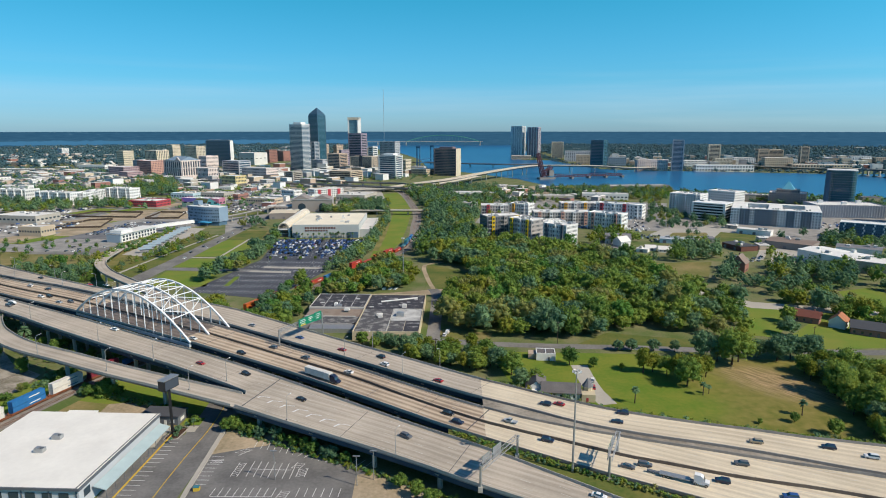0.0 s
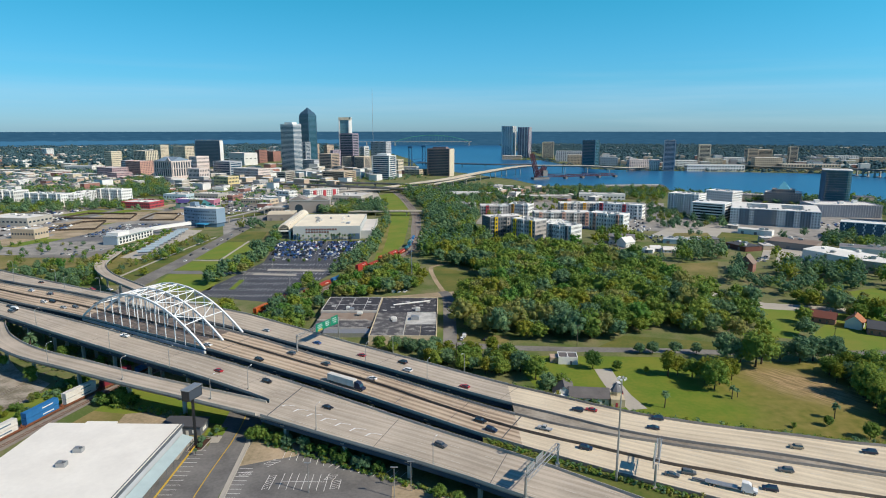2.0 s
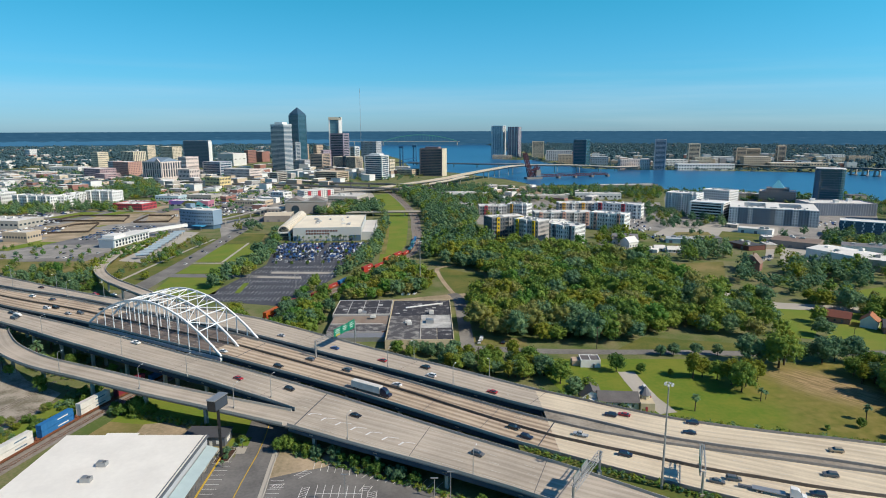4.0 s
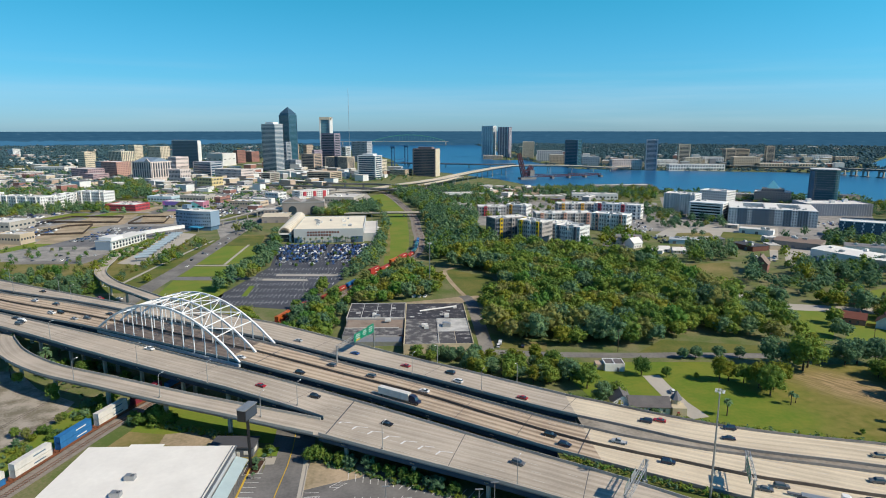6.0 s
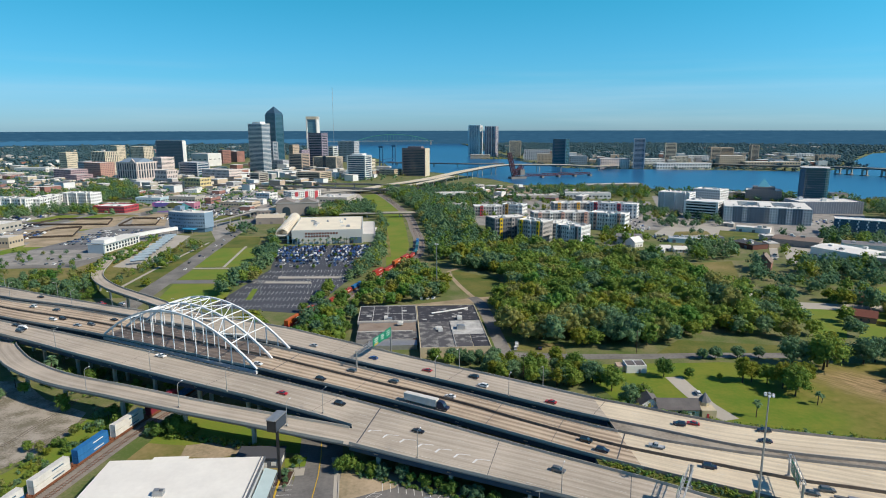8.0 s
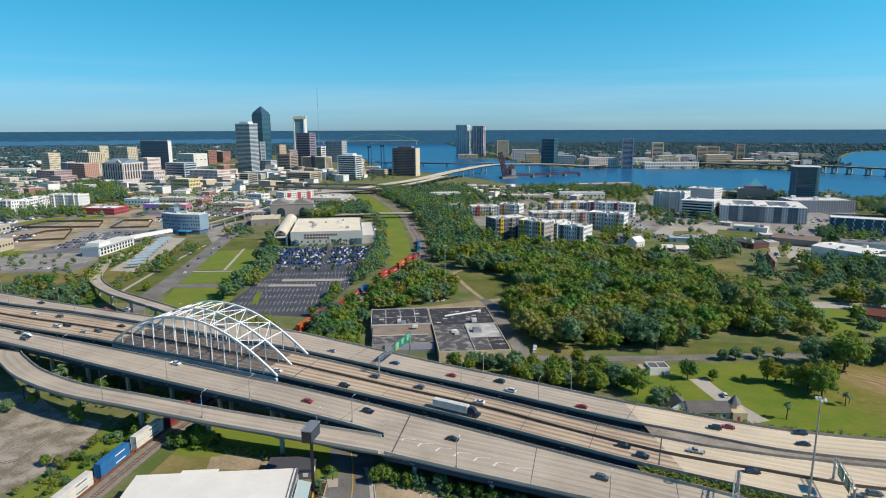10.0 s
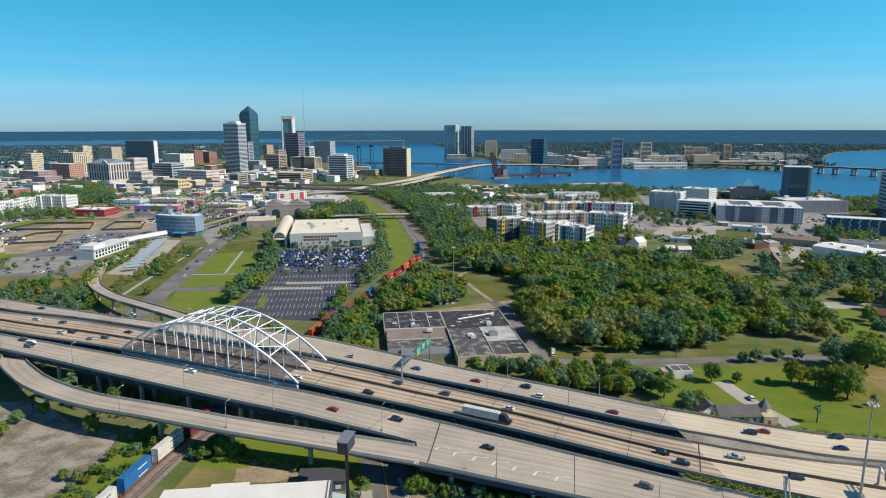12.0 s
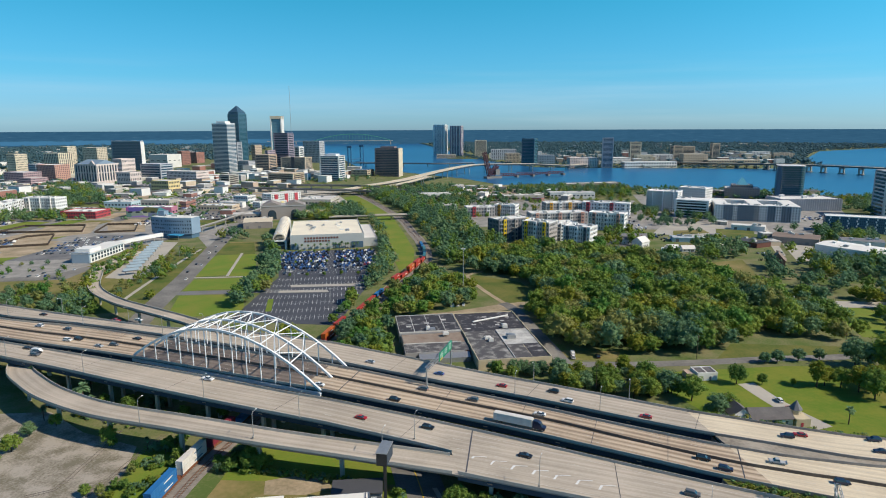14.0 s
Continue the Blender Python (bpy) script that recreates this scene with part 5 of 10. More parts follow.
def navy_block(x, y, w, d, h, yaw, label="", floors=6, bays=34):
    root = thing("apartment_building", at(x, y, yaw), label, "building")
    part("wall", Bag().box(-w / 2, -d / 2, 0, w / 2, d / 2, h), M["navy"], root)
    part("roof", Bag().box(-w / 2 + 0.5, -d / 2 + 0.5, h - 0.2, w / 2 - 0.5, d / 2 - 0.5, h + 0.15), M["roof_white"], root)
    parapet(root, w, d, h, "tower_white", 0.7)
    window_rows(root, w, d, h, floors, bays, share=0.4)
    for i in range(7):
        u = -w / 2 + w * (i + 0.5) / 7
        b = Bag()
        for k in range(floors):
            b.cbox(u + (0.5 if k % 2 else -0.5), -d / 2 - 0.1, h / floors * k + 0.5, 1.5, 0.5, h / floors * 0.7)
        part("panel_strip", b, M["tower_white"], root, "white checkered panel strip")
    return root


def plain_shed(x, y, w, d, h, yaw, label="", wall="tower_white", roof="roof_white"):
    h = max(h, 3.5)
    root = thing("low_building", at(x, y, yaw), label, "building")
    part("wall", Bag().box(-w / 2, -d / 2, 0, w / 2, d / 2, h), M[wall], root)
    part("roof", Bag().add([(-w / 2 - 0.3, -d / 2 - 0.3, h), (w / 2 + 0.3, -d / 2 - 0.3, h), (w / 2 + 0.3, d / 2 + 0.3, h), (-w / 2 - 0.3, d / 2 + 0.3, h), (-w / 2 - 0.3, 0, h + d * 0.04), (w / 2 + 0.3, 0, h + d * 0.04)],
                           [(0, 1, 5, 4), (2, 3, 4, 5), (1, 2, 5), (3, 0, 4), (3, 2, 1, 0)]), M[roof], root)
    me = Bag().box(-1.6, -0.12, 0, 1.6, 0.12, min(3.2, h * 0.75)).mesh("shutter_door", M["roof_grey"])
    for i in range(max(1, int(w / 14))):
        part("shutter_door", me, None, root, m=pose(-w / 2 + 5 + 14 * i, -d / 2, 0))
    roof_units(root, w, d, h + d * 0.02, 3 if w > 25 else 1, int(x * 3 + y))
    return root


def house(x, y, w, d, h, yaw, label="", wall="tower_white", roof="roof_grey", kids=True):
    h = max(h, 4.5)
    root = thing("house", at(x, y, yaw), label, "house")
    e = h * 0.55
    b = Bag().box(-w / 2, -d / 2, 0, w / 2, d / 2, e)
    b.add([(-w / 2, -d / 2, e), (-w / 2, d / 2, e), (-w / 2, 0, h), (w / 2, -d / 2, e), (w / 2, d / 2, e), (w / 2, 0, h)], [(0, 2, 1), (3, 4, 5)])
    part("wall", b, M[wall], root)
    o, t = 0.6, 0.25
    s = (h - e) / (d / 2)
    b = Bag()
    for sg in (-1, 1):
        v = [(-w / 2 - o, sg * (d / 2 + o), e - s * o), (w / 2 + o, sg * (d / 2 + o), e - s * o), (w / 2 + o, 0, h), (-w / 2 - o, 0, h)]
        v += [(p[0], p[1], p[2] + t) for p in v]
        b.add(v, [(0, 1, 2, 3), (7, 6, 5, 4), (0, 4, 5, 1), (1, 5, 6, 2), (2, 6, 7, 3), (3, 7, 4, 0)])
    part("roof", b, M[roof], root)
    me = Bag().box(-0.6, -0.08, 0, 0.6, 0.08, 1.4).mesh("window", M["glass"])
    for k in range(max(1, int(w / 4))):
        part("window", me, None, root, m=pose(-w / 2 + 2 + 4 * k, -d / 2, 1.0))
    part("window", me, None, root, m=pose(w / 2, 0, 1.0, 0, 0, 90))
    part("door", Bag().box(-0.5, -0.1, 0, 0.5, 0.1, 2.1), M["brown"], root, m=pose(min(w * 0.2, w / 2 - 1.5), -d / 2, 0))
    part("chimney", Bag().cbox(w * 0.25, d * 0.12, e, 0.8, 0.8, h - e + 0.9), M["brick"], root)
    return root


# downtown towers
tower(-459, 1813, 53, 30, 132.3, -34, label='tall white office tower with dark window bands', wall='tower_white', glass='glass_mid', floors=37, top='penthouse', band=0.27, proud=0.5, piers=False)
tower(-469, 2088, 38, 40, 163.6, -28, label='tall blue-green glass tower with a pyramid top', wall='glass_steel', glass='glass_teal', floors=42, top='pyramid', proud=0.1)
tower(-458, 2001, 12, 24, 78.6, -24, label='slim grey office slab with bands', wall='tower_grey', glass='glass_blue', floors=18)
frame_tower(-357, 2165, 37, 34, 159.5, -8, label='white-framed tower with green glass fronts and a flared foot', wall='tower_white', glass='glass_sky', floors=30)
tower(-324, 2025, 48, 34, 105.2, -24, label='dark glass office tower with purple bands', wall='tower_purple', glass='glass', floors=20)
tower(-355, 1836, 44, 36, 47.8, -28, label='tan stone office block with window bands', wall='tan', glass='glass', floors=11)
tower(-269, 1797, 73, 38, 41.4, -24, label='tan hotel block with a dark glass middle', wall='tan_light', glass='glass', floors=14, mid=True)
tower(-163, 1522, 47, 34, 56.1, -24, label='white office block with blue window bands', wall='tower_white', glass='glass_blue', floors=11, top='penthouse', band=0.34)
tower(-263, 1459, 60, 50, 22.4, -24, label='low tan parking deck with shade in its levels painted black', wall='tan_light', glass='black', floors=5)
tower(-25, 1624, 62, 30, 69.3, -24, label='brown office tower with its sunlit side painted cream', wall='brown', glass='glass', floors=17, top='penthouse', pale=True)
block(-251, 2318, 64, 40, 74.5, -24, label='plain grey downtown office block', wall='tower_grey', floors=12, bays=12)
tower(-287, 2113, 18, 30, 61.4, -24, label='white office block with dark bands', wall='tower_white', glass='glass', floors=9)
block(-155, 1865, 20, 34, 30.1, -24, label='low cream concert hall by river', wall='cream', floors=3, bays=8)
block(-91, 1639, 45, 40, 16.2, -28, label='low pale riverside office building', wall='tan_light', floors=3, bays=12)
block(-512, 2368, 22, 40, 62.9, -28, label='tan downtown office block', wall='tan', floors=10, bays=8)
block(-464, 2418, 16, 40, 59.5, -28, label='orange-tan downtown office block', wall='tan', floors=10, bays=6)
block(-359, 1968, 9, 40, 55.0, -28, label='plain purple-grey downtown office block', wall='tower_purple', floors=9, bays=6)
block(-427, 1913, 52, 30, 27.4, -28, label='grey downtown office block beside towers', wall='tower_grey', floors=6, bays=10)
tower(-381, 1433, 23, 34, 22.1, -24, label='low banded parking deck beside the towers', wall='concrete', glass='black', floors=5)
# civic blocks
block(-1744, 2711, 38, 30, 36.6, -28, label='white apartment tower with small windows', wall='tower_white', floors=12, bays=8)
block(-1007, 1863, 32, 34, 54.4, -28, label='cream hospital tower with square windows', wall='cream', floors=9, bays=9)
block(-924, 1796, 26, 40, 30.9, -28, label='grey office building with bands', wall='tower_grey', floors=6, bays=12)
block(-862, 1766, 52, 40, 59.5, -28, label='white civic tower with tall piers', wall='cream', floors=8, bays=9, tall=True)
block(-828, 1656, 59, 40, 36.4, -28, label='pink brick tower with small windows', wall='brick_pink', accent='', floors=8, bays=12)
courthouse(-672, 1503, 60, 56, 45.9, -28, label='white courthouse with tall columns and a grey hipped roof', wall='tower_white', floors=6, bays=8)
block(-1065, 2314, 32, 34, 61.7, -28, label='cream office tower with small windows', wall='cream', floors=12, bays=7)
block(-964, 2267, 63, 40, 58.9, -28, label='cream downtown office block with a red sign box', wall='cream', floors=11, bays=10)
tower(-772, 2006, 103, 14, 81.9, -24, label='dark blue glass office tower with a white end wall', wall='navy', glass='glass_mid', floors=18, top='crown', pale=True, band=0.3, proud=0.1)
tower(-587, 1637, 60, 40, 36.2, -28, label='low dark blue glass office building', wall='tower_grey', glass='glass_blue', floors=6)
block(-703, 2126, 71, 60, 40.3, -28, label='large nearly blank white building', wall='tower_white', floors=1, bays=3)
block(-682, 2267, 18, 40, 44.9, -28, label='red brick downtown office building', wall='brick', floors=8, bays=8)
block(-669, 2367, 45, 40, 37.4, -28, label='dark brick downtown office building', wall='brick', floors=9, bays=8)
block(-486, 1516, 82, 40, 26.1, -28, label='cream civic building with rows of square windows', wall='pink_cream', floors=4, bays=22)
block(-478, 1314, 42, 30, 21.6, -28, label='pale yellow building with a flat roof', wall='yellow_pale', floors=3, bays=10)
block(-859, 1577, 62, 44, 24.6, -28, label='dull mauve public building with windows', wall='mauve', floors=5, bays=12)
block(-799, 1496, 34, 40, 17.3, -28, label='dull mauve brick building by trees', wall='mauve', floors=4, bays=10)
block(-661, 1637, 29, 40, 49.4, -28, label='cream stone annex of the courthouse', wall='pink_cream', floors=5, bays=9)
block(-590, 1452, 37, 30, 29.6, -28, label='old stone hall with columns', wall='pink_cream', floors=3, bays=8)
block(-1104, 1862, 104, 30, 12.0, -15, label='long low white metal warehouse', wall='tower_white', floors=1, bays=12)
block(-1247, 1765, 179, 40, 6.2, -10, label='long low pale concrete warehouse', wall='concrete', floors=1, bays=20)
block(-1024, 1615, 44, 40, 8.7, -15, label='old red brick school building', wall='brick', floors=3, bays=10)
apartment(-647, 983, 73, 22, 19.1, -16, label='white apartment block with small balconies', wall='tower_white', floors=4, bays=16)
apartment(-578, 1051, 53, 24, 19.4, -16, label='grey-white apartment block by trees', wall='tower_white', floors=4, bays=14)
apartment(-761, 1048, 63, 30, 17.4, -12, label='white low apartment block by trees', wall='tower_white', floors=3, bays=16)
block(-487, 963, 50, 34, 8.9, -12, label='low red painted commercial building', wall='red', floors=2, bays=14)
block(-396, 953, 64, 20, 13.2, -10, label='low building with a bright painted mural front', wall='mural', floors=1, bays=6)
block(-920, 1265, 60, 40, -5.7, -10, label='long low white metal shed', wall='tower_white', floors=1, bays=14)
block(-564, 790, 64, 40, 9.5, -10, label='low grey market hall with sheds', wall='concrete', floors=1, bays=10)
block(-480, 685, 30, 20, 10.3, -10, label='low tan flat-roofed shop', wall='tan_light', floors=1, bays=8)
block(-475, 1074, 46, 30, 8.9, -15, label='low building with pale blue walls', wall='blue_pale', floors=1, bays=8)
block(-418, 1067, 47, 30, 10.8, -15, label='low grey metal workshop building', wall='concrete', floors=1, bays=8)
block(-375, 1059, 11, 30, 8.8, -15, label='low red brick shop building', wall='brick', floors=1, bays=6)
block(-294, 1094, 28, 22, 12.1, -28, label='white two-storey office with windows', wall='tower_white', floors=2, bays=8)
block(-318, 1010, 54, 26, 7.4, -15, label='long low tan shop row', wall='tan_light', floors=1, bays=12)
# station quarter
block(-236, 1106, 58, 26, 14.2, 40, label='white and red town apartments', wall='tower_white', floors=4, bays=14, accent='red')
block(-243, 1009, 47, 20, 11.2, 40, label='white town apartments with yellow bays', wall='tower_white', floors=4, bays=12, accent='yellow_pale')
block(-171, 1053, 51, 60, 10.5, -12, label='low concrete depot with a flat roof', wall='concrete', floors=1, bays=10)
block(32, 1102, 75, 22, 9.1, 5, label='low pale shed among the trees', wall='tower_white', floors=1, bays=10)
block(12, 951, 43, 24, 7.9, 0, label='white flat-roofed house among trees', wall='tower_white', floors=1, bays=10)
# apartments by the wood
apartment(53, 701, 44, 22, 22.7, 20, label='modern grey apartment block with yellow panels', wall='charcoal', floors=5, bays=14, accent='yellow', trim='grey_warm')
apartment(78, 672, 31, 22, 23.0, -42, label='modern grey-white apartment block with yellow panels', wall='grey_warm', floors=5, bays=12, accent='yellow', trim='tower_white')
apartment(102, 686, 40, 20, 18.4, 10, label='modern grey apartment block with a flat roof', wall='charcoal', floors=5, bays=12, accent='yellow', trim='tower_white')
apartment(111, 640, 28, 22, 22.0, -42, label='modern white apartment block with dark bays', wall='tower_white', floors=5, bays=12, accent='charcoal', trim='tower_white')
apartment(136, 787, 73, 22, 15.9, 0, label='long apartment block with coloured panels', wall='grey_warm', floors=4, bays=22, accent='brick_pink', trim='tower_white')
apartment(185, 744, 42, 22, 19.8, -35, label='white apartment block with pink bays', wall='tower_white', floors=4, bays=14, accent='brick_pink', trim='tower_white')
apartment(177, 883, 55, 20, 16.2, 0, label='apartment block with ochre panels', wall='grey_warm', floors=4, bays=16, accent='ochre', trim='tower_white')
apartment(228, 850, 63, 20, 18.6, -30, label='apartment block with white roof and red bays', wall='tower_white', floors=4, bays=16, accent='red', trim='tower_white')
apartment(56, 881, 39, 22, 12.9, 0, label='low apartment block with red panels', wall='grey_warm', floors=3, bays=10, accent='red', trim='tower_white')
apartment(95, 882, 30, 22, 14.6, -30, label='apartment block with green and yellow bays', wall='tower_white', floors=3, bays=10, accent='ochre', trim='tower_white')
block(165, 1053, 69, 24, 8.6, 0, label='low warehouse with a white roof', wall='concrete', floors=1, bays=10)
block(258, 1072, 77, 24, 9.7, -10, label='long low white storage building', wall='tower_white', floors=1, bays=12)
block(366, 1257, 125, 24, 7.9, 6, label='long low riverside shed with a pale roof', wall='concrete_dark', floors=1, bays=20)
# riverside blocks
apartment(338, 898, 44, 30, 28.0, -42, label='tall white apartment block with dark windows', wall='tower_white', floors=9, bays=13)
block(405, 929, 41, 30, 28.9, -51, label='white hotel block by the river', wall='tower_white', floors=8, bays=12)
tower(344, 828, 42, 32, 22.5, -40, label="white parking deck with black painted in for shaded levels", wall="tower_white", glass="black", floors=6)
court_block(412, 797, 100, 62, 20.5, -27, label="large slate and white apartment block with courtyards", wall="slate", floors=6, bays=34)
peak_office(545, 1022, 54, 36, 17.3, -30, label="stepped brown office with a light blue glass peak", wall="grey_brown", floors=6, bays=14)
round_tower(606, 985, 40, 40, 56.5, -28, label="dark glass office tower with rounded corners", floors=15)
ribbed_garage(543, 870, 88, 46, 16.5, -8, label="grey parking garage with a ribbed front")
navy_block(462, 680, 64, 22, 17.5, -35, label='dark blue apartment block with white window strips', floors=6, bays=34)
tower(608, 786, 30, 40, 60.3, -24, label='green glass office tower by the river', wall='tower_grey', glass='glass_teal', floors=12)
block(518, 1076, 52, 20, 8.7, -41, label='long low tan riverside building', wall='tan_light', floors=2, bays=14)
plain_shed(347, 711, 36, 13, 5.9, -39, label='long low white workshop building', wall='tower_white', roof='roof_white')
plain_shed(340, 755, 14, 10, 4.2, -37, label='small white shed beside trees', wall='concrete', roof='roof_pale')
plain_shed(238, 653, 35, 15, 4.8, -20, label='low pale metal-roofed workshop building', wall='blue_pale', roof='roof_metal')
plain_shed(290, 621, 28, 20, 4.9, -74, label='dark brick workshop with flat roof', wall='brick_dark', roof='roof_dark')
plain_shed(347, 630, 43, 32, 6.8, -42, label='wide brown-roofed brick depot', wall='grey_brown', roof='roof_brown')
plain_shed(361, 521, 36, 30, 10.0, -42, label='long white-roofed factory hall', wall='concrete', roof='roof_white')
plain_shed(346, 555, 49, 34, 9.8, -66, label='stepped white factory building with flat roofs', wall='tower_white', roof='roof_white')
plain_shed(392, 594, 37, 22, 7.6, -34, label='long shed with a dark roof beside the factory', wall='tower_white', roof='roof_grey')
plain_shed(187, 603, 11, 9, 3.4, -30, label='small white hut beneath trees', wall='tower_white', roof='roof_white')
apartment(-613, 1012, 74, 20, 17.3, 93, label='long white apartment block by trees', wall='tower_white', floors=4, bays=14)
curved_office(-318, 772, 52, 20, 23.0, -22, label='blue-grey office building with a curved front', floors=6, bays=20)
# far bank, its walls kept pale to put haze into the colour
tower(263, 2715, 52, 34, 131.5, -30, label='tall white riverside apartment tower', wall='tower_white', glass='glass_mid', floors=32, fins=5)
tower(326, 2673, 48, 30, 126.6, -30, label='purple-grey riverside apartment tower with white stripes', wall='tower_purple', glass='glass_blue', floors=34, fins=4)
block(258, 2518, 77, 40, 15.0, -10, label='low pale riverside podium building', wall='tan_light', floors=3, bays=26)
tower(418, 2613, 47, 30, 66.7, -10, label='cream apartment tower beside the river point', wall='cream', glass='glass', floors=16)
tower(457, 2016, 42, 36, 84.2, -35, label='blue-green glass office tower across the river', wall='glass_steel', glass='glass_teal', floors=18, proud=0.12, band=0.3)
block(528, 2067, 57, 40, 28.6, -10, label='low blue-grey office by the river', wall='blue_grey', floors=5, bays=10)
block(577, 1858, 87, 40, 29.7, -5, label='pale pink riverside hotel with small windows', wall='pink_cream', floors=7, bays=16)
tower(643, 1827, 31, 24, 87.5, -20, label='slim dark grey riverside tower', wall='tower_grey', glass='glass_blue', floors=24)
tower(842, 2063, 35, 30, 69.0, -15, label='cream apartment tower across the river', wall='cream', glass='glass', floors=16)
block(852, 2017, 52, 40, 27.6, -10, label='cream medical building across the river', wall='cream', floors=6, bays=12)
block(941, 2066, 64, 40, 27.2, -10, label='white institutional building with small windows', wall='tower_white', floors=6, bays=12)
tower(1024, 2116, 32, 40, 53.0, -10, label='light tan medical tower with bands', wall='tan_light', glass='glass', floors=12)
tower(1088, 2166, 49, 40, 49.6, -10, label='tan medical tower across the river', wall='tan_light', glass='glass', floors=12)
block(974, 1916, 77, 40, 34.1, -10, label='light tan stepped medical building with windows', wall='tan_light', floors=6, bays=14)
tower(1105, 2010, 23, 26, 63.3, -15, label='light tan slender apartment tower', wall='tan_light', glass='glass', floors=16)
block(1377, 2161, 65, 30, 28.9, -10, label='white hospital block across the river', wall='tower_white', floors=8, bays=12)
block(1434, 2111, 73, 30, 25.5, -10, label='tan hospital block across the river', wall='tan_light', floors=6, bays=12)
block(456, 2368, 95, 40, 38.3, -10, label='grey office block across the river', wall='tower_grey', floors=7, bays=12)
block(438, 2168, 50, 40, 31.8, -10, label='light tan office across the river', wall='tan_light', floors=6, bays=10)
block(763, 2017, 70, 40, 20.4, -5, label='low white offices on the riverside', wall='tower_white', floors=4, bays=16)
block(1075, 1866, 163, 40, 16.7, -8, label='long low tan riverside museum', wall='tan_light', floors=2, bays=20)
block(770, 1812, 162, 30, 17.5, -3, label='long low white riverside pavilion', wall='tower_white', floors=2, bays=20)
# streets behind the wood
house(174, 651, 26, 14, 10.3, -10, label='low house with a grey gable roof', wall='tower_white', roof='roof_grey')
house(174, 634, 13, 12, 10.1, 30, label='white house with a pale gable roof', wall='tower_white', roof='roof_pale')
house(197, 612, 10, 9, 5.2, -10, label='small white hut beneath trees', wall='tower_white', roof='roof_pale')
house(208, 603, 12, 9, 5.7, -10, label='small pale hut with a white roof', wall='tower_white', roof='roof_pale')
house(245, 521, 13, 12, 14.2, 52, label='old red brick house with a gable roof', wall='brick', roof='roof_brown')
house(225, 379, 14, 9, 7.0, -38, label='red-roofed brick house among trees', wall='brick', roof='roof_red')
house(238, 368, 10, 9, 8.2, 48, label='white house with an orange tiled roof', wall='tower_white', roof='roof_orange')
house(248, 354, 20, 11, 7.5, -30, label='brick house with a dark grey roof', wall='brick', roof='roof_dark')
house(259, 420, 10, 8, 6.5, -12, label='small brick cottage with red roof', wall='brick', roof='roof_red')

# ---------------------------------------------------------------- trees
trng = np.random.default_rng(11)
ICO = bmesh.new(); bmesh.ops.create_icosphere(ICO, subdivisions=1, radius=1.0)
ICO_V = np.array([v.co[:] for v in ICO.verts]); ICO_F = np.array([[v.index for v in f.verts] for f in ICO.faces]); ICO.free()
ICO2 = bmesh.new(); bmesh.ops.create_icosphere(ICO2, subdivisions=2, radius=1.0)
ICO2_V = np.array([v.co[:] for v in ICO2.verts]); ICO2_F = np.array([[v.index for v in f.verts] for f in ICO2.faces]); ICO2.free()


OCT_V = np.array([(1, 0, 0), (-1, 0, 0), (0, 1, 0), (0, -1, 0), (0, 0, 1), (0, 0, -1)], float)
OCT_F = np.array([(0, 2, 4), (2, 1, 4), (1, 3, 4), (3, 0, 4), (2, 0, 5), (1, 2, 5), (3, 1, 5), (0, 3, 5)])


def crown_arrays(g, radius, high, lobes, leaves, fine=False, base=0.35, size=0.55, low=0.22, top=0.36):
    """Uneven clumps and loose leaf sprays that together make one crown; the foot of the tree is at the origin."""
    vv, ff, k = [], [], 0
    iv, jf = (OCT_V, OCT_F) if fine == "rough" else (ICO2_V, ICO2_F) if fine else (ICO_V, ICO_F)
    zc, zr = high * (1 + base) / 2, high * (1 - base) / 2
    core = iv * (0.9 + g.uniform(-0.15, 0.15, (len(iv), 1))) * np.array([radius * 0.62, radius * 0.62, zr * 0.66]) + np.array([0, 0, zc])
    vv.append(core); ff.append(jf + k); k += len(core)
    for i in range(lobes):
        a = i * 2.4 + g.uniform(-0.5, 0.5); u = 0.95 - 1.75 * (i + g.uniform(0, 1)) / lobes
        rim = np.sqrt(max(0.08, 1 - u * u)) * g.uniform(0.6, 1.0)
        c = np.array([np.cos(a) * rim * radius * 0.82, np.sin(a) * rim * radius * 0.82, zc + u * zr * 0.78])
        s = radius * g.uniform(low, top)
        d = iv * (0.72 + g.uniform(-0.2, 0.2, (len(iv), 1))) * np.array([1, 1, 0.8]) * s + c
        vv.append(d); ff.append(jf + k); k += len(d)
        m = leaves
        w = g.normal(size=(m, 3)); w /= np.linalg.norm(w, axis=1)[:, None]
        w[:, 2] = np.abs(w[:, 2]) * np.where(g.random(m) < 0.8, 1, -1)
        p = c + w * s * np.array([1, 1, 0.9]) * g.uniform(0.72, 1.32, (m, 1))
        n1 = g.normal(size=(m, 3)) * 0.5 + w; n1 /= np.linalg.norm(n1, axis=1)[:, None]
        t1 = np.cross(n1, g.normal(size=(m, 3))); t1 /= np.linalg.norm(t1, axis=1)[:, None] + 1e-6
        t2 = np.cross(n1, t1)
        sz = g.uniform(0.6, 1.3, (m, 1)) * size
        tri = np.stack([p - t1 * sz, p + t1 * sz * 0.8 + t2 * sz * 0.3, p + t2 * sz * 1.2], 1).reshape(-1, 3)
        vv.append(tri); ff.append((np.arange(m * 3).reshape(m, 3), k)); k += m * 3
    return vv, ff


def faces_of(ff):
    out = []
    for f in ff:
        if isinstance(f, tuple):
            out.extend(map(tuple, (f[0] + f[1]).tolist()))
        else:
            out.extend(map(tuple, f.tolist()))
    return out


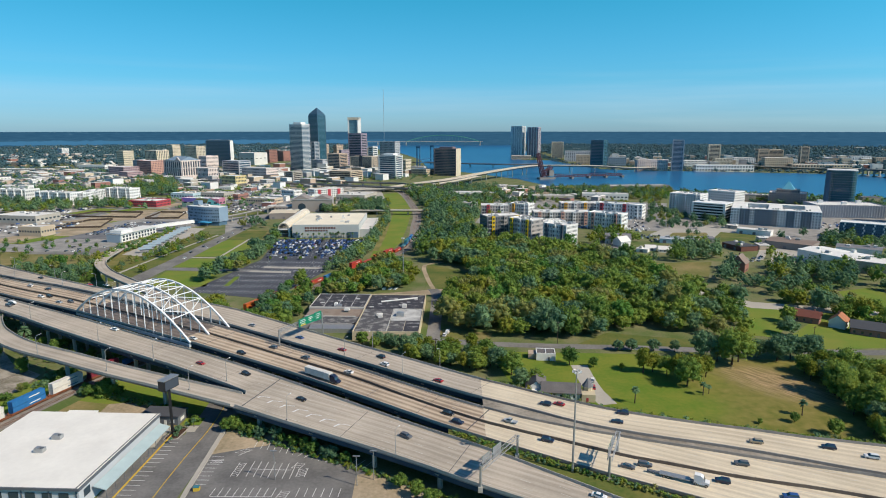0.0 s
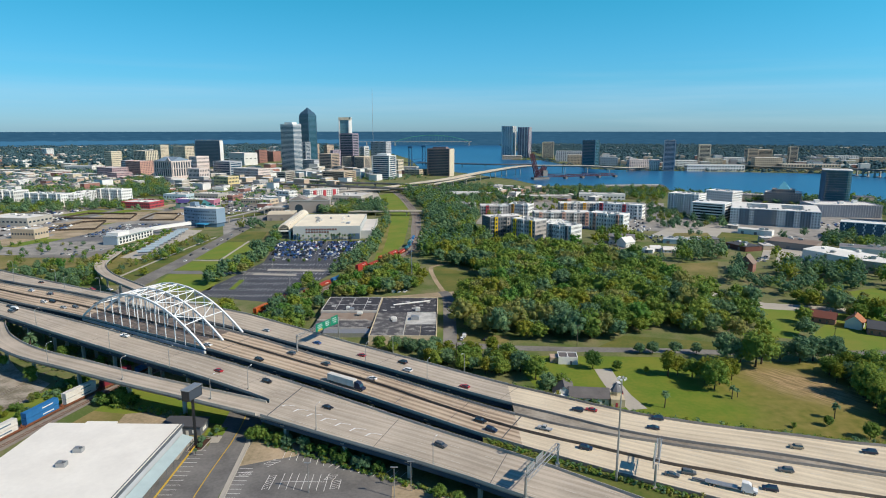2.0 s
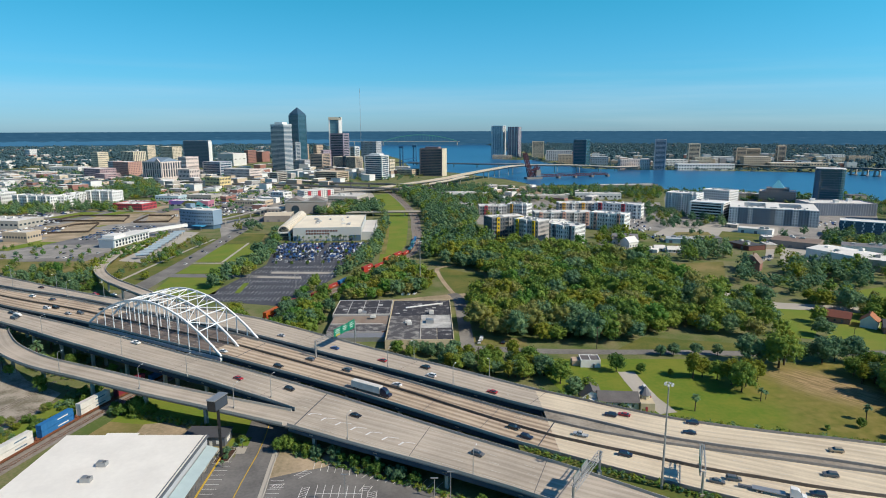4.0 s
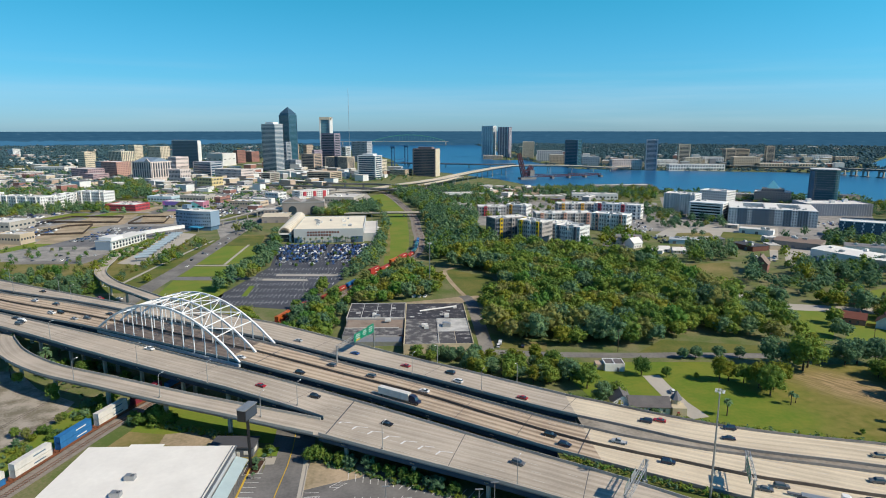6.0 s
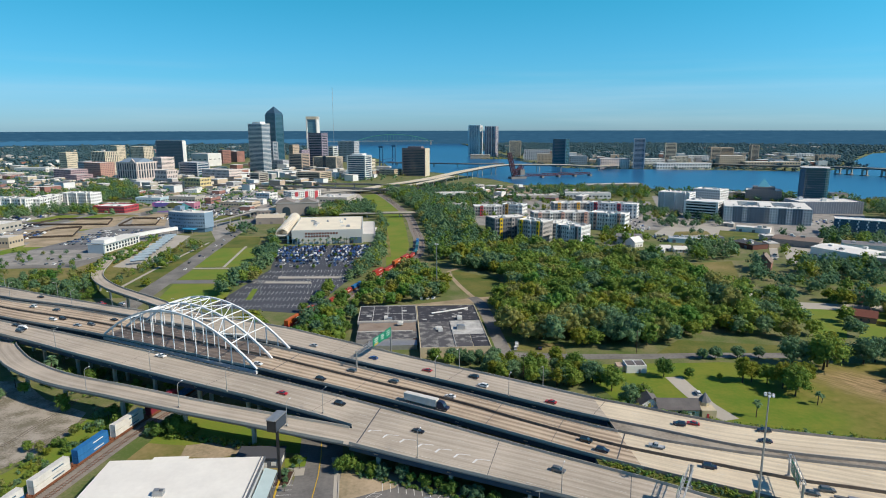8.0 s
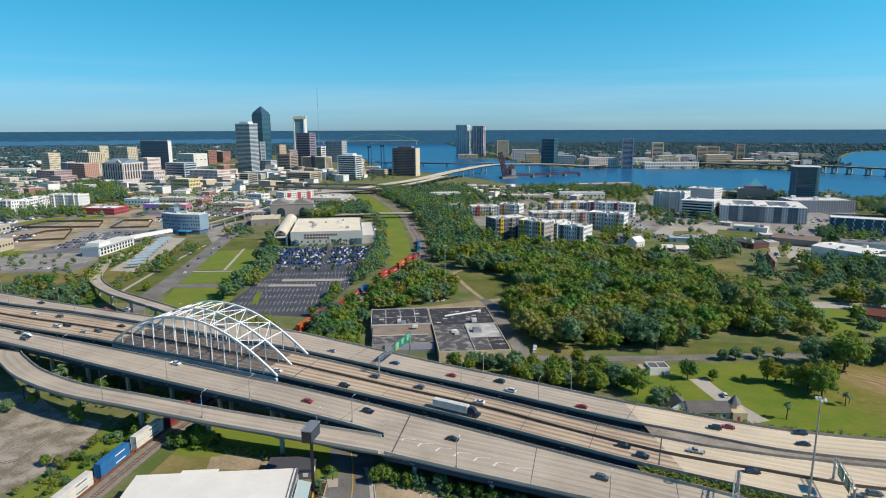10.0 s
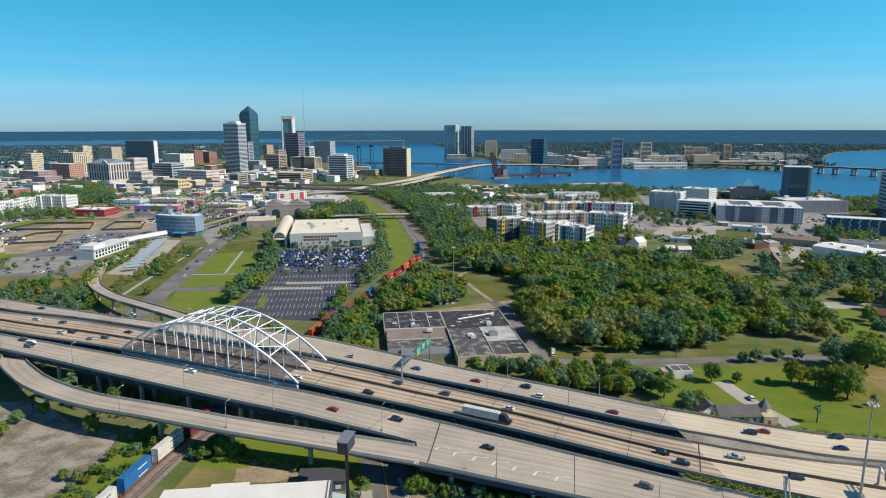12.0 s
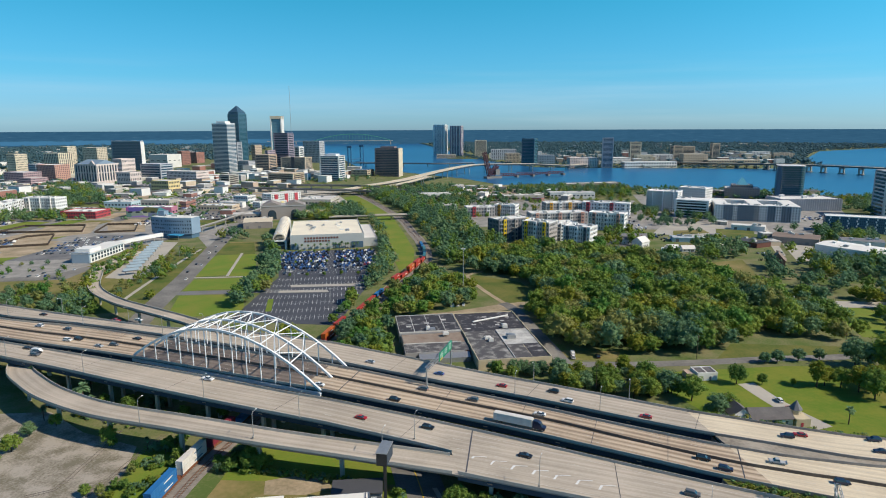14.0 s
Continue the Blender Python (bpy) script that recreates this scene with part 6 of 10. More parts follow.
def crown_mesh(seed, radius, high, lobes, leaves, material, fine=True, base=0.35, size=0.55):
    vv, ff = crown_arrays(np.random.default_rng(seed), radius, high, lobes, leaves, fine, base, size)
    me = bpy.data.meshes.new("crown")
    me.from_pydata(np.concatenate(vv).tolist(), [], faces_of(ff))
    me.materials.append(material)
    me.polygons.foreach_set('use_smooth', [True] * len(me.polygons))
    return me


def trunk_mesh(seed, high, thick):
    g = random.Random(seed)
    b = Bag()
    b.tube([(0, 0, -0.3), (g.uniform(-.2, .2), g.uniform(-.2, .2), high * 0.3), (g.uniform(-.4, .4), g.uniform(-.4, .4), high * 0.7)], [thick, thick * 0.75, thick * 0.3], 7)
    for i in range(5):
        a = g.uniform(0, 6.28); r = high * 0.28
        z = high * g.uniform(0.28, 0.45)
        b.tube([(0, 0, z), (math.cos(a) * r * 0.5, math.sin(a) * r * 0.5, z + high * 0.12), (math.cos(a) * r, math.sin(a) * r, z + high * 0.28)], [thick * 0.45, thick * 0.3, thick * 0.1], 5)
    return b.mesh("trunk", M["bark"])


def make_tree(name, label, seed, radius, high, lobes, leaves, material, base=0.14, size=0.55, thick=None):
    t = thing(name, Matrix.Identity(4), label, "tree")
    part("trunk", trunk_mesh(seed, high, thick or high * 0.03), None, t)
    part("crown", crown_mesh(seed, radius, high, lobes, leaves, material, False, base, size), None, t)
    return t


OAKS = [make_tree("tree", "broad green oak with a lobed crown", 31 + i, 5.2 + (i % 3) * 0.5, 10.5 + (i % 4) * 0.8, 24, 60, M["leaf"], size=0.46) for i in range(5)]
DARKS = [make_tree("tree", "dense dark green evergreen oak", 61 + i, 5.6, 10.0 + i, 24, 60, M["leaf_dark"], size=0.46) for i in range(3)]
GOLDS = [make_tree("tree", "tall tree with yellow-green autumn leaves", 81 + i, 4.0, 11.5 + i, 22, 58, M["leaf_yellow"], 0.14, 0.44) for i in range(2)]
BUSHES = [make_tree("bush", "low rounded green shrub", 91 + i, 1.7, 2.6, 9, 60, M["leaf" if i else "leaf_dark"], 0.08, 0.3, 0.08) for i in range(3)]


def make_palm(seed, high):
    t = thing("palm_tree", Matrix.Identity(4), "cabbage palm with a round head of fronds", "palm tree")
    g = random.Random(seed)
    part("trunk", Bag().tube([(0, 0, -0.2), (0.1, 0, high * 0.5), (0.0, 0.1, high * 0.85)], [0.26, 0.2, 0.2], 8).mesh("trunk", M["bark"]), None, t)
    b = Bag()
    for i in range(46):
        a = g.uniform(0, 6.28); el = g.uniform(-0.7, 1.3); ln = g.uniform(1.5, 2.1)
        pts = [(0, 0.1, high * 0.85)]
        for k in range(1, 4):
            u = k / 3
            pts.append((math.cos(a) * math.cos(el) * ln * u, math.sin(a) * math.cos(el) * ln * u, high * 0.85 + math.sin(el) * ln * u - 0.7 * u * u))
        for (p, q), wd in zip(zip(pts, pts[1:]), (0.25, 0.5, 0.35)):
            p, q = Vector(p), Vector(q)
            s = (q - p).cross(Vector((0, 0, 1))).normalized() * wd
            b.add([p - s, p + s, q + s * 0.8, q - s * 0.8], [(0, 1, 2, 3)])
    part("crown", b.mesh("crown", M["leaf_dark"]), None, t)
    return t


PALM = make_palm(3, 7.2)
PROTO = {"oak": OAKS, "dark": DARKS, "gold": GOLDS, "bush": BUSHES, "palm": [PALM]}
USED = set()


def plant(kind, x, y, scale=1.0, z=0.0, g=random.Random(8)):
    src = g.choice(PROTO[kind])
    m = Matrix.LocRotScale((x, y, z), Euler((0, 0, g.uniform(0, 6.28))), None)
    if src.name not in USED:
        USED.add(src.name)
        t = src
        t.matrix_world = m
    else:
        t = copy_thing(src, m)
    s = scale * g.uniform(0.85, 1.15)
    t.scale = (s, s, s * g.uniform(0.9, 1.1))
    return t


def inside(x, y, ring):
    hit = False
    for (ax, ay), (bx, by) in zip(ring, ring[1:] + ring[:1]):
        if (ay > y) != (by > y) and x < ax + (bx - ax) * (y - ay) / (by - ay):
            hit = not hit
    return hit


RAIL_LINE = smooth_line([(x, y, 0) for x, y in RAILS], 6)
def off_rails(x, y, far=8.5):
    return all((p.x - x) ** 2 + (p.y - y) ** 2 > far * far for p in RAIL_LINE)


OPEN = [[(150, 488), (184, 474), (222, 500), (238, 556), (190, 552), (168, 512)], [(162, 462), (180, 440), (205, 412), (222, 390), (236, 398), (226, 428), (202, 464), (176, 480)],
        [(172, 348), (190, 346), (214, 382), (222, 412), (198, 414)], [(270, 392), (296, 396), (322, 440), (318, 464), (288, 452)], [(192, 324), (244, 326), (256, 346), (222, 358), (198, 346)],
        [(212, 350), (252, 346), (262, 372), (240, 384), (218, 388)]]  # lawns and yards between the trees
CLEAR = [(255, 516, 15), (247, 500, 13), (241, 486, 9), (300, 608, 14), (318, 585, 16), (230, 387, 7), (237, 370, 7), (250, 358, 7), (259, 419, 7), (223, 375, 5), (230, 359, 5), (242, 347, 5), (251, 406, 5)]  # open ground round the houses and workshops


def spots(ring, gap, seed, keep=1.0):
    """Loose, uneven spots inside a ring, about gap apart."""
    g = random.Random(seed)
    xs, ys = [p[0] for p in ring], [p[1] for p in ring]
    out = []
    y = min(ys)
    odd = 0
    while y < max(ys):
        x = min(xs) + odd * gap / 2
        while x < max(xs):
            px, py = x + g.uniform(-.38, .38) * gap, y + g.uniform(-.38, .38) * gap
            if inside(px, py, ring) and g.random() < keep and (px < -240 or px > 0 or off_rails(px, py)) and all((px - cx) ** 2 + (py - cy) ** 2 > cr * cr for cx, cy, cr in CLEAR) and not any(inside(px, py, lawn) for lawn in OPEN) and not (180 < px < 420 and abs(py - 324 - (px - 183) * 0.03) < 8):
                out.append((px, py))
            x += gap
        y += gap * 0.87
        odd = 1 - odd
    return out


def grove(ring, gap, seed, kinds="oak oak oak dark dark gold", scale=1.0, keep=1.0):
    g = random.Random(seed)
    for x, y in spots(ring, gap, seed, keep):
        plant(g.choice(kinds.split()), x, y, scale * g.uniform(0.75, 1.15), 0.0, g)


# far woods: the same clumped crowns, gathered into one mesh a wood
LOW = []
for i in range(6):
    vv, ff = crown_arrays(np.random.default_rng(200 + i), 5.6, 10.0 + (i % 3), 11, 18, "rough", 0.06, 0.66)
    LOW.append((np.concatenate(vv), faces_of(ff)))
MIDW = []
for i in range(7):
    vv, ff = crown_arrays(np.random.default_rng(250 + i), 5.4 + (i % 3) * 0.5, 10.0 + (i % 4), 19, 34, False, 0.12, 0.52, 0.18, 0.36)
    MIDW.append((np.concatenate(vv), faces_of(ff)))
SCRUB = []
for i in range(4):
    vv, ff = crown_arrays(np.random.default_rng(280 + i), 1.1, 1.5, 2, 18, False, 0.0, 0.3, 0.4, 0.6)
    SCRUB.append((np.concatenate(vv), faces_of(ff)))
FARLOW = []
for i in range(4):
    vv, ff = crown_arrays(np.random.default_rng(300 + i), 6.5, 5.6, 3, 6, "rough", 0.0, 1.2, 0.38, 0.55)
    FARLOW.append((np.concatenate(vv), faces_of(ff)))


def wood(label, places, material, seed, stock=LOW, scale=1.0, name="woodland"):
    g = np.random.default_rng(seed)
    vs, fs, k, kinds = [], [], 0, []
    share = {'leaf': (0.42, 0.25, 0.12, 0.13, 0.08), 'leaf_dark': (0.20, 0.70, 0.02, 0.06, 0.02)}.get(material.name)
    for x, y, *up in places:
        v, f = stock[g.integers(len(stock))]
        a = g.uniform(0, 6.28); s = scale * g.uniform(0.62, 1.35)
        c, sn = math.cos(a), math.sin(a)
        w = np.empty_like(v)
        w[:, 0] = (v[:, 0] * c - v[:, 1] * sn) * s + x
        w[:, 1] = (v[:, 0] * sn + v[:, 1] * c) * s + y
        w[:, 2] = v[:, 2] * s * g.uniform(0.85, 1.15) + (up[0] if up else 0.0)
        vs.append(w); fs.append([tuple(i + k for i in q) for q in f]); k += len(v)
        kinds.append(np.full(len(f), g.choice(5, p=share) if share else 0))
    me = bpy.data.meshes.new(name)
    me.from_pydata(np.concatenate(vs).tolist(), [], [q for f in fs for q in f])
    for mt in ((M['leaf'], M['leaf_dark'], M['leaf_yellow'], M['leaf_tan'], M['leaf_fresh']) if share else (material,)):
        me.materials.append(mt)
    me.polygons.foreach_set('use_smooth', [True] * len(me.polygons))
    me.polygons.foreach_set('material_index', np.concatenate(kinds).astype(np.int32))
    return tagged(new(name, me), label, "trees", "", "stuff")
wood("dense mixed wood across the street", spots([(-4, 358), (14, 349), (30, 343), (84, 338), (93, 349), (122, 366), (140, 352), (162, 342), (168, 420), (120, 440), (16, 448), (-4, 436)], 9.5, 1, 1.0), M["leaf"], 1, MIDW, 1.2)
grove([(184, 297), (215, 282), (262, 270), (262, 204), (200, 204), (170, 221), (167, 240), (173, 262), (180, 286)], 6.6, 4, "oak gold oak oak dark", scale=1.05)
grove([(-35, 314), (-20, 323), (10, 313), (32, 303), (28, 290), (8, 285), (-12, 298)], 7, 5, "oak dark gold oak", scale=0.78)
wood("thick trees between highway and warehouses", spots([(-170, 375), (-150, 366), (-100, 345), (-97, 420), (-110, 470), (-122, 480), (-138, 400), (-160, 392)], 8, 6, 1.0), M["leaf"], 6, MIDW, 0.85)
grove([(-62, 332), (-25, 330), (-22, 322), (-50, 316)], 8.5, 7, "dark oak", scale=0.7)
wood("loose trees beyond the highway", spots([(-400, 520), (-352, 476), (-300, 440), (-285, 455), (-320, 500), (-370, 545)], 9, 8, 0.8), M["leaf_dark"], 8, MIDW, 0.7)
wood("row of dark trees beside the parking lot", spots([(-205, 470), (-196, 470), (-184, 505), (-180, 560), (-192, 640), (-203, 720), (-211, 720), (-201, 640), (-194, 560)], 8, 9, 1.0), M["leaf_dark"], 9, MIDW, 0.9)
grove([(-240, 345), (-215, 320), (-170, 300), (-150, 288), (-150, 282), (-215, 308), (-248, 330)], 7, 10, "bush bush oak", scale=0.7, keep=0.6)
grove([(-200, 205), (-188, 230), (-181, 262), (-188, 280), (-194, 262), (-200, 235)], 6, 11, "bush", scale=0.9, keep=0.7)
wood("trees around the gravel track", spots([(-100, 425), (-60, 440), (-35, 452), (-30, 490), (-45, 540), (-75, 540), (-95, 480)], 8, 12, 1.0), M["leaf"], 12, MIDW, 0.9)
wood("trees around the houses", spots([(168, 345), (250, 350), (300, 330), (320, 430), (165, 430)], 10, 13, 0.85), M["leaf"], 13, MIDW, 0.95)
wood("dense green wood beside the street", spots([(16, 448), (120, 440), (165, 420), (185, 430), (200, 450), (165, 510), (130, 590), (60, 620), (0, 600), (-20, 550), (14, 508)], 9.3, 21, 1.0), M["leaf"], 21, MIDW, 1.2)
wood("trees along the railway", spots([(-40, 560), (0, 600), (40, 660), (20, 740), (30, 860), (0, 960), (-20, 1080), (-60, 1180), (-85, 1180), (-50, 1000), (-40, 850), (-35, 700), (-38, 620)], 9.5, 22, 1.0), M["leaf_dark"], 22, LOW, 1.15)
wood("row of trees between the parking lot and the grass strip", spots([(-108, 500), (-83, 560), (-84, 660), (-85, 760), (-98, 880), (-150, 905), (-200, 897), (-200, 882), (-130, 876), (-96, 870), (-91, 760), (-93, 600), (-113, 500)], 7.2, 23, 1.0), M["leaf_dark"], 23, LOW, 1.0)
wood("trees between the houses", spots([(230, 440), (190, 530), (165, 560), (230, 540), (330, 535), (400, 545), (480, 510), (420, 430), (300, 430)], 11, 24, 0.6), M["leaf_dark"], 24, LOW, 1.05)
wood("trees beside the apartments", spots([(140, 620), (150, 700), (190, 725), (205, 660)], 11, 25, 0.5), M["leaf"], 25, LOW, 1.0)
wood("street trees before the riverside blocks", spots([(238, 771), (254, 736), (328, 750), (359, 807), (292, 927)], 11, 26, 0.6), M["leaf_dark"], 26, LOW, 0.8)
wood("trees along the riverside", spots([(191, 1144), (354, 1039), (419, 1202), (309, 1245), (187, 1219)], 12, 27, 0.8), M["leaf_dark"], 27, LOW, 1.0)
wood("trees beyond the footbridge", spots([(-60, 967), (28, 920), (93, 1094), (85, 1289), (-89, 1247), (-118, 1189)], 12.5, 28, 0.85), M["leaf_dark"], 28, LOW, 1.0)
wood("street trees of the inner city", spots([(-649, 854), (-496, 935), (-536, 993), (-674, 974), (-761, 1004)], 13, 29, 0.8), M["leaf_dark"], 29, LOW, 1.0)
wood("park trees of the inner city", spots([(-575, 1077), (-509, 1117), (-673, 1443), (-760, 1441)], 12, 30, 0.95), M["leaf_dark"], 30, LOW, 1.1)
wood("trees along the avenue", spots([(-258, 486), (-271, 566), (-270, 658), (-286, 683), (-305, 579)], 12, 31, 0.45), M["leaf"], 31, LOW, 0.7)
wood("trees of the western lots", spots([(-414, 537), (-326, 539), (-378, 638), (-499, 652)], 13, 32, 0.4), M["leaf"], 32, LOW, 0.45)
wood("scattered street trees", spots([(-686, 903), (-244, 914), (-230, 1488), (-564, 1865), (-1387, 1845)], 22, 33, 0.5), M["leaf_dark"], 33, FARLOW, 1.0)
wood("trees among the factories", spots([(190, 540), (378, 533), (486, 694), (272, 749)], 22, 34, 0.25), M["leaf_dark"], 34, LOW, 0.75)
wood("trees by the garage", spots([(372, 624), (420, 596), (473, 676), (417, 692)], 10, 35, 0.7), M["leaf_dark"], 35, LOW, 1.0)
wood("trees among the apartments", spots([(26, 841), (291, 848), (365, 1100), (62, 1075)], 14, 36, 0.4), M["leaf"], 36, LOW, 0.7)
wood("trees near the depot", spots([(-166, 865), (-103, 879), (-107, 988), (-189, 986)], 9, 37, 0.9), M["leaf_dark"], 37, LOW, 1.0)
wood("shade trees at the end of the lawns", [(-262, 742), (-254, 752), (-246, 738), (-243, 756), (-252, 768), (-236, 745), (-229, 832), (-222, 840)], M["leaf_dark"], 38, LOW, 1.0)
wood("bushes before the transit station", spots([(-348, 600), (-330, 562), (-320, 600), (-332, 720), (-344, 730), (-340, 660)], 6, 61, 0.75), M["leaf"], 61, SCRUB, 2.6)
wood("bushes and young trees along the avenue", spots([(-300, 520), (-286, 500), (-284, 600), (-282, 690), (-296, 690), (-298, 600)], 7, 62, 0.7), M["leaf"], 62, LOW, 0.45)
wood("trees under the curving ramp", spots([(-330, 520), (-318, 480), (-296, 455), (-285, 470), (-306, 510), (-316, 545)], 8, 63, 0.8), M["leaf"], 63, LOW, 0.8)
wood("large shade trees near the workshops", spots([(196, 552), (246, 561), (267, 622), (222, 621)], 11, 64, 1), M["leaf_dark"], 64, LOW, 1.05)
wood("trees beside the red house", spots([(237, 470), (307, 472), (330, 517), (296, 534), (254, 503)], 10, 65, 0.8), M["leaf_dark"], 65, LOW, 1.0)
wood("trees along the far shore path", spots([(378, 1082), (647, 935), (752, 1092), (637, 1145), (535, 1194), (434, 1214)], 16, 66, 0.8), M["leaf_dark"], 66, FARLOW, 1.1)
wood("trees of the riverside lots", spots([(-7, 1047), (58, 992), (250, 1079), (221, 1255), (58, 1216), (-8, 1139)], 16, 67, 0.55), M["leaf_dark"], 67, LOW, 0.9)
wood("clumps of trees below downtown", spots([(-760, 1250), (-330, 1230), (-200, 1400), (-40, 1500), (-60, 1750), (-400, 1850), (-820, 1700)], 20, 68, 0.45), M["leaf_dark"], 68, FARLOW, 0.9)
wood("dark park trees of the western city", spots([(-900, 1050), (-640, 1020), (-560, 1150), (-640, 1330), (-900, 1300)], 15, 69, 0.6), M["leaf_dark"], 69, FARLOW, 1.0)
# the far woods below wear the leaf colour with haze painted in
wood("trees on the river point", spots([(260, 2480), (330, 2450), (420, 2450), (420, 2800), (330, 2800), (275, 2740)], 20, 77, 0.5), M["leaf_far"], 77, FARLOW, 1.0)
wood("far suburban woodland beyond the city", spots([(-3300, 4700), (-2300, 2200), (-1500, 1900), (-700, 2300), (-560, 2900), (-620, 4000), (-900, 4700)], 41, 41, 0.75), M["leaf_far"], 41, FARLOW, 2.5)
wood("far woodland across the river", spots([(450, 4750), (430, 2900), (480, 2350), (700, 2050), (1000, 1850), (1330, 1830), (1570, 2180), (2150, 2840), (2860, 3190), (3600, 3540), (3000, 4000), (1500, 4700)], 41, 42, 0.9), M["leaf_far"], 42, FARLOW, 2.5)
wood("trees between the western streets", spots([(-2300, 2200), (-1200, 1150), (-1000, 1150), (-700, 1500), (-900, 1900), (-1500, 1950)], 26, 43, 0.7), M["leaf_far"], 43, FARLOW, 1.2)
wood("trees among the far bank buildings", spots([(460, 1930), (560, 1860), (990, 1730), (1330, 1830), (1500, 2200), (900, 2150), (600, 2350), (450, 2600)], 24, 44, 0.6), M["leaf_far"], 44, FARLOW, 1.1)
shore = [p for p in smooth_line([(x, y, 0) for x, y in RIVER_FAR[2:]], 17)]
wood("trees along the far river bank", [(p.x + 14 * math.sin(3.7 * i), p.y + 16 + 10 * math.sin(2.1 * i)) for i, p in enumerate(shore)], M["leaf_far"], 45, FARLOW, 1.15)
wood("trees beside the riverside garage", spots([(585, 800), (640, 770), (800, 960), (660, 990), (605, 905)], 13, 46, 0.8), M["leaf_dark"], 46, LOW, 0.95)
wood("weedy green scrub on the highway bank", [(x + g, FAR_F(x) + q, (deck_z(x) - 0.6) * max(0, 1 - q / (5 + deck_z(x) * 0.9))) for x in range(16, 230, 2) for q, g in ((1.5, 0), (4.5, 1), (7.5, 0.4), (10.5, 1.3))], M["leaf"], 51, SCRUB, 1.25, "scrub")
wood("weedy green scrub along the median", [(x + 0.7 * k, MID_N(x) - 1.2 - 1.6 * k, deck_z(x) - 0.45) for x in range(2, 170, 2) for k in range(3) if NEAR_F(x) < MID_N(x) - 1.6 - 1.6 * k], M["leaf"], 52, SCRUB, 0.85, "scrub")
for kind, x, y, size in (('oak', -85.5, 229, 0.62), ('oak', -88.5, 228, 0.55), ('oak', -81.5, 227.5, 0.45), ('bush', -77, 226, 1.9), ('bush', -73.5, 224.5, 1.6), ('dark', -66.5, 222.0, 0.46), ('oak', -63.5, 219.5, 0.42), ('bush', -59, 217.8, 1.7), ('oak', -54, 215.5, 0.42),
                         ('bush', -50.5, 213, 1.8), ('dark', -45.5, 210.5, 0.44), ('bush', -42, 208.5, 1.7), ('bush', -36.5, 206, 1.5), ('oak', -15, 190, 0.46), ('oak', -9, 185, 0.40), ('bush', -4, 182, 2.0), ('oak', 2, 176, 0.42)):
    plant(kind, x - 0.8, y - 2.6, size)
wood("low green creepers along the foot of the bridge", [(x + 0.9 * math.sin(7.1 * x + k), RAMP_N(x) - 1.0 - 1.3 * k - 0.8 * math.sin(2.3 * x)) for x in range(-84, 12, 1) for k in range(2)], M["leaf"], 55, SCRUB, 0.75, "scrub")
strip = [(-206, 246), (-193, 277), (-185, 281), (-181, 264), (-192, 232), (-205, 196), (-222, 200)]
wood("green scrub between yard and rails", [p for p in spots(strip, 1.7, 53, 0.8) if math.sin(p[0] * 0.55 + 1.3 * math.sin(p[1] * 0.31)) + math.sin(p[1] * 0.43) > 0.35], M["leaf"], 53, SCRUB, 0.95, "scrub")
wood("tall shrubs between yard and rails", [p for p in spots(strip, 6.5, 58, 0.55) if p[1] > 222], M["leaf"], 58, MIDW, 0.36, "scrub")
wood("green scrub between ramp and highway", spots([(-245, 316), (-227, 306), (-204, 294), (-186, 288), (-172, 283), (-176, 293), (-197, 303), (-220, 316), (-242, 327)], 3.0, 57, 0.85), M["leaf"], 57, SCRUB, 1.3, "scrub")
hedge = smooth_line([(-160, 255.6, 0), (-150, 253.8, 0), (-142, 250.8, 0), (-134, 247.6, 0), (-126.5, 244.6, 0), (-119, 241.4, 0)], 1.1)
wood("clipped bright green hedge along the yard", [(p.x + 0.5 * math.sin(9.1 * i), p.y + k + 0.4 * math.sin(5.3 * i + k)) for i, p in enumerate(hedge) for k in (0, 1.3)], M["leaf"], 54, SCRUB, 1.15, "hedge")
plant('oak', -156.5, 257.5, 0.66)
plant('oak', -150.5, 258.5, 0.5)
plant('bush', -163.5, 257.0, 1.6)
plant('bush', -168.5, 258.0, 1.3)
for x, y, size in ((-108.6, 225.2, 1.5), (-107.8, 221.0, 1.2), (-104.8, 233.0, 1.9), (-106.4, 235.0, 1.6)):
    plant('bush', x, y, size * 0.6)
plant('palm', 82.0, 255.7, 1)
plant('palm', 115.5, 264.8, 0.8)
plant('palm', 118.8, 266.7, 0.75)
plant('dark', 91.5, 322.0, 0.60)
plant('dark', 98.6, 322.1, 0.60)
plant('dark', 110.9, 322.4, 0.60)
plant('dark', 121.9, 321.0, 0.60)
plant('oak', 72.8, 297.8, 0.5)
plant('dark', 199.3, 325.5, 0.9)
for kind, x, y, size in (('gold', 96, 291, 1.02), ('gold', 101, 292, 0.94), ('oak', 107, 289, 0.99), ('gold', 111, 283, 1.05), ('oak', 112, 275, 1.22), ('gold', 117, 281, 1.11), ('oak', 121, 287, 0.99), ('gold', 125, 286, 0.88),
                         ('dark', 133, 310, 1.19), ('dark', 139, 307, 1.00), ('oak', 145, 303, 1.50), ('gold', 150, 307, 1.31), ('dark', 163, 313, 1.06), ('dark', 171, 309, 1.19), ('dark', 179, 311, 1.19), ('dark', 187, 309, 1.06),
                         ('oak', 176, 292, 0.94), ('gold', 174, 283, 1.00), ('oak', 153, 228, 0.53), ('oak', 143, 239, 0.38), ('palm', 149.7, 245.5, 0.90)):
    plant(kind, x, y, size)  # the clumps that stand on the lawn and round the dry field
plant('oak', -156.4, 258.1, 0.65)
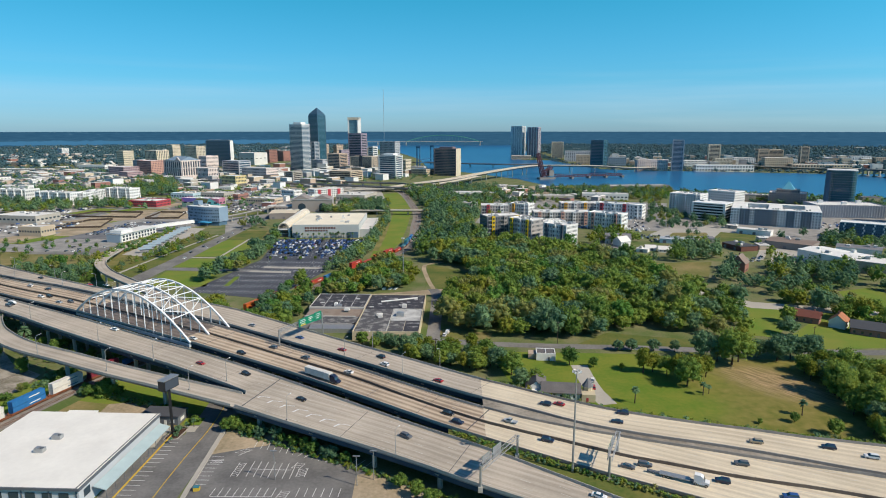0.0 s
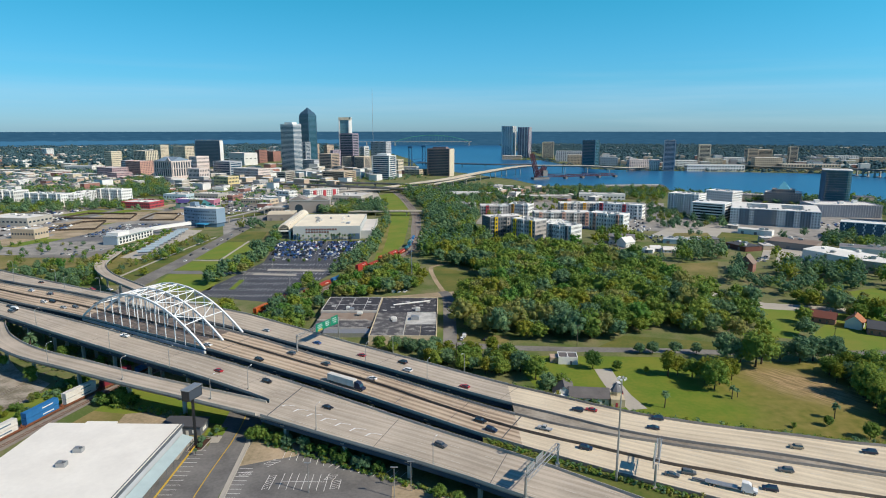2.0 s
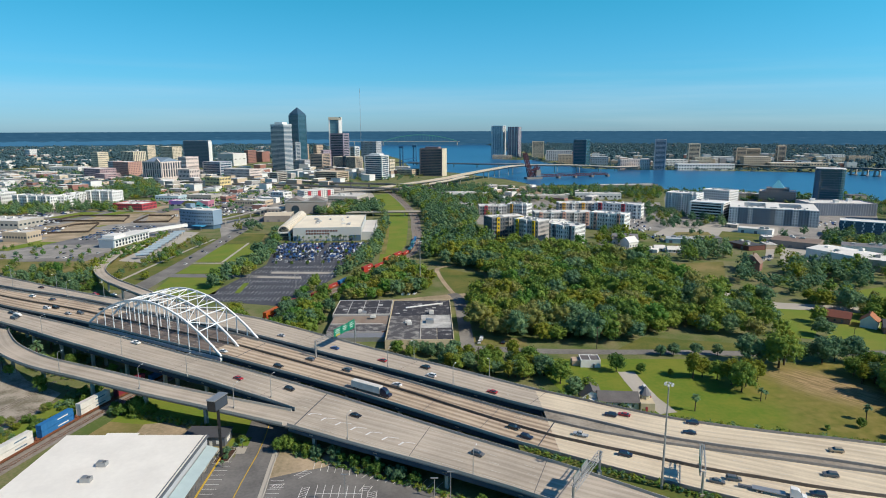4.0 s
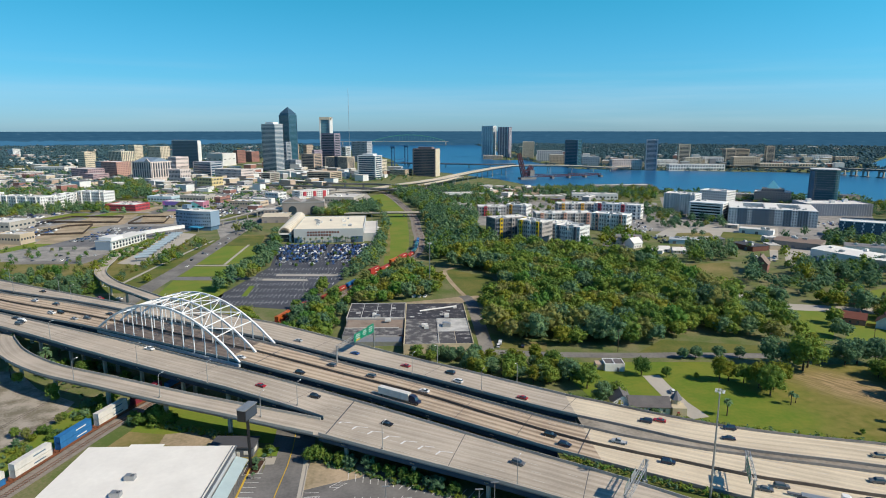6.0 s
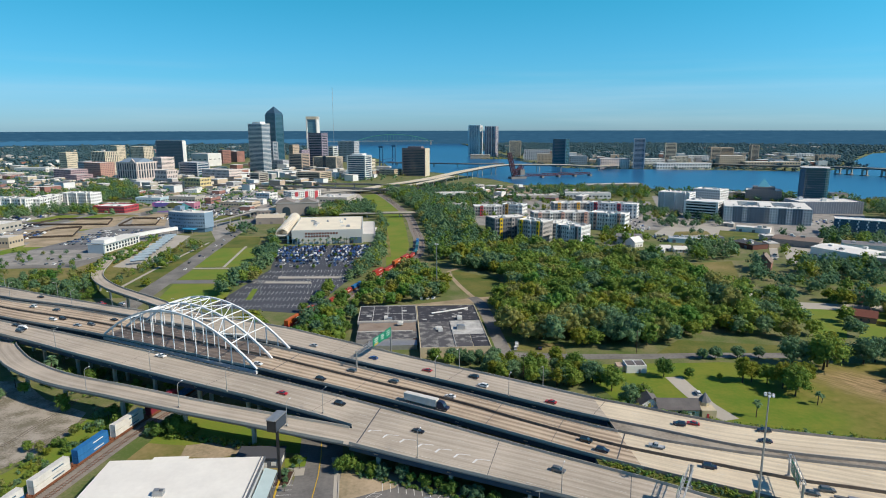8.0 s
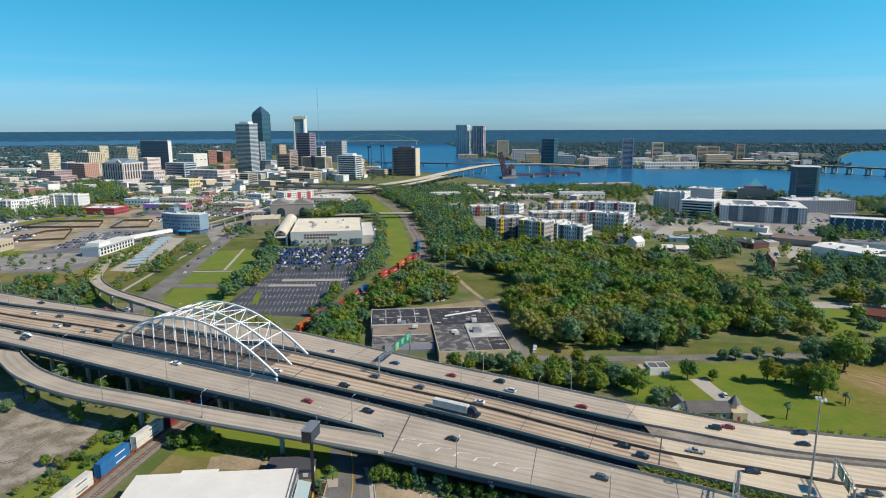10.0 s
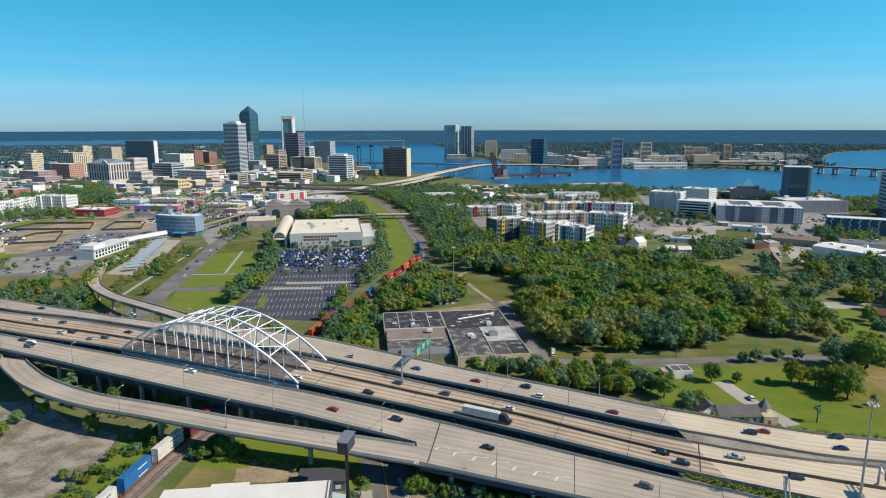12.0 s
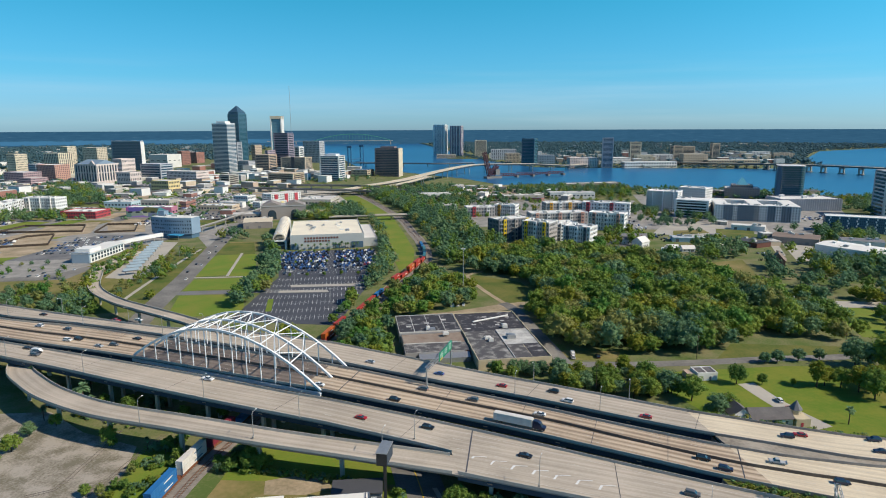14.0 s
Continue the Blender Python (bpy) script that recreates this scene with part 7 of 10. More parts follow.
plant('palm', -242.5, 325.9, 0.9)
plant('palm', -243.8, 323.9, 0.8)
plant('palm', -240.5, 327.9, 0.9)
plant('palm', -269.7, 347.9, 0.9)
plant('palm', -259.2, 342.9, 0.8)
plant('dark', -50.8, 328.4, 0.6)
plant('dark', -41.0, 326.8, 0.65)
plant('dark', -34.6, 327.0, 0.6)
plant('bush', 54.9, 269.5, 1.2)
plant('bush', 50.7, 267.5, 1.0)
plant('bush', 128.3, 237.6, 0.9)
plant('palm', -233.5, 311.5, 0.9)
plant('palm', -228.5, 308.5, 0.9)
plant('palm', -239.5, 325.5, 1.0)
plant('palm', -243, 340, 1.0)
plant('palm', -242.5, 328.5, 0.9)
plant('palm', -268, 346, 0.9)
plant('palm', -271, 349, 1.0)
plant('oak', -241.5, 303.5, 0.55)
plant('oak', -214, 284, 0.55)
plant('bush', -190, 277, 1.6)
plant('bush', -186, 281, 1.5)
plant('oak', -157, 260, 0.6)
plant('oak', -153, 258, 0.5)
plant('bush', -163, 268, 1.5)
plant('bush', -168, 262, 1.4)
plant('bush', -209.5, 318.5, 1.5)
plant('bush', -214.5, 321.5, 1.6)
plant('bush', -203.5, 314.5, 1.5)
plant('bush', -219.5, 323.5, 1.4)
plant('bush', -191.5, 304.5, 1.6)
plant('bush', -183.5, 300.5, 1.4)
plant('oak', -229.5, 322.5, 0.5)
plant('palm', -269, 348, 1.5)
plant('dark', -248.5, 296.5, 0.6)
plant('palm', -249, 310, 0.9)
plant('palm', -274, 368, 0.9)
plant('palm', -236.5, 318.5, 1.5)
plant('palm', -232.5, 316.5, 0.9)
plant('palm', -241, 338, 0.9)
plant('oak', -228.5, 312.5, 0.5)
plant('bush', -217.5, 309.5, 1.8)
plant('bush', -211.5, 305.5, 1.9)
plant('oak', -205.5, 301.5, 0.4)
plant('bush', -199.5, 299.5, 1.8)
plant('bush', -195.5, 298.5, 1.7)
plant('bush', -189.5, 294.5, 1.9)
plant('bush', -184.5, 292.5, 1.6)
plant('palm', -198, 278, 0.7)
plant('bush', -194, 275, 1.8)
plant('palm', -190, 273, 0.7)
plant('oak', -158, 258, 0.6)
plant('oak', -162, 262, 0.55)
plant('dark', -160, 268, 0.5)
plant('oak', 61, 300, 0.95)
for x, y, size in ((-250, 272, 0.7), (-253, 262, 0.6), (-249, 284, 0.65), (-255, 250, 0.6), (-212, 282, 0.45), (-209, 249, 0.4)):
    plant('oak', x, y, size)  # young trees at the edge of the freight yard
plant('gold', 86, 294, 0.35)
plant('oak', 30, 286, 0.95)
plant('dark', 24, 296, 0.95)
plant('oak', 19, 307, 0.9)
plant('gold', 11, 316, 0.8)
plant('dark', 33, 271, 1.0)
plant('oak', 40, 274, 0.8)
plant('bush', 60, 262, 1.4)
plant('bush', 52, 258, 1.3)
plant('palm', -104, 229, 0.5)
plant('palm', -107, 215, 0.45)
plant('palm', -106, 227, 0.45)

# ---------------------------------------------------------------- warehouses and buildings near the highway
def grey_warehouse():
    root = thing("warehouse", pose(-75.5, 384, 0), "old grey warehouse with patched flat roofs and a red brick end", "warehouse")
    part("wall", Bag().box(-18, -1, 0, 18, 32, 5.2), M["grey_warm"], root)
    part("front_wing", Bag().box(-17, -30, 0, 15, -1.2, 4.2), M["grey_warm"], root)
    part("brick_end", Bag().box(15.1, -30, 0, 18, -12, 3.4), M["brick"], root, "red brick end wall")
    part("roof", Bag().box(-17.5, -0.5, 5.2, 17.5, 31.5, 5.4), M["roof_tar"], root, "dark tar roof with pale seams")
    part("roof", Bag().box(-16.7, -17, 4.2, 17.7, -1.3, 4.4), M["roof_brown"], root, "brown gravel roof")
    part("roof", Bag().box(-16.7, -29.6, 4.2, 17.7, -17.2, 4.36), M["roof_tar_grey"], root, "grey weathered roof")
    part("parapet", Bag().box(-18, 31.7, 5.2, 18, 32, 5.7).box(-18, -1, 5.2, -17.75, 31.7, 5.6).box(17.75, -1, 5.2, 18, 31.7, 5.6).box(-17.75, -1, 5.2, 17.75, -0.6, 5.9), M["roof_flat"], root)
    part("ridge", Bag().box(-17, -17.3, 4.4, 15, -16.9, 4.8), M["roof_flat"], root)
    for k, x in enumerate((-9, 0, 9)):
        part("roof_seam", Bag().box(x - 0.2, 0, 5.4, x + 0.2, 31, 5.46), M["roof_patch"], root)
        part("roof_patch", Bag().box(x - 4 + 2 * k, 9 + 5 * k, 5.4, x - 1 + 2 * k, 12 + 5 * k, 5.44), M["roof_patch"], root)
    part("roof_seam", Bag().box(-17, 14, 5.41, 17, 14.4, 5.47), M["roof_patch"], root)
    part("lean_to", Bag().add([(-10, -36, 0), (17, -36, 0), (17, -30.1, 0), (-10, -30.1, 0), (-10, -36, 2.6), (17, -36, 2.6), (17, -30.1, 3.6), (-10, -30.1, 3.6)],
                              [(3, 2, 1, 0), (4, 5, 6, 7), (0, 1, 5, 4), (1, 2, 6, 5), (2, 3, 7, 6), (3, 0, 4, 7)]), M["steel"], root, "metal lean-to shed")
    roof_units(root, 30, 20, 5.4, 3, 9)

    root = thing("warehouse", pose(-38, 375, 0), "cream brick warehouse with a dark tar roof and white patch", "warehouse")
    part("wall", Bag().box(-19.2, -40, 0, 19.2, 41, 5.0), M["yellow_cream"], root)
    part("roof", Bag().box(-18.6, 6, 4.9, 18.6, 40.4, 5.12), M["roof_tar"], root, "black tar roof with worn spots")
    part("roof", Bag().box(-18.6, -39.4, 4.9, 0.4, 5.8, 5.1), M["roof_tar_grey"], root, "grey worn roof")
    part("roof", Bag().box(0.6, -18, 4.9, 18.6, 5.8, 5.16), M["roof_patch"], root, "whitewashed roof patch")
    part("roof", Bag().box(0.6, -39.4, 4.9, 9.6, -18.2, 5.08), M["roof_tar_grey"], root)
    part("roof", Bag().box(9.9, -39.4, 4.9, 18.6, -18.2, 5.1), M["roof_tar"], root)
    part("parapet", Bag().box(-19.2, -40, 5, 19.2, -39.6, 5.6).box(18.8, -39.6, 5, 19.2, 41, 5.6).box(-19.2, -39.6, 5, -18.85, 41, 5.5).box(-18.8, 40.7, 5, 18.8, 41, 5.5), M["yellow_cream"], root)
    part("parapet", Bag().box(0, -39.4, 5, 0.4, 5.8, 5.5).box(0.5, 5.5, 5.1, 18.6, 5.9, 5.6), M["roof_patch"], root)
    for k in range(7):
        part("roof_patch", Bag().box(-16 + 4.6 * k, 10 + (7 * k) % 23, 5.12, -13.5 + 4.6 * k, 12 + (7 * k) % 23, 5.15), M["roof_patch"], root)
    part("gutter", Bag().tube([(-10, 22, 5.6), (14, 32, 5.6)], 0.5, 6), M["tower_white"], root, "white pipe across the roof")
    me = Bag().box(-1.2, -0.1, 0, 1.2, 0.1, 1.6).mesh("window", M["glass"])
    for x in (-14, 12):
        part("window", me, None, root, m=pose(x, -40, 1.6))
    part("door", Bag().box(5, -40.15, 0, 7, -39.9, 2.6), M["red"], root)
    part("canopy", Bag().box(0, -42.5, 2.8, 10, -40, 3.05), M["tan"], root)
    roof_units(root, 26, 40, 5.1, 5, 4)


M["roof_tar"] = mat("roof_tar", (0.045, 0.045, 0.055), (0.42, 0.41, 0.40), 0.9, scale=0.28, fine=1.3, amount=0.9, bias=0.2)
M["roof_tar_grey"] = mat("roof_tar_grey", (0.085, 0.083, 0.09), (0.36, 0.35, 0.33), 0.9, scale=0.24, fine=1.2, amount=0.88, bias=0.12)
M["roof_brown"] = mat("roof_brown", (0.21, 0.155, 0.12), (0.30, 0.25, 0.21), 0.9, scale=0.14, fine=1.0, amount=0.6)
M["roof_patch"] = mat("roof_patch", (0.62, 0.62, 0.60), (0.26, 0.26, 0.26), 0.85, scale=0.16, fine=0.8, amount=0.6)
M["yellow_cream"] = mat("yellow_cream", (0.60, 0.52, 0.36), (0.44, 0.38, 0.27), 0.85, scale=0.3, fine=2, amount=0.5)
M["membrane"] = mat("membrane", (0.80, 0.78, 0.73), (0.68, 0.66, 0.62), 0.8, scale=0.1, fine=0.6, amount=0.5)
M["awning"] = mat("awning", (0.40, 0.50, 0.52), (0.33, 0.42, 0.45), 0.6, scale=0.3, fine=2)
M["panel_grey"] = mat("panel_grey", (0.50, 0.53, 0.57), (0.42, 0.45, 0.49), 0.6, scale=0.2, fine=2)
grey_warehouse()


def white_warehouse():
    root = thing("warehouse", pose(-142, 199, 0, 0, 0, -1), "large warehouse with a white membrane roof and grey panel walls", "warehouse")
    part("wall", Bag().box(-26, -26, 0, 26, 26, 7.4), M["panel_grey"], root)
    part("roof", Bag().box(-26.3, -26.3, 7.4, 26.3, 26.3, 7.75).box(-12, 26.3, 7.4, 0, 28, 7.75), M["membrane"], root, "white membrane roof with dirty streaks")
    part("roof_edge", Bag().box(26.3, -26.3, 7.1, 26.7, 26.3, 8.0).box(-26.3, -26.8, 7.1, 26.7, -26.3, 7.95), M["charcoal"], root)
    part("gutter", Bag().box(25.2, -26, 7.76, 25.5, 26, 7.95), M["charcoal"], root)
    pw = Bag().box(-1.6, -0.12, 0, 1.6, 0.12, 2.6).mesh("window", M["glass"])
    for i in range(9):
        part("window", pw, None, root, m=pose(-23 + 5.5 * i, -26, 3.4))
    for i in range(6):
        part("panel_joint", Bag().box(-20 + 9 * i, -26.2, 0, -19.6 + 9 * i, -26, 7.3), M["charcoal"], root)
    part("window", pw, None, root, m=pose(26, -22, 3.2, 0, 0, 90))
    part("awning", Bag().add([(26.8, -20, 4.6), (31, -20, 3.4), (31, 24, 3.4), (26.8, 24, 4.6), (26.8, -20, 4.85), (31, -20, 3.65), (31, 24, 3.65), (26.8, 24, 4.85)],
                             [(3, 2, 1, 0), (4, 5, 6, 7), (0, 1, 5, 4), (1, 2, 6, 5), (2, 3, 7, 6), (3, 0, 4, 7)]), M["awning"], root, "pale blue-green metal awning")
    for i in range(9):
        part("awning_post", Bag().tube([(30.7, -19.5 + 5.4 * i, 0), (30.7, -19.5 + 5.4 * i, 3.5)], 0.09, 6), M["charcoal"], root)
    for x, y in ((-1.5, -4.5), (-1.5, 5)):
        u = part("roof_unit", Bag().box(-1.6, -1.1, 7.8, 1.6, 1.1, 9.2).box(-1.4, -0.9, 9.2, 0.2, 0.9, 9.5), M["steel"], root, "grey rooftop air-conditioner", pose(x, y, 0))
        part("fan", Bag().tube([(0.9, 0, 9.2), (0.9, 0, 9.45)], 0.55, 10), M["charcoal"], u)
    return root


white_warehouse()
fence = thing("fence", Matrix.Identity(4), "dark mesh fence beside the warehouse awning", "fence")
for i in range(16):
    y = 178 + 3 * i
    part("post", Bag().tube([(-110.8, y, 0), (-110.8, y, 2.0)], 0.05, 6), M["charcoal"], fence)
for z in (0.3, 1.1, 1.95):
    part("rail", Bag().tube([(-110.8, 178, z), (-110.8, 223, z)], 0.035, 5), M["charcoal"], fence)
tagged(part("kerb", Bag().box(-110.2, 176, 0, -109.6, 222, 0.25), M["paint_yellow"]), "yellow painted kerb of the parking strip", "kerb", "", "structure")
tagged(part("kerb", Bag().prism([(-85.5, 165), (-85.1, 165), (-86.5, 184), (-89.4, 224), (-89.8, 224), (-86.9, 184)][::1], 0, 0.35), M["concrete"]), "pale concrete kerb of the parking lot", "kerb", "", "structure")
marks = Bag()
for i in range(15):
    y = 178 + 2.9 * i
    marks.add([(-109.4, y, 0.13), (-109.4, y + 0.2, 0.13), (-104.6, y + 0.2, 0.13), (-104.6, y, 0.13)], [(3, 2, 1, 0)])
tagged(part("parking_lines", marks, M["paint_white"]), "white painted parking bays on the strip", "road marking", "", "structure")

root = thing("office_hut", pose(-118.8, 234.6, 0, 0, 0, -3), "small charcoal building with white windows and a dark flat roof", "building")
part("wall", Bag().box(-8, -4, 0, 8, 4, 3.6), M["charcoal"], root)
part("roof", Bag().box(-8.4, -4.4, 3.6, 8.4, 4.4, 4.1), M["roof_dark"], root)
part("door", Bag().box(2, -4.12, 0, 3.1, -3.9, 2.1), M["paint_white"], root)
for x in (-5.5, -1.5, 5.5):
    part("window", Bag().box(x - 0.9, -4.1, 1.0, x + 0.9, -3.9, 2.4), M["paint_white"], root)
part("side_window", Bag().box(7.9, -2, 1.0, 8.1, 1, 2.4), M["paint_white"], root)

root = thing("billboard", pose(-110, 223, 0, 0, 0, 72), "black two-sided sign box on a single dark post", "billboard")
part("post", Bag().tube([(0, 0, -0.3), (0, 0, 19.5)], 0.55, 10), M["black"], root)
part("sign_box", Bag().box(-3.7, -1.6, 19.5, 3.7, 1.6, 23.6), M["black"], root)
part("sign_face", Bag().box(-3.4, -1.72, 19.8, 3.4, -1.62, 23.3), M["black_panel"], root, "dark unlit sign face")
part("sign_face", Bag().box(-3.4, 1.62, 19.8, 3.4, 1.72, 23.3), M["black_panel"], root)
part("cap", Bag().box(-3.9, -1.8, 23.6, 3.9, 1.8, 23.9), M["steel"], root)

# the house by the highway with its turret, and the block beside the street
root = thing("house", pose(48.5, 264.5, 0, 0, 0, -6), "low grey-roofed house with a yellow turret wing", "house")
def gable(bagw, cx, cy, w, d, e, h, along_x=True):
    o = 0.5
    b = Bag(); s = (h - e)
    if along_x:
        for sg in (-1, 1):
            v = [(cx - w / 2 - o, cy + sg * (d / 2 + o), e - 0.2), (cx + w / 2 + o, cy + sg * (d / 2 + o), e - 0.2), (cx + w / 2 + o, cy, h), (cx - w / 2 - o, cy, h)]
            v += [(p[0], p[1], p[2] + 0.25) for p in v]
            b.add(v, [(0, 1, 2, 3), (7, 6, 5, 4), (0, 4, 5, 1), (1, 5, 6, 2), (2, 6, 7, 3), (3, 7, 4, 0)])
        bagw.box(cx - w / 2, cy - d / 2, 0, cx + w / 2, cy + d / 2, e)
        bagw.add([(cx - w / 2, cy - d / 2, e), (cx - w / 2, cy + d / 2, e), (cx - w / 2, cy, h), (cx + w / 2, cy - d / 2, e), (cx + w / 2, cy + d / 2, e), (cx + w / 2, cy, h)], [(0, 2, 1), (3, 4, 5)])
    else:
        for sg in (-1, 1):
            v = [(cx + sg * (w / 2 + o), cy - d / 2 - o, e - 0.2), (cx + sg * (w / 2 + o), cy + d / 2 + o, e - 0.2), (cx, cy + d / 2 + o, h), (cx, cy - d / 2 - o, h)]
            v += [(p[0], p[1], p[2] + 0.25) for p in v]
            b.add(v, [(0, 1, 2, 3), (7, 6, 5, 4), (0, 4, 5, 1), (1, 5, 6, 2), (2, 6, 7, 3), (3, 7, 4, 0)])
        bagw.box(cx - w / 2, cy - d / 2, 0, cx + w / 2, cy + d / 2, e)
        bagw.add([(cx - w / 2, cy - d / 2, e), (cx + w / 2, cy - d / 2, e), (cx, cy - d / 2, h), (cx - w / 2, cy + d / 2, e), (cx + w / 2, cy + d / 2, e), (cx, cy + d / 2, h)], [(0, 1, 2), (3, 5, 4)])
    return b
M["roof_slate"] = mat("roof_slate", (0.155, 0.145, 0.145), (0.10, 0.095, 0.10), 0.9, scale=0.3, fine=2.0, amount=0.6)
w1 = Bag(); r1 = gable(w1, 2, -1, 17, 9, 3.2, 6.2)
part("wall", w1, M["tower_white"], root); part("roof", r1, M["roof_slate"], root, "grey shingle gable roof")
w2 = Bag(); r2 = gable(w2, -9, 5, 9, 14, 3.2, 6.6, False)
part("wing", w2, M["tower_white"], root); part("roof", r2, M["roof_slate"], root, "brown-grey shingle gable roof")
part("turret", Bag().prism([(14 + 2.2 * math.cos(a), -1 + 2.2 * math.sin(a)) for a in [i * math.pi / 4 for i in range(8)]], 0, 5.5), M["yellow_cream"], root)
part("turret_roof", Bag().prism([(14 + 2.7 * math.cos(a), -1 + 2.7 * math.sin(a)) for a in [i * math.pi / 4 for i in range(8)]], 5.5, 9.2, 0.03), M["roof_grey"], root)
part("front_wing", Bag().box(11, -7, 0, 17, -1, 3.6), M["yellow_cream"], root, "yellow front wing")
part("garage", Bag().box(-15, -4, 0, -6, -2, 2.8), M["tower_white"], root)
me = Bag().box(-0.55, -0.08, 0, 0.55, 0.08, 1.3).mesh("window", M["glass"])
for x in (-4, -1, 2, 5, 8):
    part("window", me, None, root, m=pose(x, -5.5, 1.0))
part("door", Bag().box(13, -7.1, 0, 14, -6.95, 2.1), M["red"], root)
root = thing("building", pose(50, 310, 0, 0, 0, -4), "small white block building with an open grey roof", "building")
part("wall", Bag().box(-5, -4, 0, 5, 4, 3.6), M["tower_white"], root)
part("roof", Bag().box(-4.6, -3.6, 3.5, 4.6, 3.6, 3.75), M["roof_slate"], root)
part("parapet", Bag().box(-5, -4, 3.6, 5, -3.6, 4.1).box(-5, 3.6, 3.6, 5, 4, 4.1).box(-5, -3.6, 3.6, -4.6, 3.6, 4.1).box(4.6, -3.6, 3.6, 5, 3.6, 4.1).box(-0.2, -3.6, 3.7, 0.2, 3.6, 4.0), M["tower_white"], root)
part("wing", Bag().box(-9, -2, 0, -5.05, 3.5, 2.9), M["tan"], root)
part("door", Bag().box(1, -4.1, 0, 2, -3.95, 2.1), M["charcoal"], root)

# ---------------------------------------------------------------- convention centre and old terminal
root = thing("convention_centre", pose(-147, 724, 0, 0, 0, 3), "large convention hall with a flat cream roof and pale walls", "convention centre")
part("wall", Bag().box(-37, -50, 0, 37, 50, 14), M["hall_wall"], root)
part("roof", Bag().box(-36.5, -49.5, 13.9, 36.5, 49.5, 14.15), M["roof_cream"], root, "flat cream roof")
parapet(root, 74, 100, 14, "hall_wall", 0.9)
part("side_wing", Bag().box(37.1, -46, 0, 51, 50, 8), M["hall_wall"], root)
part("side_wing_roof", Bag().box(37.2, -45.6, 8, 50.6, 49.6, 8.25), M["roof_flat"], root)
part("side_wing_parapet", Bag().box(50.6, -46, 8, 51, 50, 9).box(37.2, -46, 8, 50.6, -45.6, 9), M["hall_wall"], root)
part("side_wing", Bag().box(51.1, -12, 0, 57, 22, 5), M["tower_white"], root)
part("entrance", Bag().box(24, -50.6, 0, 36, -49.8, 6.5), M["navy"], root)
part("entrance", Bag().box(-36, -50.6, 0, -29, -49.8, 6), M["navy"], root)
for i in range(12):
    part("lettering_bar", Bag().box(-23 + 2.9 * i, -50.25, 10.3, -21.0 + 2.9 * i, -50.02, 12.2), M["brick_dark"], root)
for i in range(9):
    part("lettering_bar", Bag().box(-23 + 2.9 * i, -50.25, 7.4, -21.0 + 2.9 * i, -50.02, 9.2), M["brick_dark"], root)
roof_units(root, 66, 90, 14.1, 12, 77)
root = thing("glass_vault", pose(-196, 742, 0, 0, 0, 3), "long barrel-vaulted glass entrance hall", "entrance hall")
b = Bag(); n = 12
pr = [(-6.5 * math.cos(math.pi * i / n), 9.5 + 6.5 * math.sin(math.pi * i / n)) for i in range(n + 1)]
v = [(x, -64, z) for x, z in pr] + [(x, 64, z) for x, z in pr]
b.add(v, [(i, i + 1, n + 2 + i, n + 1 + i) for i in range(n)] + [tuple(range(n + 1))[::-1], tuple(range(n + 1, 2 * n + 2))])
part("vault", b, M["cream"], root)
part("wall", Bag().box(-6.5, -63.5, 0, 6.5, 63.5, 9.5), M["hall_wall"], root)
part("glass_end", Bag().prism([(x * 0.82, z * 0.9 + 0.8) for x, z in pr], -0.3, 0.0), M["glass"], root, "arched glass end", pose(0, -64, 0, 90, 0, 0))
part("portal", Bag().box(-7.5, -66, 0, -5.5, -64.05, 9.5).box(5.5, -66, 0, 7.5, -64.05, 9.5).box(-7.5, -66, 8.2, 7.5, -64.06, 9.6), M["tower_white"], root)
for i in range(2):
    part("door_glass", Bag().box(-5, -64.2, 0.3 + 4.2 * i, 5, -63.9, 3.9 + 4.0 * i), M["glass"], root)
for i in range(14):
    z0 = -60 + 9.2 * i
    part("rib", Bag().tube([(x * 1.02, z0, z * 1.01) for x, z in pr], 0.35, 5), M["tower_white"], root)
root = thing("old_terminal", pose(-212, 906, 0, 0, 0, 6), "old grey stone railway terminal with arched windows", "terminal")
part("wall", Bag().box(-29, -14, 0, 29, 14, 19), M["grey_brown"], root)
part("cornice", Bag().box(-29.6, -14.6, 17.6, 29.6, 14.6, 19.2), M["grey_warm"], root)
wv = Bag()
for cx in (-15, 15):
    wv.add([(cx - 12, -14.7, 19.2), (cx + 12, -14.7, 19.2), (cx, -14.7, 24), (cx - 12, 14, 19.2), (cx + 12, 14, 19.2), (cx, 14, 24)], [(0, 1, 2), (5, 4, 3), (0, 2, 5, 3), (1, 4, 5, 2)])
part("gable", wv, M["grey_brown"], root)
for cx in (-15, 15):
    part("arched_window", Bag().prism([(cx + 5.5 * math.cos(a), 8 + 5 * math.sin(a)) for a in [math.pi * i / 8 for i in range(9)]] + [(cx - 5.5, 1), (cx + 5.5, 1)], 0, 0.3), M["glass"], root, "", pose(0, -14.0, 0, 90, 0, 0))
part("side_hall", Bag().box(29.1, -10, 0, 68, 10, 8), M["grey_brown"], root)
part("side_hall_roof", Bag().box(29.1, -10, 8, 68.2, 10.2, 8.5), M["tan_light"], root)
part("side_hall", Bag().box(-66, -10, 0, -29.1, 10, 8), M["grey_brown"], root)
part("side_hall_roof", Bag().box(-66.2, -10, 8, -29.1, 10.2, 8.5), M["roof_flat"], root)
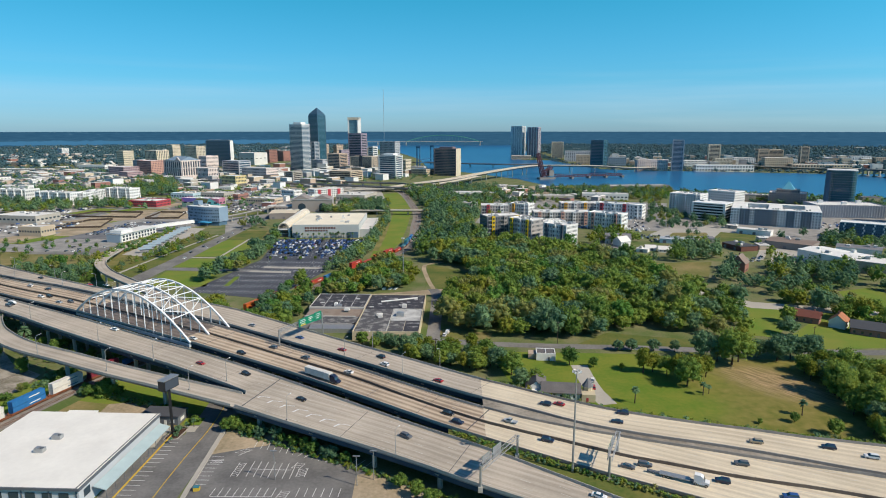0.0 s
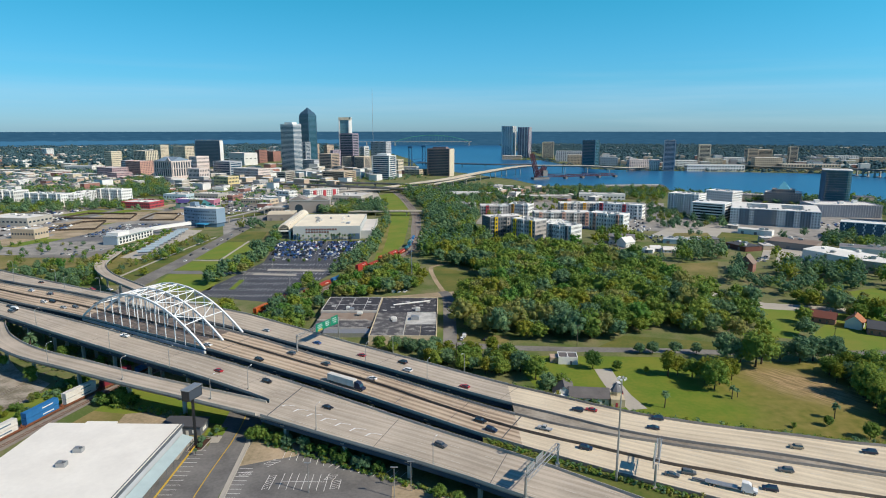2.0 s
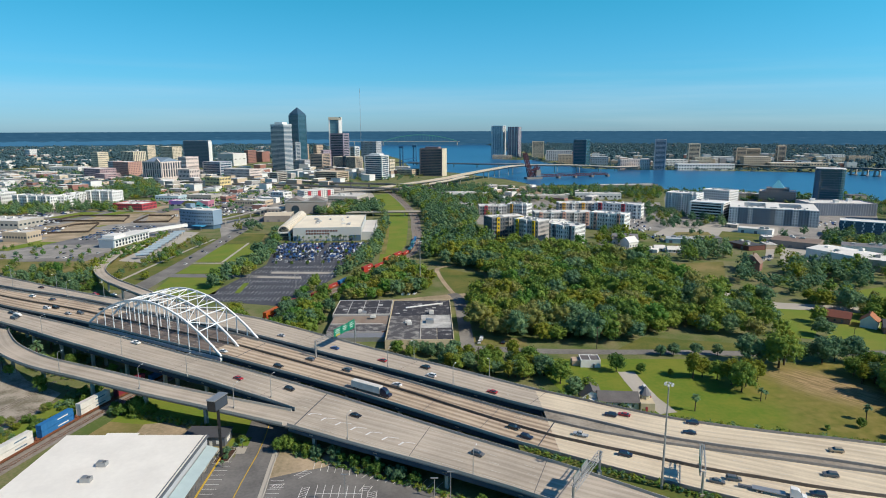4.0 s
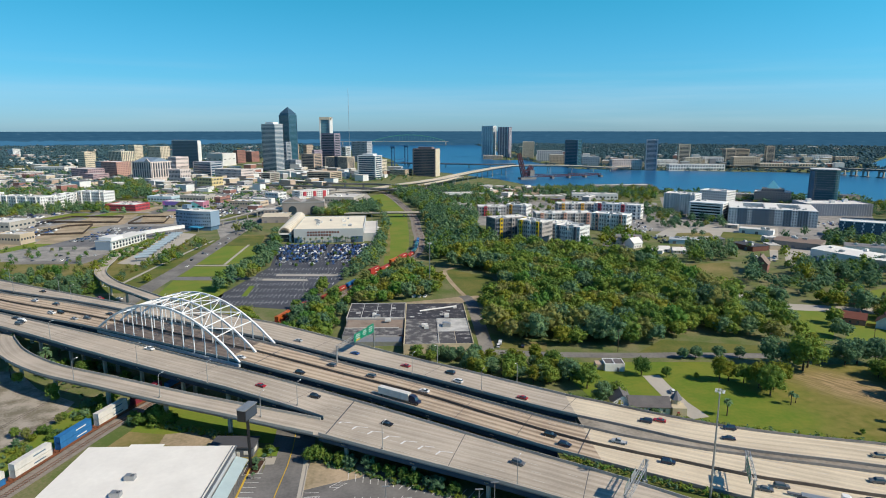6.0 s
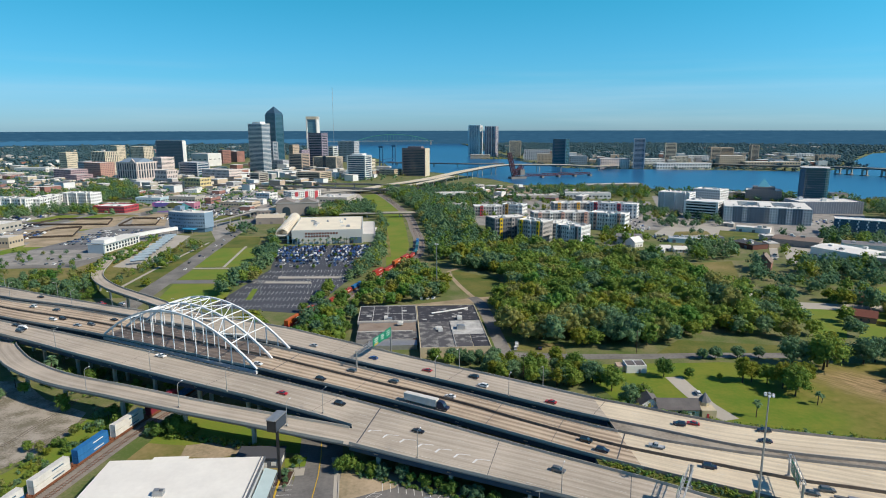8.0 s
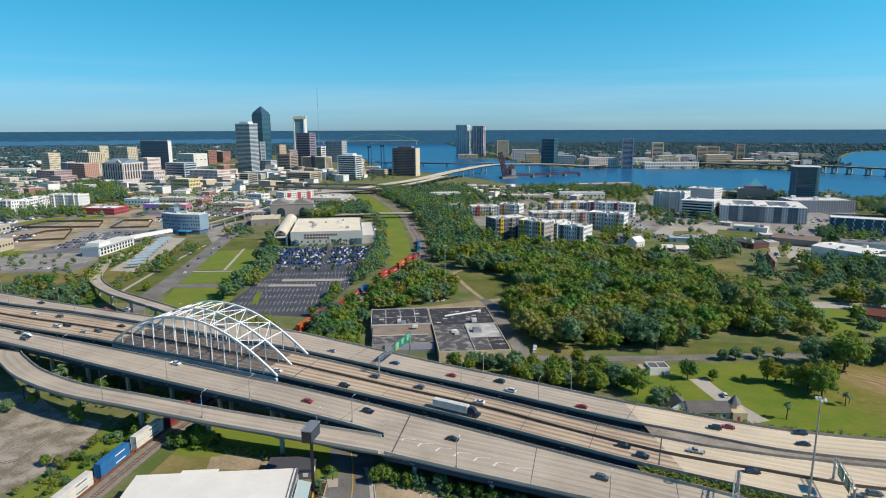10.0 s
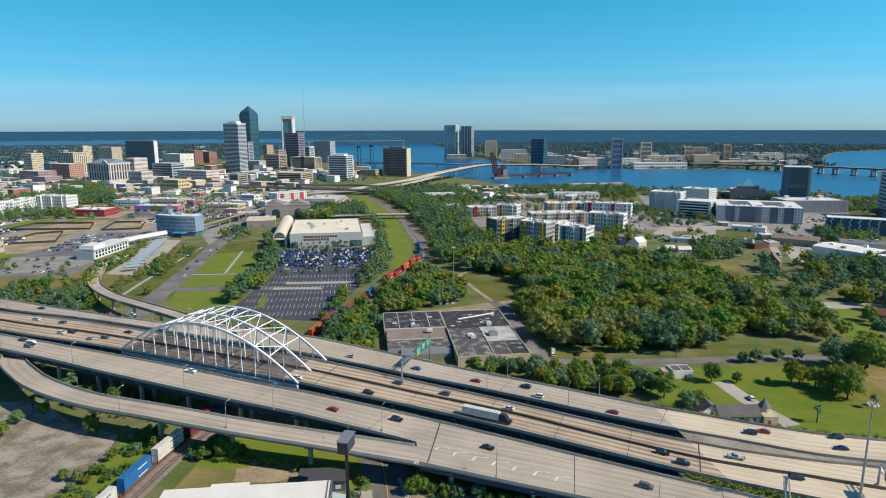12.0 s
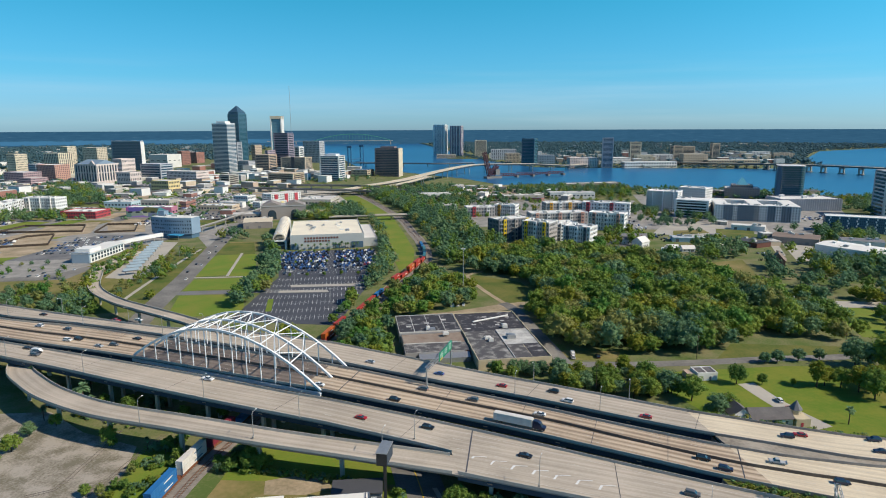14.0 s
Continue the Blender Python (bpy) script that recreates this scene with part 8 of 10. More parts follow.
for i in range(7):
    part("window", Bag().cbox(-62 + 5 * i, -10, 2.5, 2.6, 0.2, 3), M["glass"], root)
    part("window", Bag().cbox(33 + 5 * i, -10, 2.5, 2.6, 0.2, 3), M["glass"], root)
plain_shed(-236, 838, 34, 42, 8, 6, "low hall with a cream roof beside the terminal", "grey_brown", "cream")
for i in range(11):
    plant("palm", -176 + 6.2 * i, 670 + 0.2 * i, 0.85)

# ---------------------------------------------------------------- gantries, masts, lamps
def truss_gantry(a, c, z0, z1, label, columns=True, panels=(), face=1):
    root = thing("sign_gantry", Matrix.Identity(4), label, "sign gantry")
    a, c = Vector(a), Vector(c)
    way = (c - a).normalized(); s = Vector((-way.y, way.x, 0))
    for p in (a, c):
        part("column", Bag().tube([(p.x, p.y, z0 - 1.2), (p.x, p.y, z1 + 0.6)], 0.4, 8), M["steel"], root)
        part("footing", Bag().cbox(p.x, p.y, z0 - 1.5, 1.4, 1.4, 1.9), M["concrete"], root)
    for dz in (-1.0, 0.6):
        for ds in (-0.7, 0.7):
            p, q = a + s * ds, c + s * ds
            part("chord", Bag().tube([(p.x, p.y, z1 + dz), (q.x, q.y, z1 + dz)], 0.13, 6), M["steel"], root)
    n = max(6, int((c - a).length / 2))
    for i in range(n):
        p, q = a.lerp(c, i / n), a.lerp(c, (i + 1) / n)
        for ds in (-0.7, 0.7):
            u, v = p + s * ds, q + s * ds
            part("web", Bag().tube([(u.x, u.y, z1 - 1.0), (v.x, v.y, z1 + 0.6)] if i % 2 else [(u.x, u.y, z1 + 0.6), (v.x, v.y, z1 - 1.0)], 0.08, 5), M["steel"], root)
        u, v = p + s * 0.7, p - s * 0.7
        part("tie", Bag().tube([(u.x, u.y, z1 + 0.6), (v.x, v.y, z1 + 0.6)], 0.07, 5), M["steel"], root)
    yaw = math.degrees(math.atan2(way.y, way.x))
    for f, wd, hg in panels:
        p = a.lerp(c, f)
        pn = part("sign_panel", Bag().box(-wd / 2, min(0, -0.08 * face), -hg * 0.45, wd / 2, max(0, -0.08 * face), hg * 0.55), M["sign_green"], root, "green highway sign panel", pose(p.x, p.y, z1, 0, 0, yaw) @ pose(0, -0.95 * face, 0))
        part("sign_back", Bag().box(-wd / 2, min(0.005 * face, 0.08 * face), -hg * 0.45, wd / 2, max(0.005 * face, 0.08 * face), hg * 0.55), M["steel"], pn, "bare metal back of the sign")
        for k, (bw, bz) in enumerate(((0.55, 0.32), (0.65, 0.1), (0.45, -0.14))):
            part("lettering_bar", Bag().box(-wd * bw / 2, -0.14 * face - 0.02, hg * bz - 0.16, wd * bw / 2, -0.14 * face + 0.02, hg * bz + 0.16), M["paint_white"], pn)
        if f == panels[0][0]:
            part("exit_plate", Bag().box(-wd * 0.3, -0.14 * face - 0.02, -hg * 0.42, wd * 0.3, -0.14 * face + 0.02, -hg * 0.26), M["paint_yellow"], pn)
    return root


M["sign_green"] = plain("sign_green", (0.0, 0.22, 0.13), 0.45)
truss_gantry((-88.0, 297.5, 0), (-72.5, 328.0, 0), 2.0, 18.0, "steel truss gantry with green highway signs", panels=((0.5, 6.5, 4.2), (0.68, 5.5, 4.2), (0.86, 6.0, 4.8)))
truss_gantry((10.8, 176.5, 0), (24.3, 196.5, 0), 7.6, 14.6, "grey steel truss gantry across the near roadway", panels=((0.2, 5.0, 4.0), (0.48, 5.5, 4.4)), face=-1)
truss_gantry((53.2, 184.0, 0), (60.2, 201.0, 0), 6.9, 14.2, "grey steel truss gantry beside the high mast", panels=((0.2, 4.5, 4.0), (0.52, 5.0, 4.0)), face=-1)


def high_mast(x, y, z, top, label):
    root = thing("high_mast_light", pose(x, y, z), label, "light mast")
    part("pole", Bag().tube([(0, 0, -0.3), (0, 0, (top - z) * 0.5), (0, 0, top - z)], [0.42, 0.3, 0.18], 10), M["steel"], root)
    part("ring", Bag().tube([(1.1 * math.cos(a), 1.1 * math.sin(a), top - z) for a in [i * math.pi / 4 for i in range(9)]], 0.09, 5), M["steel"], root)
    for i in range(6):
        a = i * math.pi / 3
        part("floodlight", Bag().cbox(1.2 * math.cos(a), 1.2 * math.sin(a), top - z - 0.55, 0.6, 0.6, 0.5), M["steel_white"], root)
    return root


high_mast(42, 188.0, deck_z(42) - 0.5, 42.5, "tall steel high-mast light in the grass median")
high_mast(-40, 475, 0, 35.5, "tall steel high-mast light among trees")


def street_lamp(x, y, z, yaw, high=9.5):
    root = thing("street_lamp", pose(x, y, z, 0, 0, yaw), "slim steel street lamp with one curved arm", "street lamp", "highway lamps")
    part("pole", Bag().tube([(0, 0, -0.2), (0, 0, high - 0.8), (0.4, 0, high - 0.1), (2.0, 0, high + 0.25)], [0.16, 0.1, 0.09, 0.07], 7), M["steel"], root)
    part("lamp_head", Bag().add([(1.9, -0.16, high + 0.16), (2.7, -0.14, high + 0.2), (2.7, 0.14, high + 0.2), (1.9, 0.16, high + 0.16), (1.9, -0.12, high + 0.34), (2.6, -0.1, high + 0.36), (2.6, 0.1, high + 0.36), (1.9, 0.12, high + 0.34)],
                                 [(3, 2, 1, 0), (4, 5, 6, 7), (0, 1, 5, 4), (1, 2, 6, 5), (2, 3, 7, 6), (3, 0, 4, 7)]), M["steel_white"], root)
    part("base", Bag().cbox(0, 0, -0.3, 0.7, 0.7, 0.6), M["concrete"], root)
    return root


lamp = street_lamp(-199, 275.5, 12.6, 60)
for x, y, z, yaw in ((-155, 257.5, 12.6, 60), (-110, 240.5, 11.4, 60), (-62, 217, 9.9, 60), (-18, 194, 8.7, 60), (-98, 251, 11, 60), (-240, 330, 12.8, 60), (-285, 356, 12.9, 60), (-180, 294, 12.7, 60), (-140, 270.5, 12.6, 60)):
    copy_thing(lamp, pose(x, y, z, 0, 0, yaw))
for x in (-320, -270, -220, -52, -22):
    copy_thing(lamp, pose(x, FAR_N(x) + 0.2, deck_z(x) + 0.6, 0, 0, 60))
for x in (-340, -290, -245, -200, -40, -5):
    copy_thing(lamp, pose(x, FAR_F(x) - 0.2, deck_z(x) + 0.6, 0, 0, -120))
wood_pole = thing("utility_pole", pose(-8, 303, 0), "tall wooden utility pole with a crossarm", "utility pole", "poles by the street")
part("pole", Bag().tube([(0, 0, -0.3), (0, 0, 13)], [0.2, 0.13], 7), M["bark"], wood_pole)
part("crossarm", Bag().box(-1.2, -0.07, 12.1, 1.2, 0.07, 12.3), M["bark"], wood_pole)
for x, y in ((60, 333), (140, 325), (200, 328), (250, 332)):
    copy_thing(wood_pole, pose(x, y, 0, 0, 0, 20))

# ---------------------------------------------------------------- rails and freight train
track = smooth_line([(x, y, 0) for x, y in RAILS], 4)
def offset_line(line, s):
    out = []
    for i, p in enumerate(line):
        way = line[min(i + 1, len(line) - 1)] - line[max(i - 1, 0)]
        out.append(p + Vector((-way.y, way.x, 0)).normalized() * s)
    return out
root = thing("railway_track", Matrix.Identity(4), "pair of rusty railway tracks on timber sleepers", "railway", "", "structure")
for s in (1.6, -3.0):
    for g in (-0.72, 0.72):
        part("rail", Bag().tube([p + Vector((0, 0, 0.28)) for p in offset_line(track, s + g)], 0.08, 4), M["rust"], root)
    b = Bag()
    ln = offset_line(track[:90], s)
    for i in range(len(ln) - 1):
        for u in (0, 0.25, 0.5, 0.75):
            p = ln[i].lerp(ln[i + 1], u); way = (ln[i + 1] - ln[i]).normalized(); sd = Vector((-way.y, way.x, 0)) * 1.3; w = way * 0.12
            b.add([p - sd - w + Vector((0, 0, 0.2)), p + sd - w + Vector((0, 0, 0.2)), p + sd + w + Vector((0, 0, 0.2)), p - sd + w + Vector((0, 0, 0.2))], [(3, 2, 1, 0)])
    sl = part("sleepers", b, M["bark"], root); sl["kind"] = "stuff"
for nm, c in (("box_red", (0.42, 0.05, 0.035)), ("box_blue", (0.03, 0.17, 0.42)), ("box_white", (0.72, 0.70, 0.66)), ("box_maroon", (0.22, 0.03, 0.05)), ("box_orange", (0.55, 0.13, 0.03)), ("box_teal", (0.05, 0.2, 0.25))):
    M[nm] = mat(nm, c, tuple(k * 0.7 for k in c), 0.55, scale=0.4, fine=3, amount=0.45)


def container_mesh(length, material):
    """Corrugated box with corner posts and frame."""
    b = Bag(); h, w = 2.7, 1.22
    n = int(length / 0.8)
    ring = []
    for i in range(n + 1):
        ring.append((-length / 2 + length * i / n, -w + (0.05 if i % 2 else 0.0)))
    for i in range(n + 1):
        ring.append((length / 2 - length * i / n, w - (0.05 if i % 2 else 0.0)))
    b.prism(ring, 0.1, h - 0.05)
    for x in (-length / 2, length / 2):
        for y in (-w, w):
            b.cbox(x, y, 0, 0.16, 0.16, h)
    return b.mesh("container", material)


BOXES = {k: container_mesh(15.6, M["box_" + k]) for k in ("red", "blue", "white", "maroon", "orange", "teal")}
bogie_me = Bag().box(-1.3, -1.25, 0.45, 1.3, 1.25, 0.8).tube([(-0.8, -0.8, 0.45), (-0.8, 0.8, 0.45)], 0.42, 10).tube([(0.8, -0.8, 0.45), (0.8, 0.8, 0.45)], 0.42, 10).mesh("bogie", M["rust"])
well_me = Bag().box(-8.6, -1.4, 0.7, 8.6, -1.25, 1.5).box(-8.6, 1.25, 0.7, 8.6, 1.4, 1.5).box(-8.6, -1.25, 0.7, 8.6, 1.25, 0.9).box(-9.6, -0.5, 0.8, -8.6, 0.5, 1.3).box(8.6, -0.5, 0.8, 9.6, 0.5, 1.3).mesh("well_frame", M["rust"])
bar_me = Bag().box(-2.6, -0.02, 1.3, 2.6, 0.02, 1.75).mesh("lettering_bar", M["paint_white"])
bar2_me = Bag().box(-2.6, -0.02, 1.3, 2.6, 0.02, 1.75).mesh("lettering_bar", M["navy"])
line = offset_line(track, 1.6)
run = [0.0]
for p, q in zip(line, line[1:]):
    run.append(run[-1] + (q - p).length)
def along(d):
    x = float(np.interp(d, run, [p.x for p in line])); y = float(np.interp(d, run, [p.y for p in line]))
    x2 = float(np.interp(d + 2, run, [p.x for p in line])); y2 = float(np.interp(d + 2, run, [p.y for p in line]))
    return x, y, math.degrees(math.atan2(y2 - y, x2 - x))
LOADS = ["red maroon", "white blue", "white blue", "white white", "blue blue", "white white", "maroon maroon", "blue", "white", "orange", "red", "", "orange red", "red red", "", "red", "red", "blue", "", "red red", "red", "orange red", "red red", "red", "teal", "teal blue", "blue", "blue"]
for i, load in enumerate(LOADS):
    x, y, yaw = along(18 + 19.6 * i)
    root = thing("freight_wagon", pose(x, y, 0.15, 0, 0, yaw), "rusty container well wagon on the track", "freight wagon", "train wagons")
    part("well_frame", well_me, None, root)
    part("bogie", bogie_me, None, root, m=pose(-8.8, 0, 0)); part("bogie", bogie_me, None, root, m=pose(8.8, 0, 0))
    for k, col in enumerate(reversed(load.split())):
        bx = thing("shipping_container", pose(x, y, 0.15 + 0.92 + 2.75 * k, 0, 0, yaw), col + " corrugated shipping container on the freight train", "shipping container", "train containers", me=BOXES[col])
        for sy in (-1, 1):
            part("lettering_bar", bar2_me if col == "white" else bar_me, None, bx, m=pose(2.5, sy * 1.27, 0))

# ---------------------------------------------------------------- vehicles
PAINT = {}
for nm, c in (("black", (0.012, 0.012, 0.015)), ("white", (0.75, 0.75, 0.75)), ("silver", (0.42, 0.44, 0.46)), ("grey", (0.12, 0.125, 0.135)), ("red", (0.38, 0.015, 0.02)), ("blue", (0.03, 0.09, 0.28)), ("navy", (0.015, 0.025, 0.06)), ("tan", (0.32, 0.26, 0.18)), ("yellow", (0.6, 0.38, 0.02))):
    PAINT[nm] = plain("paint_car_" + nm, c, 0.3, 0.0, 0.6, 0.05)


def side_shape(profile, half, half_top, z_lo, z_hi):
    """A body drawn in side view (x, z) and given width, narrower towards the top."""
    b = Bag(); n = len(profile)
    def wid(z):
        u = min(1, max(0, (z - z_lo) / max(0.01, z_hi - z_lo)))
        return half + (half_top - half) * u
    b.add([(x, -wid(z), z) for x, z in profile] + [(x, wid(z), z) for x, z in profile],
          [tuple(range(n)), tuple(range(n, 2 * n))[::-1]] + [(i, n + i, n + (i + 1) % n, (i + 1) % n) for i in range(n)])
    return b


KINDS = {
    "sedan": dict(body=[(-2.35, .32), (2.3, .32), (2.38, .6), (2.2, .78), (1.15, .93), (-1.5, .96), (-2.25, .94), (-2.38, .7)], glass=[(1.2, .9), (.4, 1.36), (-.9, 1.4), (-1.75, .93)], roof=[(.45, 1.35), (.35, 1.45), (-.85, 1.48), (-.98, 1.39)], w=.9, wt=.66, wb=1.42),
    "suv": dict(body=[(-2.35, .38), (2.3, .38), (2.38, .8), (2.2, 1.0), (1.3, 1.1), (-2.2, 1.12), (-2.38, .9)], glass=[(1.25, 1.08), (.55, 1.65), (-1.9, 1.68), (-2.25, 1.1)], roof=[(.62, 1.64), (.5, 1.76), (-1.8, 1.78), (-1.95, 1.68)], w=.95, wt=.74, wb=1.45),
    "pickup": dict(body=[(-2.8, .45), (2.7, .45), (2.78, .9), (2.6, 1.08), (1.5, 1.15), (-.6, 1.15), (-.62, .85), (-2.7, .85), (-2.72, 1.12), (-2.85, 1.12)], glass=[(1.45, 1.1), (.8, 1.72), (-.45, 1.74), (-.62, 1.12)], roof=[(.85, 1.7), (.75, 1.82), (-.4, 1.84), (-.5, 1.74)], w=.98, wt=.76, wb=1.75),
    "van": dict(body=[(-2.7, .4), (2.6, .4), (2.7, .9), (2.3, 1.15), (1.6, 1.95), (-2.6, 2.0), (-2.72, 1.2)], glass=[(2.2, 1.2), (1.68, 1.86), (.6, 1.86), (.6, 1.2)], roof=[(1.5, 1.95), (1.4, 2.06), (-2.5, 2.08), (-2.6, 1.98)], w=.98, wt=.9, wb=1.75),
}
wheel_me = Bag().tube([(0, -0.11, 0), (0, 0.11, 0)], 0.34, 12).mesh("wheel", M["rubber"])
rim_me = Bag().tube([(0, -0.13, 0), (0, 0.13, 0)], 0.2, 8).mesh("rim", M["steel"])
MADE = {}


def car(kind, col, x, y, z, yaw, small=False):
    key = (kind, col, small)
    low = KINDS[kind]["body"][0][1] + 0.01
    what = {"suv": "sport utility vehicle", "pickup": "pickup truck", "van": "panel van", "sedan": "sedan car"}[kind]
    if key in MADE:
        return copy_thing(MADE[key], pose(x, y, z - (low if small else 0.0), 0, 0, yaw))
    k = KINDS[kind]
    z -= low if small else 0.0
    root = thing("car" if kind in ("sedan", "suv") else kind, pose(x, y, z, 0, 0, yaw), f"{col} {what} " + ("parked in the large lot" if small else "on the concrete highway"), "car", "parked cars" if small else "cars on the highway")
    part("body", side_shape(k["body"], k["w"], k["w"] * 0.97, .3, 1.2), PAINT[col], root)
    part("glasshouse", side_shape(k["glass"], k["w"] * 0.96, k["wt"], k["glass"][0][1], k["roof"][0][1]) if kind != "van" else side_shape(k["glass"], k["w"] + 0.01, k["w"] - 0.06, 1.2, 1.9), M["glass"], root)
    part("roof", side_shape(k["roof"], k["wt"], k["wt"] * 0.92, k["roof"][0][1], k["roof"][2][1]), PAINT[col], root)
    if not small:
        for sx in (-k["wb"], k["wb"]):
            for sy in (-1, 1):
                w = part("wheel", wheel_me, None, root, m=pose(sx, sy * (k["w"] - 0.1), 0.34))
                part("rim", rim_me, None, w)
        zf = k["body"][2][1] - 0.05
        for sy in (-1, 1):
            part("headlight", Bag().cbox(2.3 if kind != "pickup" else 2.72, sy * 0.62, zf - 0.1, 0.12, 0.36, 0.18), M["paint_white"], root)
            part("tail_light", Bag().cbox(-2.34 if kind in ("sedan", "suv") else -2.76, sy * 0.66, zf, 0.1, 0.3, 0.22), PAINT["red"], root)
    MADE[key] = root
    return root


def lorry(x, y, z, yaw, col="navy", box="white", flat_bed=False):
    root = thing("semi_truck", pose(x, y, z, 0, 0, yaw), ("white flatbed truck carrying nothing on the highway" if flat_bed else "articulated truck with a dark cab and white box trailer"), "truck")
    if flat_bed:
        part("bed", Bag().box(-7, -1.2, 1.0, 2.5, 1.2, 1.25), M["steel"], root)
    else:
        part("trailer", Bag().box(-12, -1.28, 1.2, 3.2, 1.28, 4.0).box(-12.05, -1.3, 1.1, 3.25, 1.3, 1.25), M["box_" + box], root, "white box trailer")
    part("cab", side_shape([(3.6, .6), (8.2, .6), (8.3, 1.5), (6.9, 1.75), (6.4, 2.9), (5.6, 3.5), (3.7, 3.6)], 1.2, 1.05, .6, 3.6), PAINT[col], root)
    part("windscreen", side_shape([(6.95, 1.8), (6.5, 2.8), (6.2, 2.8), (6.6, 1.8)], 1.12, 1.06, 1.8, 2.8), M["glass"], root)
    part("chassis", Bag().box(-11, -0.5, 0.7, 8, 0.5, 1.1), M["charcoal"], root)
    for sx in (-10.5, -9.2, 3.9, 5.2, 7.4) if not flat_bed else (-5.5, -4.2, 4.2, 7.4):
        for sy in (-1, 1):
            w = part("wheel", wheel_me, None, root, m=pose(sx, sy * 1.05, 0.5) @ Matrix.Scale(1.45, 4))
            part("rim", rim_me, None, w)
    return root


def on_road(kind, col, x, y, left):
    yaw = math.degrees(math.atan2(MID_B(x + 3) - MID_B(x - 3), 6)) + (180 if left else 0)
    car(kind, col, x, y, deck_z(x) + 0.02, yaw)
on_road('sedan', 'black', -281.4, 368.2, False)
on_road('suv', 'black', -273.5, 360.6, False)
on_road('pickup', 'white', -182.8, 314.0, False)
on_road('sedan', 'red', -116.8, 268.3, False)
on_road('suv', 'black', -92.2, 258.8, False)
on_road('sedan', 'black', -61.2, 235.5, False)
on_road('suv', 'grey', -15.5, 207.5, False)
on_road('suv', 'white', -266.6, 378.0, False)
on_road('suv', 'black', -261.6, 378.8, False)
on_road('sedan', 'silver', -247.1, 366.2, False)
on_road('suv', 'grey', -240.0, 366.8, False)
on_road('sedan', 'white', -134.0, 300.8, False)
on_road('suv', 'black', -102.9, 283.6, False)
on_road('suv', 'black', -0.2, 227.1, False)
on_road('suv', 'navy', 3.5, 219.9, False)
on_road('suv', 'navy', 36.4, 207.4, False)
on_road('sedan', 'grey', 61.2, 190.7, False)
on_road('suv', 'grey', 67.3, 192.1, False)
on_road('sedan', 'white', 47.5, 173.0, False)
on_road('van', 'white', -274.2, 362.5, False)
on_road('suv', 'grey', -273.0, 357.6, False)
on_road('suv', 'grey', -274.7, 397.0, True)
on_road('suv', 'grey', -90.1, 293.6, True)
on_road('suv', 'grey', -70.7, 281.4, True)
on_road('sedan', 'white', -46.8, 265.7, True)
on_road('pickup', 'silver', 24.0, 221.6, True)
on_road('sedan', 'black', -231.5, 374.9, True)
on_road('sedan', 'black', -301.3, 428.8, True)
on_road('pickup', 'red', -254.1, 409.7, True)
on_road('sedan', 'white', -241.6, 409.0, True)
on_road('sedan', 'silver', -111.7, 326.1, True)
on_road('sedan', 'blue', -80.8, 310.1, True)
on_road('sedan', 'red', -55.3, 294.1, True)
on_road('suv', 'black', -34.4, 286.1, True)
on_road('suv', 'white', -31.5, 276.4, True)
on_road('sedan', 'red', -5.3, 259.5, True)
on_road('suv', 'navy', 39.9, 237.8, True)
on_road('suv', 'navy', 70.1, 231.3, True)
on_road('sedan', 'navy', 65.8, 223.5, True)
on_road('suv', 'grey', 101.0, 194.5, True)
on_road('suv', 'tan', 113.3, 210.3, True)
on_road('suv', 'navy', 138.1, 207.5, True)
on_road('suv', 'white', 149.5, 201.4, True)
on_road('suv', 'blue', 107.7, 175.3, True)
on_road('suv', 'white', -292.8, 405.6, True)
on_road('sedan', 'red', 45.5, 238.1, True)
on_road('suv', 'navy', 89.9, 183.3, True)
lorry(-55.6, 256.9, deck_z(-55.6) + 0.02, -33)
lorry(76.9, 183.9, deck_z(76.9) + 0.02, -25, 'white', flat_bed=True)
car('suv', 'white', 68.4, 279.7, 0.1, 80)
car('suv', 'red', 67.1, 271.1, 0.1, 80)
car('suv', 'white', -4.2, 344.1, 0.1, 80)
car('suv', 'black', 9.4, 343.4, 0.1, 80)
car('van', 'white', -2.6, 349.2, 0.1, 80)

# parked cars in the large lot, in rows
pg = random.Random(4)
lot_lines = Bag()
rows = [(566 + 9.2 * i) for i in range(11)]
count = 0
for ri, y in enumerate(rows):
    x0 = -178 - (y - 566) * 0.16; x1 = -97
    x = x0
    while x < x1:
        lot_lines.add([(x, y - 2.6, 0.10), (x + 0.15, y - 2.6, 0.10), (x + 0.15, y + 2.6, 0.10), (x, y + 2.6, 0.10)], [(0, 1, 2, 3)])
        if pg.random() < (0.86 if ri > 2 else 0.6 if ri > 0 else 0.25) and not (-142 < x < -137) and count < 150:
            car(pg.choice(("sedan", "suv", "sedan", "suv", "van" if pg.random() < 0.2 else "sedan")), pg.choice(("white", "navy", "silver", "black", "black", "navy", "blue", "blue", "blue", "silver", "red" if pg.random() < 0.4 else "grey")),
                x + 1.5, y + pg.uniform(-0.3, 0.3), 0.08, 90 + pg.choice((0, 180)), True)
            count += 1
        x += 3.0
